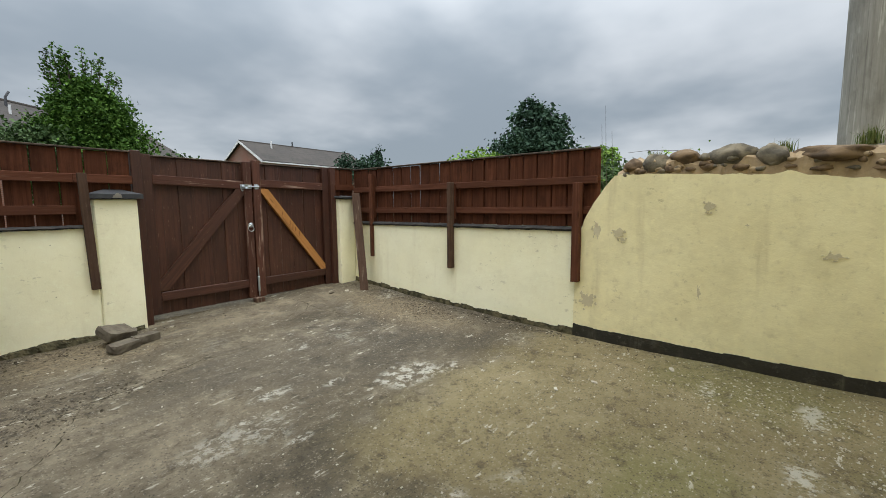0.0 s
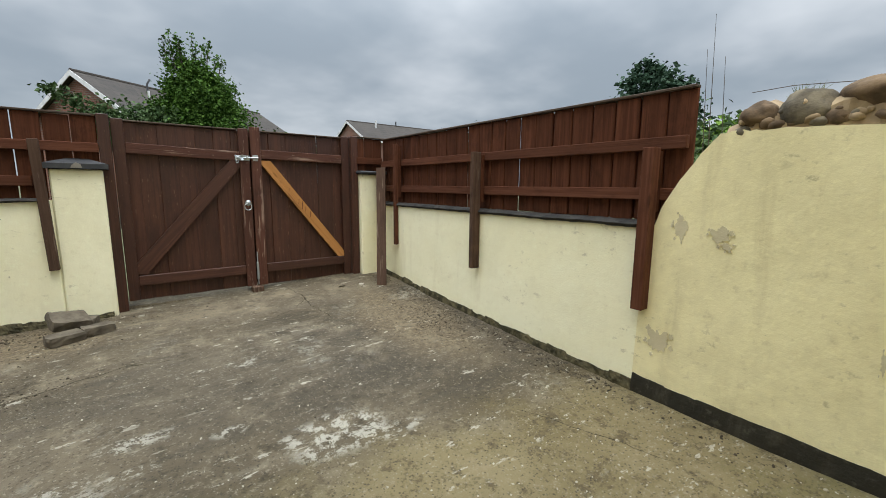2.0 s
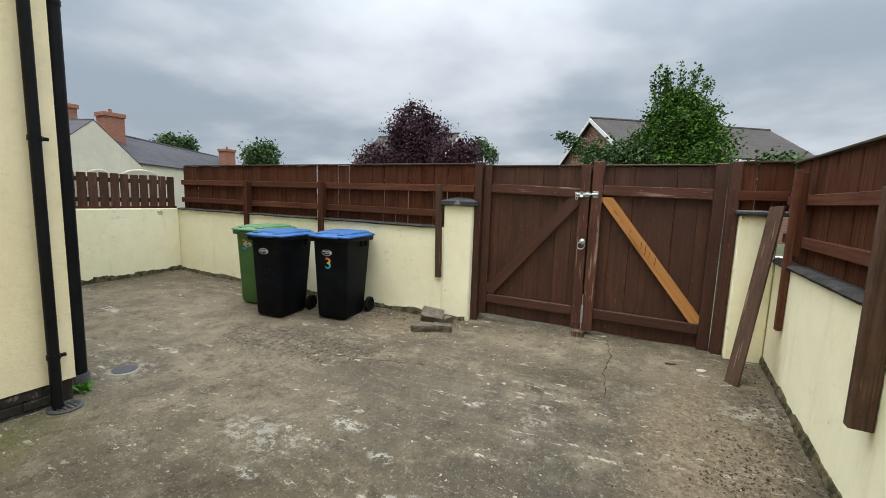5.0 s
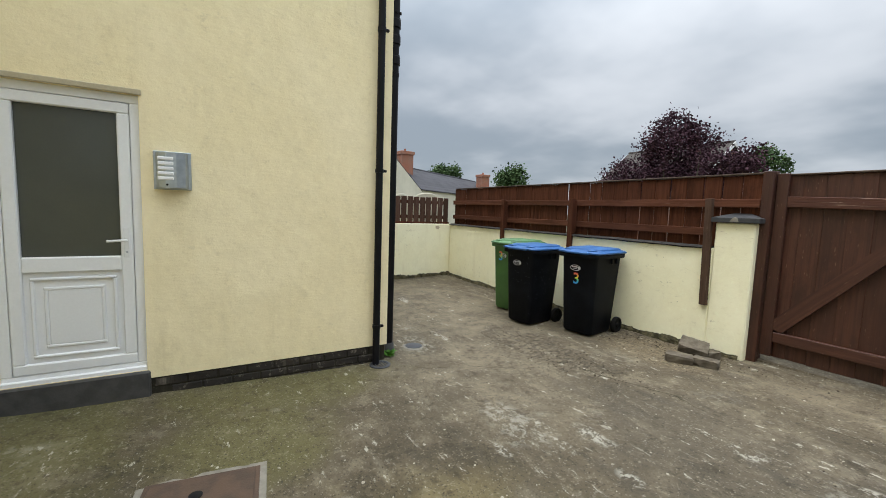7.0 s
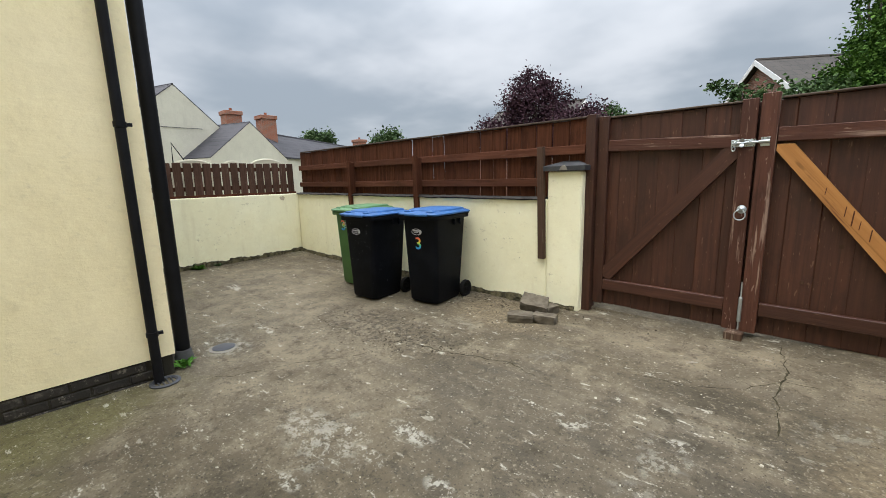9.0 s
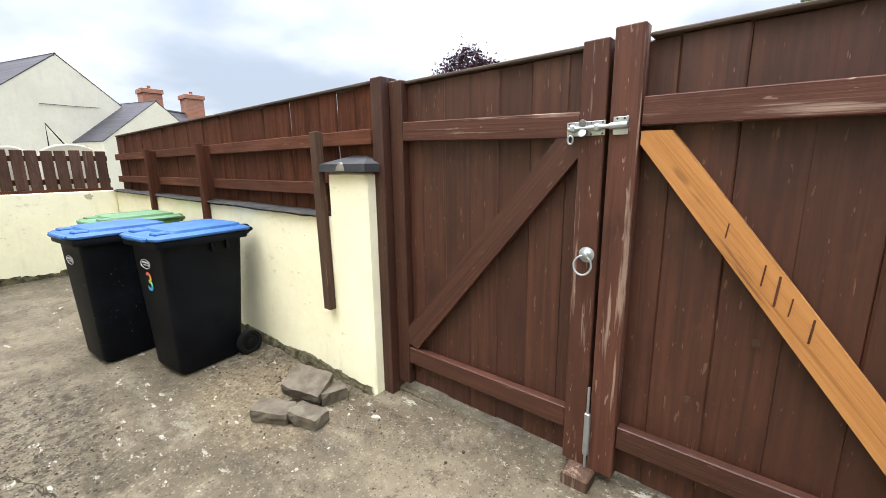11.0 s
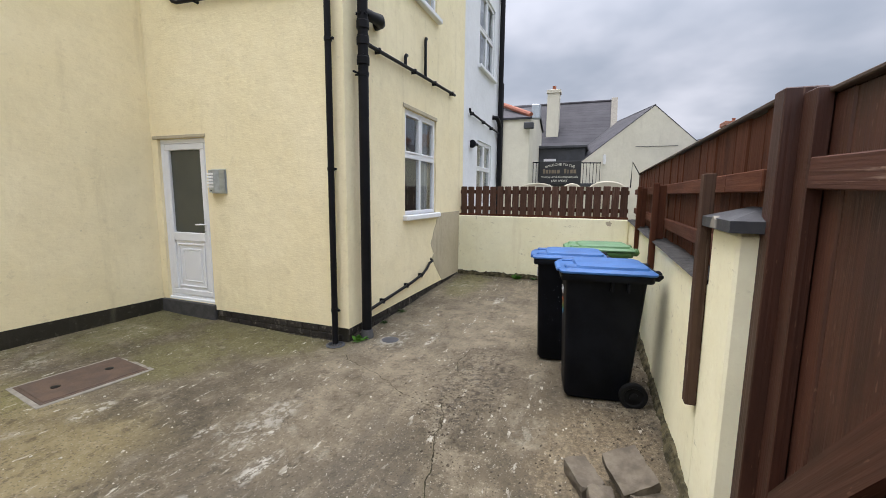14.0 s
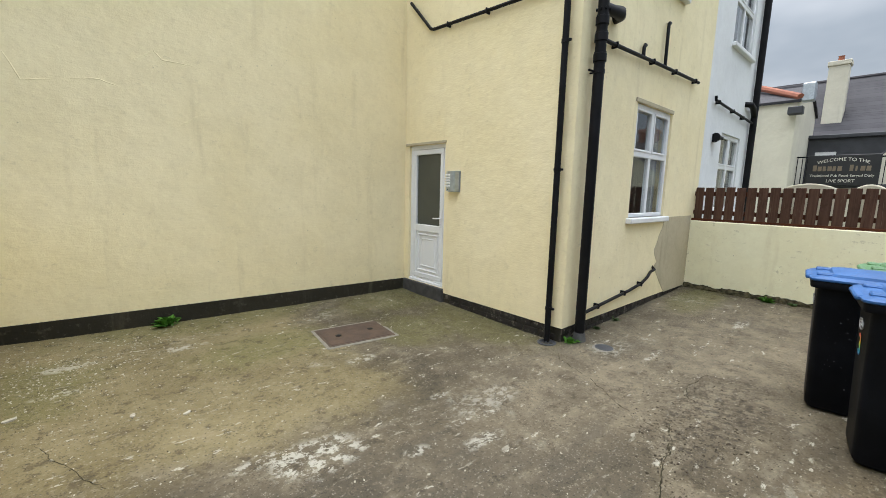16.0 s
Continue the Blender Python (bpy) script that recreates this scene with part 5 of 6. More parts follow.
# short panel between gate and east fence
pn = fence("infill_fence", "short brown board panel above the narrow pier")
boards(pn, (3.955, NY + 0.10), (RX + 0.07, NY + 0.10), 1.64, 2.05, 0.12, 0.004, 0.02, M_WOOD, (0, -1, 0), 31)
timber("rail", pn, (3.955, NY + 0.055, 1.76), (RX + 0.05, NY + 0.055, 1.76), 0.085, 0.04, M_WOOD)
timber("capping", pn, (3.95, NY + 0.08, 2.057), (RX + 0.09, NY + 0.08, 2.057), 0.016, 0.06, M_STRIP)
setting("gate_sill", Shape().box((1.40, G + 0.01, 0.1), (3.95, G + 0.2, 0.225), 0.012), M_FLOOR, "rough stained cement strip under the gate", "threshold")

# leaning board
lb = thing("leaning_board", 3.965, 4.76, ground_z(3.965, 4.76), "loose brown-grey board leaning against the corner", "timber board")
part("plank", Shape().box((-0.06, 0, 0), (0.06, 0.022, 1.52), 0.003), M_GREYWOOD, lb, "", along((0, 0, 0), (0.235, 0.42, 1.45), (-0.75, -0.65, 0)))


# cracks in the slab
def crack(pts, width, seed):
    rnd = random.Random(seed)
    line = []
    for (x0, y0), (x1, y1) in zip(pts, pts[1:]):
        n = max(3, int(math.hypot(x1 - x0, y1 - y0) / 0.03))
        line += [(x0 + (x1 - x0) * i / n, y0 + (y1 - y0) * i / n) for i in range(n)]
    line.append(pts[-1])
    wx = wy = 0.0
    vv = []
    for i, (x, y) in enumerate(line):
        wx, wy = wx * 0.85 + rnd.gauss(0, 0.007), wy * 0.85 + rnd.gauss(0, 0.007)
        a, c = line[max(0, i - 1)], line[min(len(line) - 1, i + 1)]
        dx, dy = c[0] - a[0], c[1] - a[1]
        q = math.hypot(dx, dy) or 1
        w = width * (0.25 + rnd.random() ** 2) * min(1.0, 0.2 + 0.3 * min(i, len(line) - 1 - i))
        x, y = x + wx, y + wy
        for sg in (-1, 1):
            px, py = x - dy / q * w * sg, y + dx / q * w * sg
            vv.append((px, py, floor_h(px, py) + 0.002))
    part("crack", Shape().add(vv, [(2 * i, 2 * i + 2, 2 * i + 3, 2 * i + 1) for i in range(len(line) - 1)]), M_CRACK, yard, "dark crack in the concrete")


crack([(0.35, 3.70), (0.62, 3.81), (0.94, 3.87), (1.14, 3.93), (1.50, 4.04), (1.79, 3.95)], 0.006, 1)
crack([(2.95, 5.36), (3.02, 5.10), (3.04, 4.92), (3.05, 4.58), (3.08, 4.12)], 0.006, 2)
crack([(2.20, 4.36), (2.61, 4.42), (2.83, 4.57), (3.04, 4.82), (3.26, 4.83)], 0.0035, 3)
crack([(-0.22, 2.42), (-0.10, 2.52), (0.0, 2.74), (0.14, 2.98), (0.47, 3.46)], 0.005, 4)
crack([(3.75, 1.20), (3.66, 1.50), (3.52, 1.84), (3.42, 2.0)], 0.003, 6)
crack([(0.47, 3.46), (0.58, 3.81), (0.86, 3.88), (1.19, 3.96)], 0.0035, 7)
crack([(-0.75, 3.62), (-0.40, 3.58), (-0.10, 3.70)], 0.005, 8)
crack([(1.56, 2.08), (1.40, 2.18), (1.24, 2.26)], 0.002, 9)


# ---- bins ----
def wheelie_bin(x, y, rz, tub, lid, label, number_at, flecks=0, group="wheelie bins"):
    """Front looks along -y of its own; z from the ground."""
    b = thing("wheelie_bin", x, y, ground_z(x, y), label, "wheelie bin", rz=rz, group=group)

    def ring(w, d, z, dy=0.0, r=0.05, n=5):
        pts = []
        for cx, cy, a0 in ((w / 2 - r, d / 2 - r, 0), (-w / 2 + r, d / 2 - r, 90), (-w / 2 + r, -d / 2 + r, 180), (w / 2 - r, -d / 2 + r, 270)):
            pts += [(cx + r * math.cos(radians(a0 + 90 * k / (n - 1))), cy + r * math.sin(radians(a0 + 90 * k / (n - 1))) + dy, z) for k in range(n)]
        return pts

    def loft(rings, cap0=True, cap1=True):
        s = Shape()
        n = len(rings[0])
        vv = [p for r in rings for p in r]
        ff = [(k * n + i, k * n + (i + 1) % n, (k + 1) * n + (i + 1) % n, (k + 1) * n + i) for k in range(len(rings) - 1) for i in range(n)]
        if cap0:
            ff.append(tuple(range(n))[::-1])
        if cap1:
            ff.append(tuple((len(rings) - 1) * n + i for i in range(n)))
        return s.add(vv, ff, None, True)

    part("tub", loft([ring(0.37, 0.44, 0.012, 0.0, 0.05), ring(0.40, 0.47, 0.04, 0.0, 0.05), ring(0.435, 0.52, 0.50, 0.01, 0.045), ring(0.475, 0.565, 0.955, 0.02, 0.04), ring(0.485, 0.575, 0.965, 0.02, 0.04)]), tub, b)
    part("rim", loft([ring(0.535, 0.635, 0.945, 0.02, 0.045), ring(0.545, 0.645, 0.955, 0.02, 0.045), ring(0.545, 0.645, 0.988, 0.02, 0.045), ring(0.535, 0.635, 0.996, 0.02, 0.045)]), tub, b)
    part("lid", loft([ring(0.55, 0.66, 0.998, 0.025, 0.045), ring(0.565, 0.675, 1.004, 0.025, 0.045), ring(0.565, 0.675, 1.016, 0.025, 0.045), ring(0.53, 0.63, 1.028, 0.03, 0.05), ring(0.49, 0.58, 1.034, 0.04, 0.05)]), lid, b)
    part("lid_crown", loft([ring(0.47, 0.52, 1.030, 0.06, 0.05), ring(0.45, 0.50, 1.052, 0.065, 0.05), ring(0.40, 0.44, 1.060, 0.07, 0.05)]), lid, b)
    for k in (-0.155, 0.155):
        part("lid_rib", Shape().box((k - 0.045, -0.275, 1.020), (k + 0.045, 0.20, 1.048), 0.012), lid, b)
    part("lid_lip", Shape().box((-0.16, -0.335, 0.992), (0.16, -0.29, 1.022), 0.012), lid, b)
    for k in (-0.17, 0.17):
        part("hinge", Shape().box((k - 0.03, 0.325, 0.955), (k + 0.03, 0.40, 1.03), 0.014), tub, b)
    part("handle_bar", Shape().tube([(-0.23, 0.335, 0.985), (-0.225, 0.385, 0.995), (0.225, 0.385, 0.995), (0.23, 0.335, 0.985)], 0.016, 10), tub, b)
    for sx in (-1, 1):
        for k in (0.06, 0.17):
            part("side_slot", Shape().box((sx * 0.236, k - 0.012, 0.875), (sx * 0.262, k + 0.012, 0.945), 0.004), tub, b)
    part("axle", Shape().tube([(-0.26, 0.25, 0.10), (0.26, 0.25, 0.10)], 0.011, 10), M_TYRE, b)
    for sx in (-1, 1):
        wh = part("wheel", Shape().lathe([(0.055, -0.022), (0.095, -0.024), (0.10, -0.016), (0.10, 0.016), (0.095, 0.024), (0.07, 0.024), (0.062, 0.012), (0.03, 0.012), (0.028, 0.026), (0.012, 0.028)], pose(sx * 0.255, 0.25, 0.10, 0, 90 * sx, 0), 28), M_TYRE, b)
    if number_at is not None:
        nx_, nz_ = number_at
        cu = bpy.data.curves.new("house_number", "FONT")
        cu.body, cu.size, cu.extrude, cu.align_x, cu.align_y, cu.offset = "3", 0.19, 0.0012, "CENTER", "CENTER", 0.002
        holder = new("number_source", cu)
        me = bpy.data.meshes.new_from_object(holder)
        bpy.data.objects.remove(holder)
        me.materials.clear()
        me.materials.append(M_RAINBOW)
        lean = math.degrees(math.atan2(0.045, 0.9))
        part("house_number", me, M_RAINBOW, b, "rainbow-coloured number three", pose(nx_, -0.222 - 0.0435 * nz_ - 0.008, nz_, 90 + lean * 0.9, 0, 0))
    # moulded maker's badge as a plain oval with bars
    zb = 0.815
    front = lambda z: -0.2285 - 0.0435 * z
    oval = [(-0.035 + 0.068 * math.cos(a), front(zb + 0.033 * math.sin(a)) - 0.001, zb + 0.033 * math.sin(a)) for a in np.linspace(0, 2 * math.pi, 33)]
    part("badge_ring", Shape().tube(oval, 0.0032, 6), M_LOGO, b)
    for dz, x0, x1, hh in ((0.004, -0.085, -0.005, 0.013), (-0.012, -0.075, -0.015, 0.007), (-0.018, -0.002, 0.024, 0.036)):
        part("badge_bar", Shape().box((x0, front(zb + dz) - 0.002, zb + dz), (x1, front(zb + dz) + 0.006, zb + dz + hh), 0.002), M_LOGO, b)
    if flecks:
        rnd = random.Random(flecks)
        sp = Shape()
        for _ in range(150):
            z = min(0.9, max(0.08, rnd.gauss(0.58, 0.2)))
            u, r = rnd.uniform(-0.19, 0.19), 0.0009 + 0.0022 * rnd.random() ** 3
            if rnd.random() < 0.4:
                sp.box((u - r, front(z) - 0.0005, z - r), (u + r, front(z) + 0.004, z + r * rnd.uniform(0.6, 2.0)), 0.0004)
            else:
                sx = 0.199 + 0.0385 * z
                sp.box((sx - 0.004, u - r, z - r), (sx + 0.0012, u + r, z + r * rnd.uniform(0.6, 2.0)), 0.0004)
        tagged(part("paint_flecks", sp, M_IVORYSPECK, b, "tiny dried paint flecks"), "tiny dried paint flecks", "", "", "stuff")
    return b


wheelie_bin(-0.13, 4.83, 8, M_BIN, M_LIDBLUE, "black wheelie bin with blue lid and rainbow number three", (-0.02, 0.68))
wheelie_bin(-0.85, 4.53, 7, M_BIN, M_LIDBLUE, "scratched black wheelie bin with blue lid and no number", None, 4)
wheelie_bin(-1.48, 4.79, 7, M_BINGREEN, M_LIDGREEN, "green wheelie bin with pale green lid by the wall", (-0.08, 0.80))


# ---- loose stones by the pier ----
def broken_slab(x, y, z, rz, sx, sy, sz, tilt, seed):
    rnd = random.Random(seed)
    o = thing("broken_slab", x, y, ground_z(x, y) + z, "broken lump of grey stone on the concrete", "stone", rz=rz, group="broken stones")
    s = Shape()
    nx_, ny_, nz_ = 7, 5, 4
    grid = {}
    for i in range(nx_):
        for j in range(ny_):
            for k in range(nz_):
                if i in (0, nx_ - 1) or j in (0, ny_ - 1) or k in (0, nz_ - 1):
                    p = Vector((sx * (2 * i / (nx_ - 1) - 1), sy * (2 * j / (ny_ - 1) - 1), sz * k / (nz_ - 1)))
                    edge = (i in (0, nx_ - 1)) + (j in (0, ny_ - 1)) + (k in (0, nz_ - 1))
                    q = 1 - 0.035 * (edge - 1) - 0.16 * max(0.0, noise.noise(p * 14 + Vector((seed, 0, 0))))
                    grid[i, j, k] = len(s.v)
                    s.v.append((p.x * q + 0.005 * rnd.uniform(-1, 1), p.y * q + 0.005 * rnd.uniform(-1, 1), p.z * (0.9 + 0.1 * q) + (0.004 * rnd.uniform(-1, 1) if k else 0)))
    for i in range(nx_ - 1):
        for j in range(ny_ - 1):
            s.f += [(grid[i, j, 0], grid[i, j + 1, 0], grid[i + 1, j + 1, 0], grid[i + 1, j, 0]), (grid[i, j, nz_ - 1], grid[i + 1, j, nz_ - 1], grid[i + 1, j + 1, nz_ - 1], grid[i, j + 1, nz_ - 1])]
    for k in range(nz_ - 1):
        for i in range(nx_ - 1):
            s.f += [(grid[i, 0, k], grid[i + 1, 0, k], grid[i + 1, 0, k + 1], grid[i, 0, k + 1]), (grid[i, ny_ - 1, k], grid[i, ny_ - 1, k + 1], grid[i + 1, ny_ - 1, k + 1], grid[i + 1, ny_ - 1, k])]
        for j in range(ny_ - 1):
            s.f += [(grid[0, j, k], grid[0, j, k + 1], grid[0, j + 1, k + 1], grid[0, j + 1, k]), (grid[nx_ - 1, j, k], grid[nx_ - 1, j + 1, k], grid[nx_ - 1, j + 1, k + 1], grid[nx_ - 1, j, k + 1])]
    s.smooth = [False] * len(s.f)
    part("lump", s, M_SLAB, o, "", pose(0, 0, 0, tilt, tilt * 0.5, 0))


for k, a in enumerate(((1.07, 4.80, 0.0, 28, 0.125, 0.068, 0.075, 3), (1.28, 4.90, 0.0, 12, 0.115, 0.065, 0.07, 0), (1.07, 5.04, 0.066, 24, 0.135, 0.10, 0.085, 20), (1.20, 5.11, 0.0, 74, 0.085, 0.055, 0.085, 5))):
    broken_slab(*a, 60 + k)


# ---- loose chips and grit, nobody could count them ----
def chips(name, spots, material, label, seed, share=1.0):
    rnd = random.Random(seed)
    s = Shape()
    for cx, cy, rx, ry, count, lo, hi in spots:
        for _ in range(int(count * share)):
            x, y = rnd.gauss(cx, rx), rnd.gauss(cy, ry)
            if not (WX + 0.05 < x < RX - 0.05 and -1.1 < y < NY - 0.05) or (x < DX + 0.05 and y < FY + 0.05):
                continue
            r = lo + (hi - lo) * rnd.random() ** 4
            n = rnd.choice((4, 5, 5, 6))
            a0 = rnd.random() * 6.3
            st = 0.5 + 0.5 * rnd.random()
            ang = rnd.random() * 3.14
            z = floor_h(x, y) - 0.001
            h = r * (0.35 + 0.4 * rnd.random())
            ring = []
            for i in range(n):
                a = a0 + 2 * math.pi * i / n
                u, w = r * math.cos(a) * (0.7 + 0.5 * rnd.random()), r * st * math.sin(a) * (0.7 + 0.5 * rnd.random())
                ring.append((x + u * math.cos(ang) - w * math.sin(ang), y + u * math.sin(ang) + w * math.cos(ang)))
            vv = [(p[0], p[1], z) for p in ring] + [(x + (p[0] - x) * 0.7, y + (p[1] - y) * 0.7, z + h * (0.7 + 0.5 * rnd.random())) for p in ring]
            s.add(vv, [tuple(n + i for i in range(n))] + [(i, (i + 1) % n, n + (i + 1) % n, n + i) for i in range(n)])
    return tagged(new(name, s.mesh(name, material)), label, "debris", "", "stuff")


chips("pale_chips", [(2.2, 2.6, 1.3, 1.3, 900, 0.003, 0.014), (3.5, 0.3, 0.7, 0.8, 5200, 0.0016, 0.010), (3.75, -0.15, 0.35, 0.40, 4200, 0.0018, 0.013), (2.9, -0.6, 0.9, 0.4, 3000, 0.0018, 0.012), (1.7, 0.9, 0.9, 0.8, 500, 0.003, 0.012), (2.6, 4.2, 0.9, 0.6, 350, 0.003, 0.013), (3.2, 1.5, 0.7, 0.5, 2000, 0.0016, 0.009), (1.0, 4.7, 0.5, 0.3, 300, 0.003, 0.014), (0.2, 3.5, 1.0, 0.7, 350, 0.003, 0.011), (-2.6, 4.0, 1.0, 0.7, 250, 0.003, 0.011), (4.0, 2.6, 0.15, 1.2, 350, 0.003, 0.012)], M_CHIPW, "scattered pale chips of paint and stone", 5, 0.3)
chips("dark_grit", [(3.86, 3.5, 0.13, 0.35, 900, 0.0025, 0.0124), (4.14, 2.6, 0.06, 0.9, 900, 0.0025, 0.0136), (4.15, 4.3, 0.06, 0.6, 500, 0.0025, 0.0124), (0.45, 3.85, 0.25, 0.16, 500, 0.0036, 0.0124), (0.75, 3.95, 0.3, 0.12, 250, 0.0036, 0.0136), (-0.1, 3.72, 0.35, 0.1, 250, 0.0030, 0.0112), (0.5, 5.12, 0.6, 0.07, 500, 0.0030, 0.0136), (-2.2, 5.18, 1.2, 0.05, 500, 0.0030, 0.0124), (1.6, 5.36, 0.2, 0.04, 160, 0.0036, 0.0124), (-1, 3.15, 0.25, 0.05, 80, 0.0030, 0.0087), (0, 3.8, 0.6, 0.3, 600, 0.0025, 0.0093), (4, 3.8, 0.15, 0.7, 900, 0.0025, 0.0099), (3.5, 3.5, 0.4, 0.35, 600, 0.0025, 0.0087), (0.5, 4.9, 0.7, 0.2, 700, 0.0025, 0.0112), (0.5, 4.45, 0.5, 0.35, 500, 0.0025, 0.0081), (2.3, 2, 1.3, 1, 700, 0.0025, 0.0074), (3.4, 0.4, 0.6, 0.7, 500, 0.0025, 0.0074), (1.4, 5.2, 0.3, 0.1, 150, 0.0030, 0.0093), (-3.5, 4.9, 0.6, 0.2, 200, 0.0025, 0.0087), (-4.1, 3.6, 0.06, 0.8, 200, 0.0025, 0.0087)], M_CHIPD, "loose dark grit and earth crumbs", 6)
for k, (x, y, a, sx, sy) in enumerate(((3.9, 0.71, 20, 0.045, 0.022), (3.78, 4.93, 60, 0.055, 0.03), (3.55, 4.98, 10, 0.05, 0.012), (1.58, 5.14, 30, 0.03, 0.02), (2.95, 1.35, 40, 0.03, 0.016), (3.25, 1.15, 80, 0.03, 0.02))):
    o = thing("flat_chip", x, y, ground_z(x, y) - 0.004, "flat pale chip of render lying on the concrete", "debris", rz=a, group="flat chips")
    n = 7
    rnd = random.Random(90 + k)
    part("chip", Shape().prism([(sx * (0.7 + 0.5 * rnd.random()) * math.cos(6.283 * i / n), sy * (0.7 + 0.5 * rnd.random()) * math.sin(6.283 * i / n)) for i in range(n)], "z", 0, 0.014), M_CHIPD if k == 2 else M_CHIPW, o)


# ---- plants ----
def weed(x, y, z, r, n, seed, material, label, name="weed"):
    rnd = random.Random(seed)
    o = thing(name, x, y, z, label, "weed")
    s = Shape()
    for _ in range(n):
        a, e = rnd.random() * 6.283, 0.25 + rnd.random() * 1.0
        ln = r * (0.5 + 0.7 * rnd.random())
        w = ln * 0.16
        d = Vector((math.cos(a), math.sin(a), 0))
        t = Vector((-math.sin(a), math.cos(a), 0))
        p0 = Vector((rnd.gauss(0, r * 0.2), rnd.gauss(0, r * 0.2), 0))
        p1 = p0 + d * ln * 0.5 * math.cos(e) + Vector((0, 0, ln * 0.55 * math.sin(e)))
        p2 = p0 + d * ln * math.cos(e) + Vector((0, 0, ln * 0.65 * math.sin(e)))
        s.add([p0, p1 + t * w, p2, p1 - t * w], [(0, 1, 2), (0, 2, 3)])
    part("leaves", s, material, o)


def back_y(x):
    return BACK0 + (BACK1 - BACK0) * (x - DX) / (RX - DX)


weed(2.75, back_y(2.75) + 0.08, ground_z(2.75, -1.0), 0.17, 70, 1, M_WEED, "leafy green weed at the foot of the house wall")
weed(-0.60, 2.34, ground_z(-0.6, 2.34), 0.10, 50, 2, M_WEED, "small green weed between the two pipes")
weed(-1.2, 2.33, ground_z(-1.2, 2.33), 0.06, 40, 3, M_FARGREEN, "low green weeds along the house plinth")
weed(-1.7, 2.33, ground_z(-1.7, 2.33), 0.06, 40, 4, M_FARGREEN, "low green weeds along the house plinth")
weed(WX + 0.08, 3.45, ground_z(-4.1, 3.45), 0.12, 60, 5, M_WEED, "green weeds at the foot of the end wall")
weed(WX + 0.06, 3.75, ground_z(-4.1, 3.75), 0.08, 40, 6, M_FARGREEN, "green weeds at the foot of the end wall")


def tuft(x, y, z, h, n, seed, label):
    rnd = random.Random(seed)
    o = thing("grass_tuft", x, y, z, label, "grass", group="grass tufts")
    s = Shape()
    for _ in range(n):
        a = rnd.random() * 6.283
        ln = h * (0.5 + 0.6 * rnd.random())
        lean = rnd.random() * 0.7
        d = Vector((math.cos(a), math.sin(a), 0))
        t = Vector((-math.sin(a), math.cos(a), 0)) * 0.003
        p = Vector((rnd.gauss(0, h * 0.22), rnd.gauss(0, h * 0.22), 0))
        q = p + d * ln * lean * 0.35 + Vector((0, 0, ln * 0.6))
        e = p + d * ln * lean + Vector((0, 0, ln * (1 - 0.3 * lean)))
        s.add([p - t, p + t, q + t * 0.7, q - t * 0.7, e], [(0, 1, 2, 3), (3, 2, 4)])
    part("blades", s, M_GRASS, o)


tuft(RX + 0.18, 0.06, 1.88, 0.12, 90, 1, "dry grass tuft on the rubble wall top")
tuft(RX + 0.20, -0.42, 1.90, 0.15, 120, 2, "green grass tuft on the rubble wall top")
tuft(RX + 0.25, 1.05, 1.86, 0.15, 90, 3, "thin grass on the rubble wall top")
tuft(RX + 0.25, 0.75, 1.88, 0.10, 60, 4, "thin grass on the rubble wall top")
st = thing("dead_stalk", RX + 0.3, 1.50, 0.0, "tall dry weed stalks behind the fence end", "weed")
for k, (dy, dx, h) in enumerate(((0.0, 0.0, 2.50), (0.05, 0.05, 2.32), (-0.06, 0.04, 2.25))):
    part("stalk", Shape().tube([(dx, dy, 0), (dx, dy + 0.01, 1.6), (dx + 0.01, dy + 0.05, h)], [0.004, 0.003, 0.001], 6), M_BARK, st)
tw = thing("dry_twig", RX + 0.2, 1.0, 1.92, "dry twig lying across the rubble wall top", "twig")
part("twig", Shape().tube([(0, 0.28, 0.06), (0.02, 0.1, 0.07), (0.04, -0.15, 0.05), (0.05, -0.3, 0.0)], [0.002, 0.002, 0.002, 0.001], 6), M_BARK, tw)


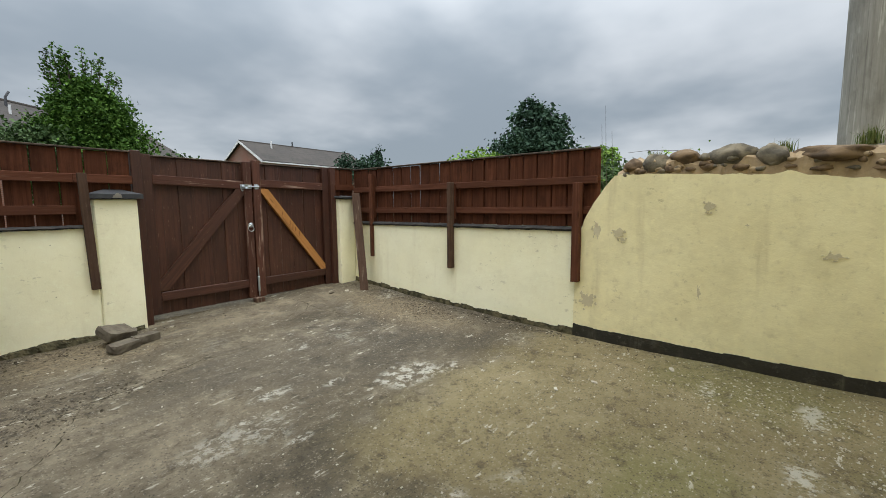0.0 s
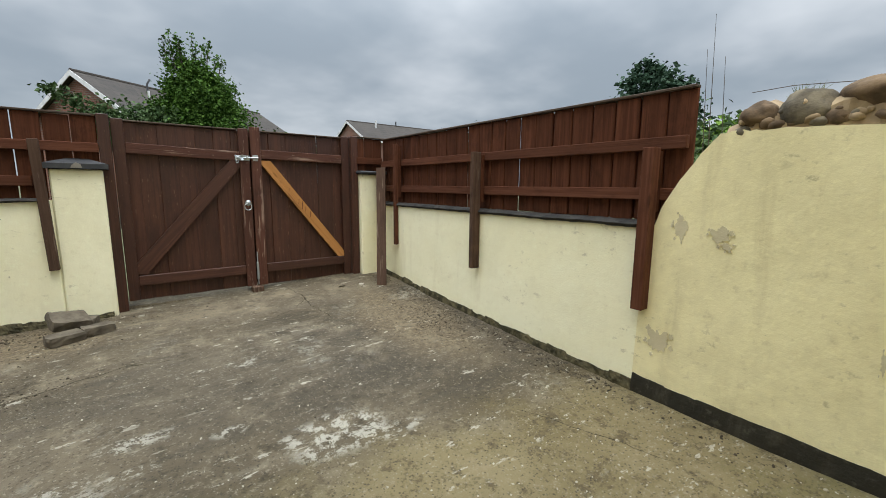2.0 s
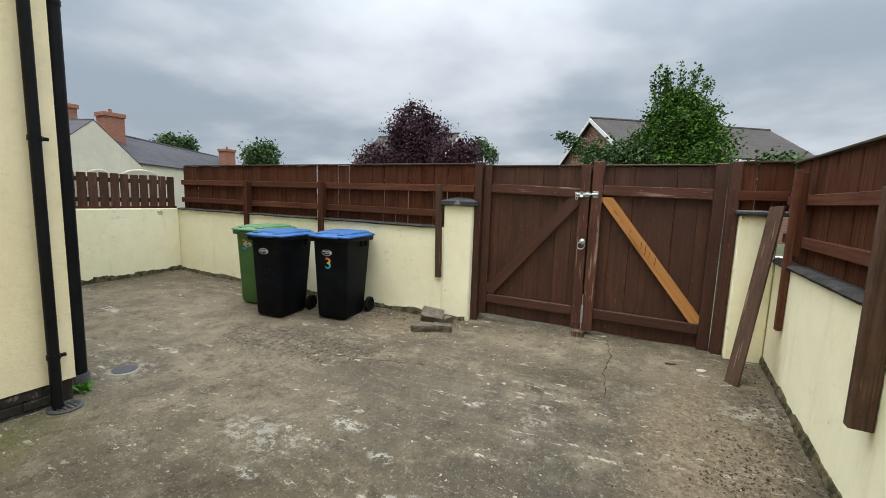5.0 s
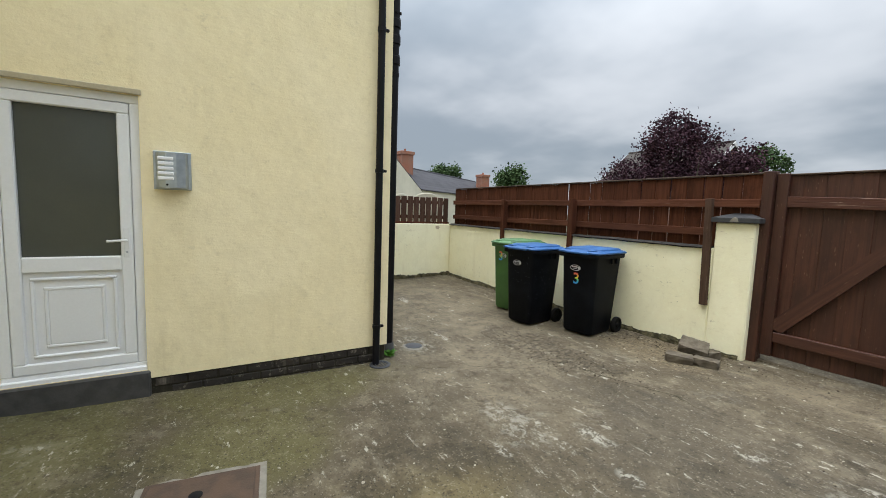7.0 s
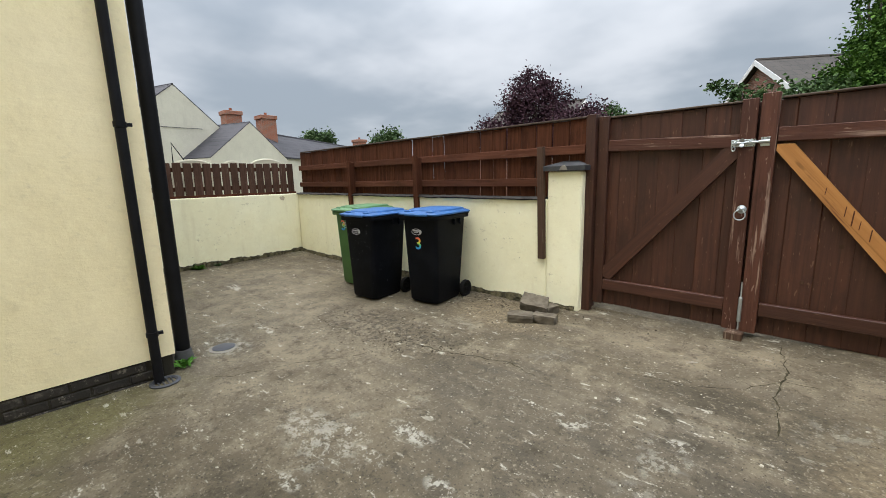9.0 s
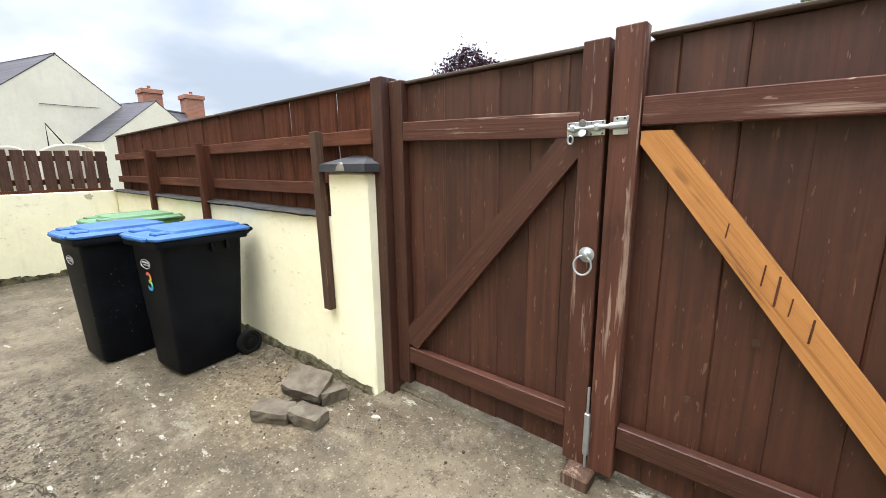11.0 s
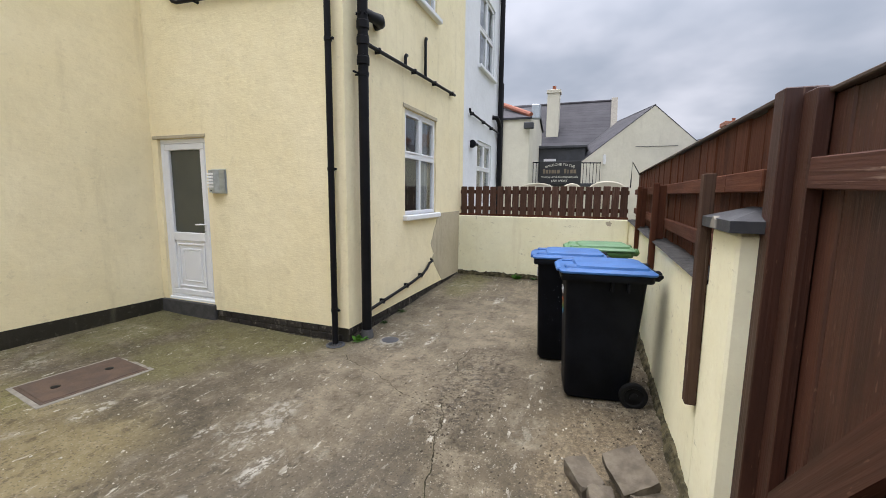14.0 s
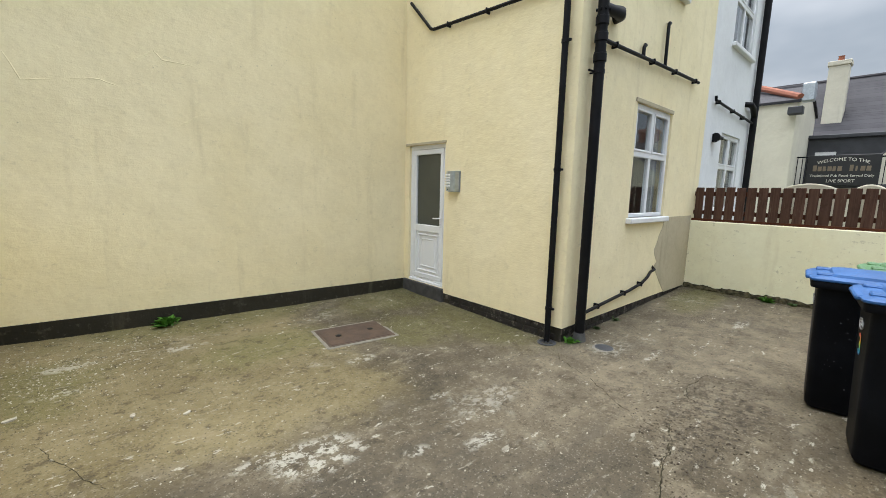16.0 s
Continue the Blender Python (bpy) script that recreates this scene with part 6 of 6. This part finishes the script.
def tree(name, x, y, top, blobs, leaf, count, material, label, seed, trunk=0.12, base=-0.06, shoots=0, upright=0.0):
    """A trunk that forks into limbs, and a crown of single leaves clustered round the limbs' ends."""
    rnd = random.Random(seed)
    o = thing(name, x, y, base, label, "tree")
    wood_s = Shape()
    mid = blobs[0]
    wood_s.tube([(0, 0, 0), (0.05, 0.03, mid[2] * 0.4), (mid[0] * 0.5, mid[1] * 0.5, mid[2] * 0.8), (mid[0], mid[1], mid[2] + mid[5] * 0.4)], [trunk, trunk * 0.8, trunk * 0.55, trunk * 0.2], 10)
    crown = Shape()
    clumps = []
    total = sum(b[3] * b[4] * b[5] for b in blobs)
    for bx, by, bz, rx, ry, rz in blobs:
        k = max(10, int(420 * rx * ry * rz / total))
        wood_s.tube([(mid[0] * 0.4, mid[1] * 0.4, mid[2] * 0.7), (bx * 0.7, by * 0.7, bz - rz * 0.4), (bx, by, bz + rz * 0.3)], [trunk * 0.5, trunk * 0.3, trunk * 0.1], 8)
        for _ in range(k):
            while True:
                u = Vector((rnd.uniform(-1, 1), rnd.uniform(-1, 1), rnd.uniform(-1, 1)))
                if 0.35 < u.length < 1.0:
                    break
            f = 0.9 + 0.25 * noise.noise(u * 2.5 + Vector((seed, bx, bz)))
            clumps.append((bx + u.x * rx * f, by + u.y * ry * f, bz + u.z * rz * f, 0.12 * (rx + ry + rz) / 3 + 0.05))
    main = len(clumps)
    for _ in range(shoots):
        a = rnd.random() * 6.283
        b = blobs[-1]
        q = b[3] * 1.1 * math.sqrt(rnd.random())
        sx, sy = b[0] + math.cos(a) * q, b[1] + math.sin(a) * q
        h = b[5] * (1.0 - 0.4 * q / b[3]) + rnd.uniform(0.15, 0.95)
        ex, ey = sx + 0.18 * math.cos(a), sy + 0.18 * math.sin(a)
        wood_s.tube([(sx, sy, b[2]), (ex, ey, b[2] + h)], [0.02, 0.005], 6)
        for k in range(6):
            f = 0.45 + 0.55 * k / 5
            clumps.append((sx + (ex - sx) * f, sy + (ey - sy) * f, b[2] + h * f, 0.06))
    per = max(4, count // max(1, main))
    for num, (cx, cy, cz, cr) in enumerate(clumps):
        for _ in range(per if num < main else 9):
            p = Vector((rnd.gauss(cx, cr), rnd.gauss(cy, cr), rnd.gauss(cz, cr * 0.85)))
            d = Vector((rnd.gauss(0, 1), rnd.gauss(0, 1), rnd.gauss(-0.2, 0.7) - upright)).normalized()
            t = d.orthogonal().normalized()
            t = (Matrix.Rotation(rnd.random() * 6.283, 3, d) @ t)
            ln = leaf * (0.6 + 0.8 * rnd.random())
            a, b2, c = p, p + d * ln * 0.5, p + d * ln
            n2 = d.cross(t) * ln * 0.12
            crown.add([a, b2 + t * ln * 0.36 + n2, c, b2 - t * ln * 0.36 + n2], [(0, 1, 2), (0, 2, 3)])
    part("trunk", wood_s, M_BARK, o)
    part("crown", crown, material, o)
    return o


tree("maple_tree", 3.7, 19.0, 7.3, [(0.1, 0, 3.4, 1.85, 1.8, 1.35), (0.1, 0, 4.6, 1.4, 1.4, 1.1), (0.05, -0.2, 2.5, 1.8, 1.7, 1.0), (0.1, 0, 5.0, 1.1, 1.1, 0.9), (0.1, 0, 5.55, 0.75, 0.75, 0.7)], 0.105, 64000, M_MAPLE, "dense green maple tree with thin shoots on top", 11, shoots=16)
tree("elder_bush", 1.2, 17.8, 4.4, [(0.2, 0, 3.3, 1.0, 0.9, 0.85), (-0.6, 0, 3.75, 0.6, 0.5, 0.35), (1.3, 0.3, 3.2, 1.1, 0.9, 1.0), (-1.25, 0, 4.3, 0.4, 0.3, 0.10), (-0.95, 0, 4.05, 0.3, 0.3, 0.15)], 0.13, 5500, M_FARGREEN, "sprawling green bush before a brick house", 12, trunk=0.08)
tree("purple_plum_tree", -6.0, 16.3, 5.9, [(0.1, 0, 4.2, 1.45, 1.4, 1.15), (-1.5, 0, 3.3, 1.5, 1.4, 0.75), (2.0, 0, 3.4, 1.15, 1.2, 0.75), (-0.1, 0, 5.0, 0.9, 0.8, 0.65), (0.0, 0, 2.9, 2.5, 1.6, 0.75)], 0.10, 26000, M_PURPLE, "dark purple-leaved plum tree with open crown", 13, shoots=5)
tree("blue_conifer", 18.6, 9.3, 6.9, [(0, 0, 4.0, 2.0, 2.0, 1.5), (0, 0, 5.4, 1.25, 1.25, 1.0), (0.3, -0.7, 5.2, 1.0, 1.0, 0.6), (0, 0, 6.2, 0.55, 0.55, 0.55), (0, 0, 2.6, 2.3, 2.3, 1.0)], 0.17, 22000, M_CONIFER, "blue-green conifer with drooping branches", 14, upright=0.6)
tree("lime_shrub", 16.0, 11.0, 4.2, [(0, 0, 2.9, 1.2, 1.2, 1.1), (0.7, -0.6, 3.2, 0.8, 0.8, 0.7)], 0.17, 3500, M_LIME, "bright yellow-green shrub beside the conifer", 15, trunk=0.07)
tree("lime_shrub", 19.0, 6.6, 4.4, [(0, 0, 3.0, 1.3, 1.3, 1.0), (0.2, -0.5, 3.6, 0.7, 0.7, 0.5)], 0.17, 3500, M_LIME, "bright yellow-green shrub beside the conifer", 16, trunk=0.07)
tree("garden_shrub", 6.2, 2.0, 2.3, [(0, 0, 1.6, 0.7, 0.6, 0.6), (0.2, -0.6, 1.5, 0.6, 0.5, 0.55)], 0.07, 4200, M_FARGREEN, "green garden shrub behind the fence end", 17, trunk=0.04)
tree("garden_shrub", 6.0, 1.1, 2.2, [(0, 0, 1.55, 0.55, 0.6, 0.55)], 0.06, 2200, M_LIME, "light green garden shrub behind the wall", 18, trunk=0.04)
tree("small_spruce", 22.5, 24.6, 6.5, [(0, 0, 4.4, 0.9, 0.9, 1.3), (0, 0, 5.6, 0.45, 0.45, 0.7), (0, 0, 3.2, 1.2, 1.2, 0.8)], 0.22, 2600, M_CONIFER, "small open spruce beyond the fence", 19)
tree("clipped_yew", 19.5, 24.6, 5.6, [(0, 0, 4.2, 0.7, 0.7, 1.3), (1.2, -0.3, 4.1, 0.6, 0.6, 1.3)], 0.16, 2600, M_CONIFER, "two dark upright yews beyond the fence", 20)
tree("garden_tree", 7.6, 22.0, 4.6, [(0, 0, 3.3, 1.4, 1.0, 0.65), (1.5, 0.3, 2.9, 1.1, 0.9, 0.55)], 0.16, 2600, M_FARGREEN, "dull green tree crowns beyond the gate", 21)
tree("garden_tree", -24.0, 22.5, 6.3, [(0, 0, 4.2, 1.0, 1.0, 1.3), (1.0, 0.4, 4.4, 0.9, 0.9, 1.2)], 0.22, 2600, M_FARGREEN, "round green tree behind the far roofs", 22)
tree("garden_tree", -37.4, 24.0, 8.0, [(0, 0, 5.9, 1.3, 1.3, 0.9), (1.7, 0.5, 5.8, 1.0, 1.0, 0.9)], 0.24, 2400, M_FARGREEN, "green tree crowns over the far ridge", 23)
tree("garden_tree", -12.2, 38.4, 7.6, [(0, 0, 6.5, 1.0, 1.0, 1.1), (1.2, 0, 5.9, 0.7, 0.7, 0.9)], 0.22, 900, M_FARGREEN, "pale green tree behind the purple one", 24)

# pale rough trunk behind the tall wall
tk = thing("bare_trunk", 5.6, -0.57, -0.06, "pale bare weathered tree trunk behind the wall", "tree trunk")
s = Shape()
s.tube([(0, 0, 0), (0, 0.0, 2.0), (0, 0.01, 3.0), (0.0, 0.03, 5.2), (0, 0.05, 6.5)], [0.30, 0.235, 0.225, 0.215, 0.19], 28)
s.v = [(x + 0.012 * noise.noise(Vector((x * 14, y * 14, z * 1.5))), y + 0.012 * noise.noise(Vector((x * 14, y * 14, z * 1.5 + 9))), z) for x, y, z in s.v]
part("trunk", s, M_TRUNKPALE, tk)


# ---- neighbouring houses ----
def gable_house(name, x, y, rz, length, depth, eave, ridge, wall_m, roof_m, label, overhang=0.25, barge=True, base=-0.06, thick=0.09):
    """Ridge along its own x from 0 to length; y from -depth/2 to depth/2."""
    h = thing(name, x, y, base, label, "house", rz=rz)
    d = depth / 2
    w = Shape().prism([(-d, 0), (d, 0), (d, eave), (0, ridge - (0.12 if barge else 0.01)), (-d, eave)], "x", 0, length)
    part("wall", w, wall_m, h)
    slope = (ridge - eave) / d
    o = overhang
    r = Shape()
    for sg in (-1, 1):
        lo = (sg * (d + o), eave - slope * o)
        vv = []
        for px in (-o, length + o):
            vv += [(px, lo[0], lo[1]), (px, 0, ridge), (px, 0, ridge + thick), (px, lo[0], lo[1] + thick)]
        r.add(vv, [(0, 1, 2, 3), (7, 6, 5, 4), (0, 4, 5, 1), (3, 2, 6, 7), (0, 3, 7, 4), (1, 5, 6, 2)])
    roof = part("roof", r, roof_m, h)
    part("ridge_tiles", Shape().tube([(-o, 0, ridge + thick * 0.7), (length + o, 0, ridge + thick * 0.7)], thick, 8), roof_m, roof)
    if barge:
        for px in (-o - 0.03, length + o + 0.004):
            for sg in (-1, 1):
                b = Shape().add([(px, sg * (d + o), eave - slope * o - 0.14), (px, 0, ridge - 0.14), (px, 0, ridge + 0.08), (px, sg * (d + o), eave - slope * o + 0.08), (px + 0.026, sg * (d + o), eave - slope * o - 0.14), (px + 0.026, 0, ridge - 0.14), (px + 0.026, 0, ridge + 0.08), (px + 0.026, sg * (d + o), eave - slope * o + 0.08)],
                                [(0, 1, 2, 3), (7, 6, 5, 4), (0, 4, 5, 1), (3, 2, 6, 7), (0, 3, 7, 4), (1, 5, 6, 2)])
                part("bargeboard", b, M_FASCIA, roof)
        for sg in (-1, 1):
            part("gutter", Shape().box((-o, sg * (d + o) - 0.06, eave - slope * o - 0.10), (length + o, sg * (d + o) + 0.06, eave - slope * o + 0.01), 0.01), M_FASCIA, roof)
    return h


def chimney(house, x, y, z0, z1, w, d, material, pots=2):
    c = part("chimney", Shape().box((x - w / 2, y - d / 2, z0), (x + w / 2, y + d / 2, z1 - 0.2), 0.01).box((x - w / 2 - 0.05, y - d / 2 - 0.05, z1 - 0.2), (x + w / 2 + 0.05, y + d / 2 + 0.05, z1), 0.015), material, house)
    for k in range(pots):
        part("chimney_pot", Shape().lathe([(0.12, 0), (0.10, 0.22), (0.12, 0.25)], pose(x, y + (k - (pots - 1) / 2) * 0.32, z1), 12), M_REDTILE, c)


# brick house beyond the gate, ridge away to the east
h = gable_house("brick_house", 0.05, 24.4, 36, 10.5, 6.4, 4.15, 6.1, M_BRICK, M_TILE, "red-brick house with brown tile roof and white bargeboards")
part("flue", Shape().tube([(2.6, -0.6, 5.6), (2.6, -0.6, 6.2), (2.75, -0.6, 6.45)], 0.045, 8), M_DARKCLAD, h)
part("vent_pipe", Shape().tube([(2.1, -1.3, 5.1), (2.1, -1.3, 5.75)], 0.045, 8), M_FASCIA, h)
part("upper_window", Shape().box((4.9, -3.27, 3.1), (7.3, -3.19, 4.1), 0.01), M_FASCIA, h)
for k in range(4):
    part("pane", Shape().box((4.98 + k * 0.58, -3.285, 3.2), (5.48 + k * 0.58, -3.268, 4.0), 0), M_DARKCLAD, h)
h = gable_house("brick_house", 19.3, 40.0, 2, 13.0, 7.4, 5.75, 7.75, M_BRICK, M_TILE, "distant red-brick house with brown tile roof and white trim")
part("vent_pipe", Shape().tube([(2.5, -1.0, 7.0), (2.5, -1.0, 8.0)], 0.09, 8), M_FASCIA, h)
part("vent_pipe", Shape().tube([(5.5, 0, 7.6), (5.5, 0, 8.3)], 0.07, 8), M_DARKCLAD, h)

# white neighbour on the same face as the yellow house
s = Shape()
NW1, NW2 = (-6.82, -5.56, 1.45, 2.88), (-6.90, -5.60, 4.45, 6.0)
for u0, u1, w0, w1 in wall_with_holes(-7.60, -4.522, -0.06, 7.2, [NW1, NW2]):
    s.box((u0, FY - 0.32, w0), (u1, FY - 0.02, w1), 0)
for u0, u1, w0, w1 in ((-6.0, FY - 0.32, -0.06, 7.2),):
    s.box((-7.60, u0, w0), (-7.30, u1, w1), 0)
setting("wall_neighbour", s, M_WHITE, "white rendered wall of the neighbouring house", "wall")
casement("window_3", *NW1, FY - 0.02, "white casement window in the white neighbouring house")
casement("window_4", *NW2, FY - 0.02, "white upper window in the white neighbouring house", split=0.5)
np_ = thing("soil_pipe", 0, 0, 0, "black soil pipe down the white neighbouring house", "soil pipe")
part("pipe", Shape().tube([(-7.33, FY + 0.06, 0), (-7.33, FY + 0.06, 3.0), (-7.33, FY + 0.06, 7.2)], 0.06, 14), M_PIPE, np_)
part("branch", Shape().tube([(-7.33, FY + 0.06, 3.38), (-7.13, FY + 0.07, 3.52), (-6.93, FY + 0.07, 3.56), (-6.88, FY - 0.03, 3.57)], 0.055, 12), M_PIPE, np_)
waste("waste_pipe", [(-4.82, FY + 0.03, 3.40), (-4.84, FY + 0.03, 3.33), (-5.8, FY + 0.03, 3.30), (-7.30, FY + 0.05, 3.24)], 0.022, "black waste pipe on the white neighbouring house", [(-5.0, FY + 0.03, 3.325), (-5.9, FY + 0.03, 3.295), (-6.6, FY + 0.03, 3.265)])
nl = thing("outdoor_lamp", -5.22, FY - 0.02, 2.70, "small black cone lamp on the white house", "wall lamp")
part("cone", Shape().lathe([(0.03, 0), (0.04, 0.08), (0.085, 0.20), (0.08, 0.21)], pose(0.0, 0.10, 0.03, 15, 90, 0), 16), M_PIPE, nl)
part("arm", Shape().tube([(0, 0, 0), (0, 0.10, 0.03)], 0.02, 8), M_PIPE, nl)

# public house and its outbuildings
h = gable_house("slate_house", -25.0, -1.2, 90, 6.4, 6.0, 4.4, 7.5, M_CREAM, M_SLATE, "cream public house with a steep grey slate roof", overhang=0.1, barge=False)
chimney(h, 3.15, -2.0, 5.2, 7.95, 0.7, 0.6, M_CREAM, 1)
part("coping_stone", Shape().prism([(-3.15, 4.5), (-0.05, 7.75), (0.1, 7.75), (0.1, 7.3), (-2.95, 4.2)], "x", 6.4, 6.75), M_CEMENT, h)
part("roof_light", Shape().box((2.0, -2.2, 5.0), (2.5, -2.1, 5.7), 0.01), M_FASCIA, h)
h = gable_house("cream_gable_house", -24.67, 5.10, 19, 6.0, 7.2, 3.15, 6.0, M_CREAM, M_SLATE, "cream rendered outbuilding with a broad blank gable", overhang=0.01, thick=0.035, barge=False)
part("gable_lamp", Shape().box((6.0, -2.3, 3.25), (6.12, -2.2, 3.7), 0.01), M_FASCIA, h)
part("cable", Shape().tube([(6.03, 1.2, 4.16), (6.03, 0.2, 4.12), (6.03, -0.8, 4.1)], 0.012, 6), M_DARKCLAD, h)
h = gable_house("cream_wing", -17.0, 0.1, 90, 1.75, 4.0, 5.0, 5.8, M_CREAM, M_SLATE, "narrow cream wing with red ridge tiles", overhang=0.08, barge=False)
part("red_hip", Shape().tube([(1.8, -2.0, 5.15), (0.2, -0.2, 6.0)], 0.11, 8), M_REDTILE, h)
part("rain_pipe", Shape().tube([(0.55, -2.08, 0), (0.55, -2.08, 6.5)], 0.06, 8), M_PIPE, h)
part("extract_cowl", Shape().box((1.8, -1.95, 5.0), (2.15, -1.6, 5.6), 0.03), M_STEEL, h)
part("floodlight", Shape().box((1.55, -2.35, 4.55), (1.95, -2.05, 4.8), 0.02), M_DARKCLAD, h)
h = thing("flat_roof_annex", -18.2, 1.85, -0.06, "dark clad flat-roofed annex behind the balcony", "annex")
part("wall", Shape().box((-2.0, 0, 0), (0, 2.2, 4.05), 0.01), M_DARKCLAD, h)
part("roof_edge", Shape().box((-2.1, -0.1, 4.05), (0.12, 2.3, 4.2), 0.02), M_DARKCLAD, h)
part("window", Shape().box((-0.01, 0.25, 3.2), (0.03, 0.85, 3.55), 0.008), M_FASCIA, h)
h = thing("balcony", -16.3, 1.55, -0.06, "raised deck with black iron railings behind the sign", "balcony")
part("deck", Shape().box((-1.8, 0, 2.15), (0, 3.3, 2.3), 0.01), M_DARKCLAD, h)
part("deck_wall", Shape().box((-1.7, 0.05, 0), (-0.1, 3.25, 2.15), 0.01), M_CREAM, h)
part("top_rail", Shape().tube([(0, 0, 3.25), (0, 3.25, 3.18)], 0.025, 8), M_PIPE, h)
for k in range(24):
    part("baluster", Shape().tube([(0, 0.05 + k * 0.138, 2.28), (0, 0.05 + k * 0.138, 3.22)], 0.012, 6), M_PIPE, h)
part("stair_rail", Shape().tube([(0, 4.5, 2.1), (0, 4.52, 3.2), (0, 5.15, 2.1)], 0.03, 8), M_PIPE, h)
sg = thing("sign_board", -16.15, 2.18, 2.18, "black pub sign board with cream lettering on the railing", "sign")
part("board", Shape().box((0, 0, 0), (0.05, 1.82, 1.03), 0.01), M_SIGN, sg)


def letters(txt, size, y, z, material, parent, name="lettering", bend=0.0):
    cu = bpy.data.curves.new(name, "FONT")
    cu.body, cu.size, cu.extrude, cu.align_x, cu.align_y = txt, size, 0.004, "CENTER", "CENTER"
    holder = new("letter_source", cu)
    me = bpy.data.meshes.new_from_object(holder)
    bpy.data.objects.remove(holder)
    if bend:
        for v in me.vertices:
            v.co.y -= bend * v.co.x * v.co.x
    me.materials.clear()
    me.materials.append(material)
    part(name, me, material, parent, "", Matrix(((0, 0, 1, 0.055), (1, 0, 0, y), (0, 1, 0, z), (0, 0, 0, 1))))


letters("WELCOME TO THE", 0.15, 0.91, 0.88, M_SIGNTEXT, sg, bend=0.28)
letters("Traditional Pub Food Served Daily", 0.115, 0.91, 0.33, M_SIGNTEXT, sg)
letters("LIVE SPORT", 0.14, 0.91, 0.15, M_SIGNTEXT, sg)
for y, w0, hh in ((0.17, 0.10, 0.20), (0.30, 0.10, 0.16), (0.43, 0.08, 0.16), (0.55, 0.11, 0.16), (0.68, 0.08, 0.16), (0.80, 0.11, 0.16), (1.10, 0.09, 0.20), (1.24, 0.05, 0.16), (1.36, 0.11, 0.16), (1.50, 0.11, 0.16)):
    part("name_bar", Shape().box((0.05, y, 0.49), (0.058, y + w0, 0.49 + hh), 0.004), M_SIGNGOLD, sg)

# low terrace seen over the end wall
h = gable_house("terrace_cottage", -22.70, 8.19, 20, 5.0, 4.6, 2.7, 4.45, M_CREAM, M_SLATE, "low cream cottage gable with slate roof", overhang=0.01, thick=0.03, barge=False)
h = gable_house("terrace_row", -25.1, 12.3, 124, 17.6, 5.0, 3.1, 4.85, M_CREAM, M_SLATE, "long low terrace with grey slate roof and red chimneys", overhang=0.1, barge=False)
ck = thing("chimney_stack", -26.6, 12.1, 3.6, "red brick chimney stack on the cottage roof", "chimney", group="red chimneys")
part("chimney_body", Shape().box((-0.5, -0.5, 0), (0.5, 0.5, 2.3), 0.01).box((-0.57, -0.57, 2.3), (0.57, 0.57, 2.55), 0.015), M_CHIMBRICK, ck)
part("chimney_pot", Shape().lathe([(0.1, 0), (0.09, 0.2), (0.1, 0.22)], pose(0, 0, 2.55), 12), M_REDTILE, ck)
copy_thing(ck, pose(-25.9, 14.1, 3.4))
copy_thing(ck, pose(-32.6, 26.3, 2.9))
rh = gable_house("tiled_house", -14.5, 25.5, 0, 6.0, 6.0, 3.6, 5.8, M_BRICK, M_TILE, "distant tiled roof beside the purple tree", overhang=0.2)

# arched cream panels in the neighbour's garden
for k, (y, w0, zt) in enumerate(((3.68, 0.78, 1.95), (4.32, 0.40, 1.94), (4.93, 0.70, 1.98))):
    o = thing("arched_panel", -4.75, y, -0.06, "cream garden panel with an arched top behind the fence", "garden panel", group="arched panels")
    zt += 0.02
    w0 *= 0.92
    arc = [(-w0 / 2, 0), (w0 / 2, 0)] + [(w0 / 2 * math.cos(a), zt - 0.17 + 0.17 * math.sin(a)) for a in np.linspace(0, math.pi, 15)]
    part("panel", Shape().prism(arc, "x", -0.02, 0.02), M_ARCH, o)
    part("arched_rail", Shape().tube([(0.0, w0 / 2 * math.cos(a), zt - 0.17 + 0.17 * math.sin(a)) for a in np.linspace(0, math.pi, 15)], 0.022, 8), M_ARCH, o)
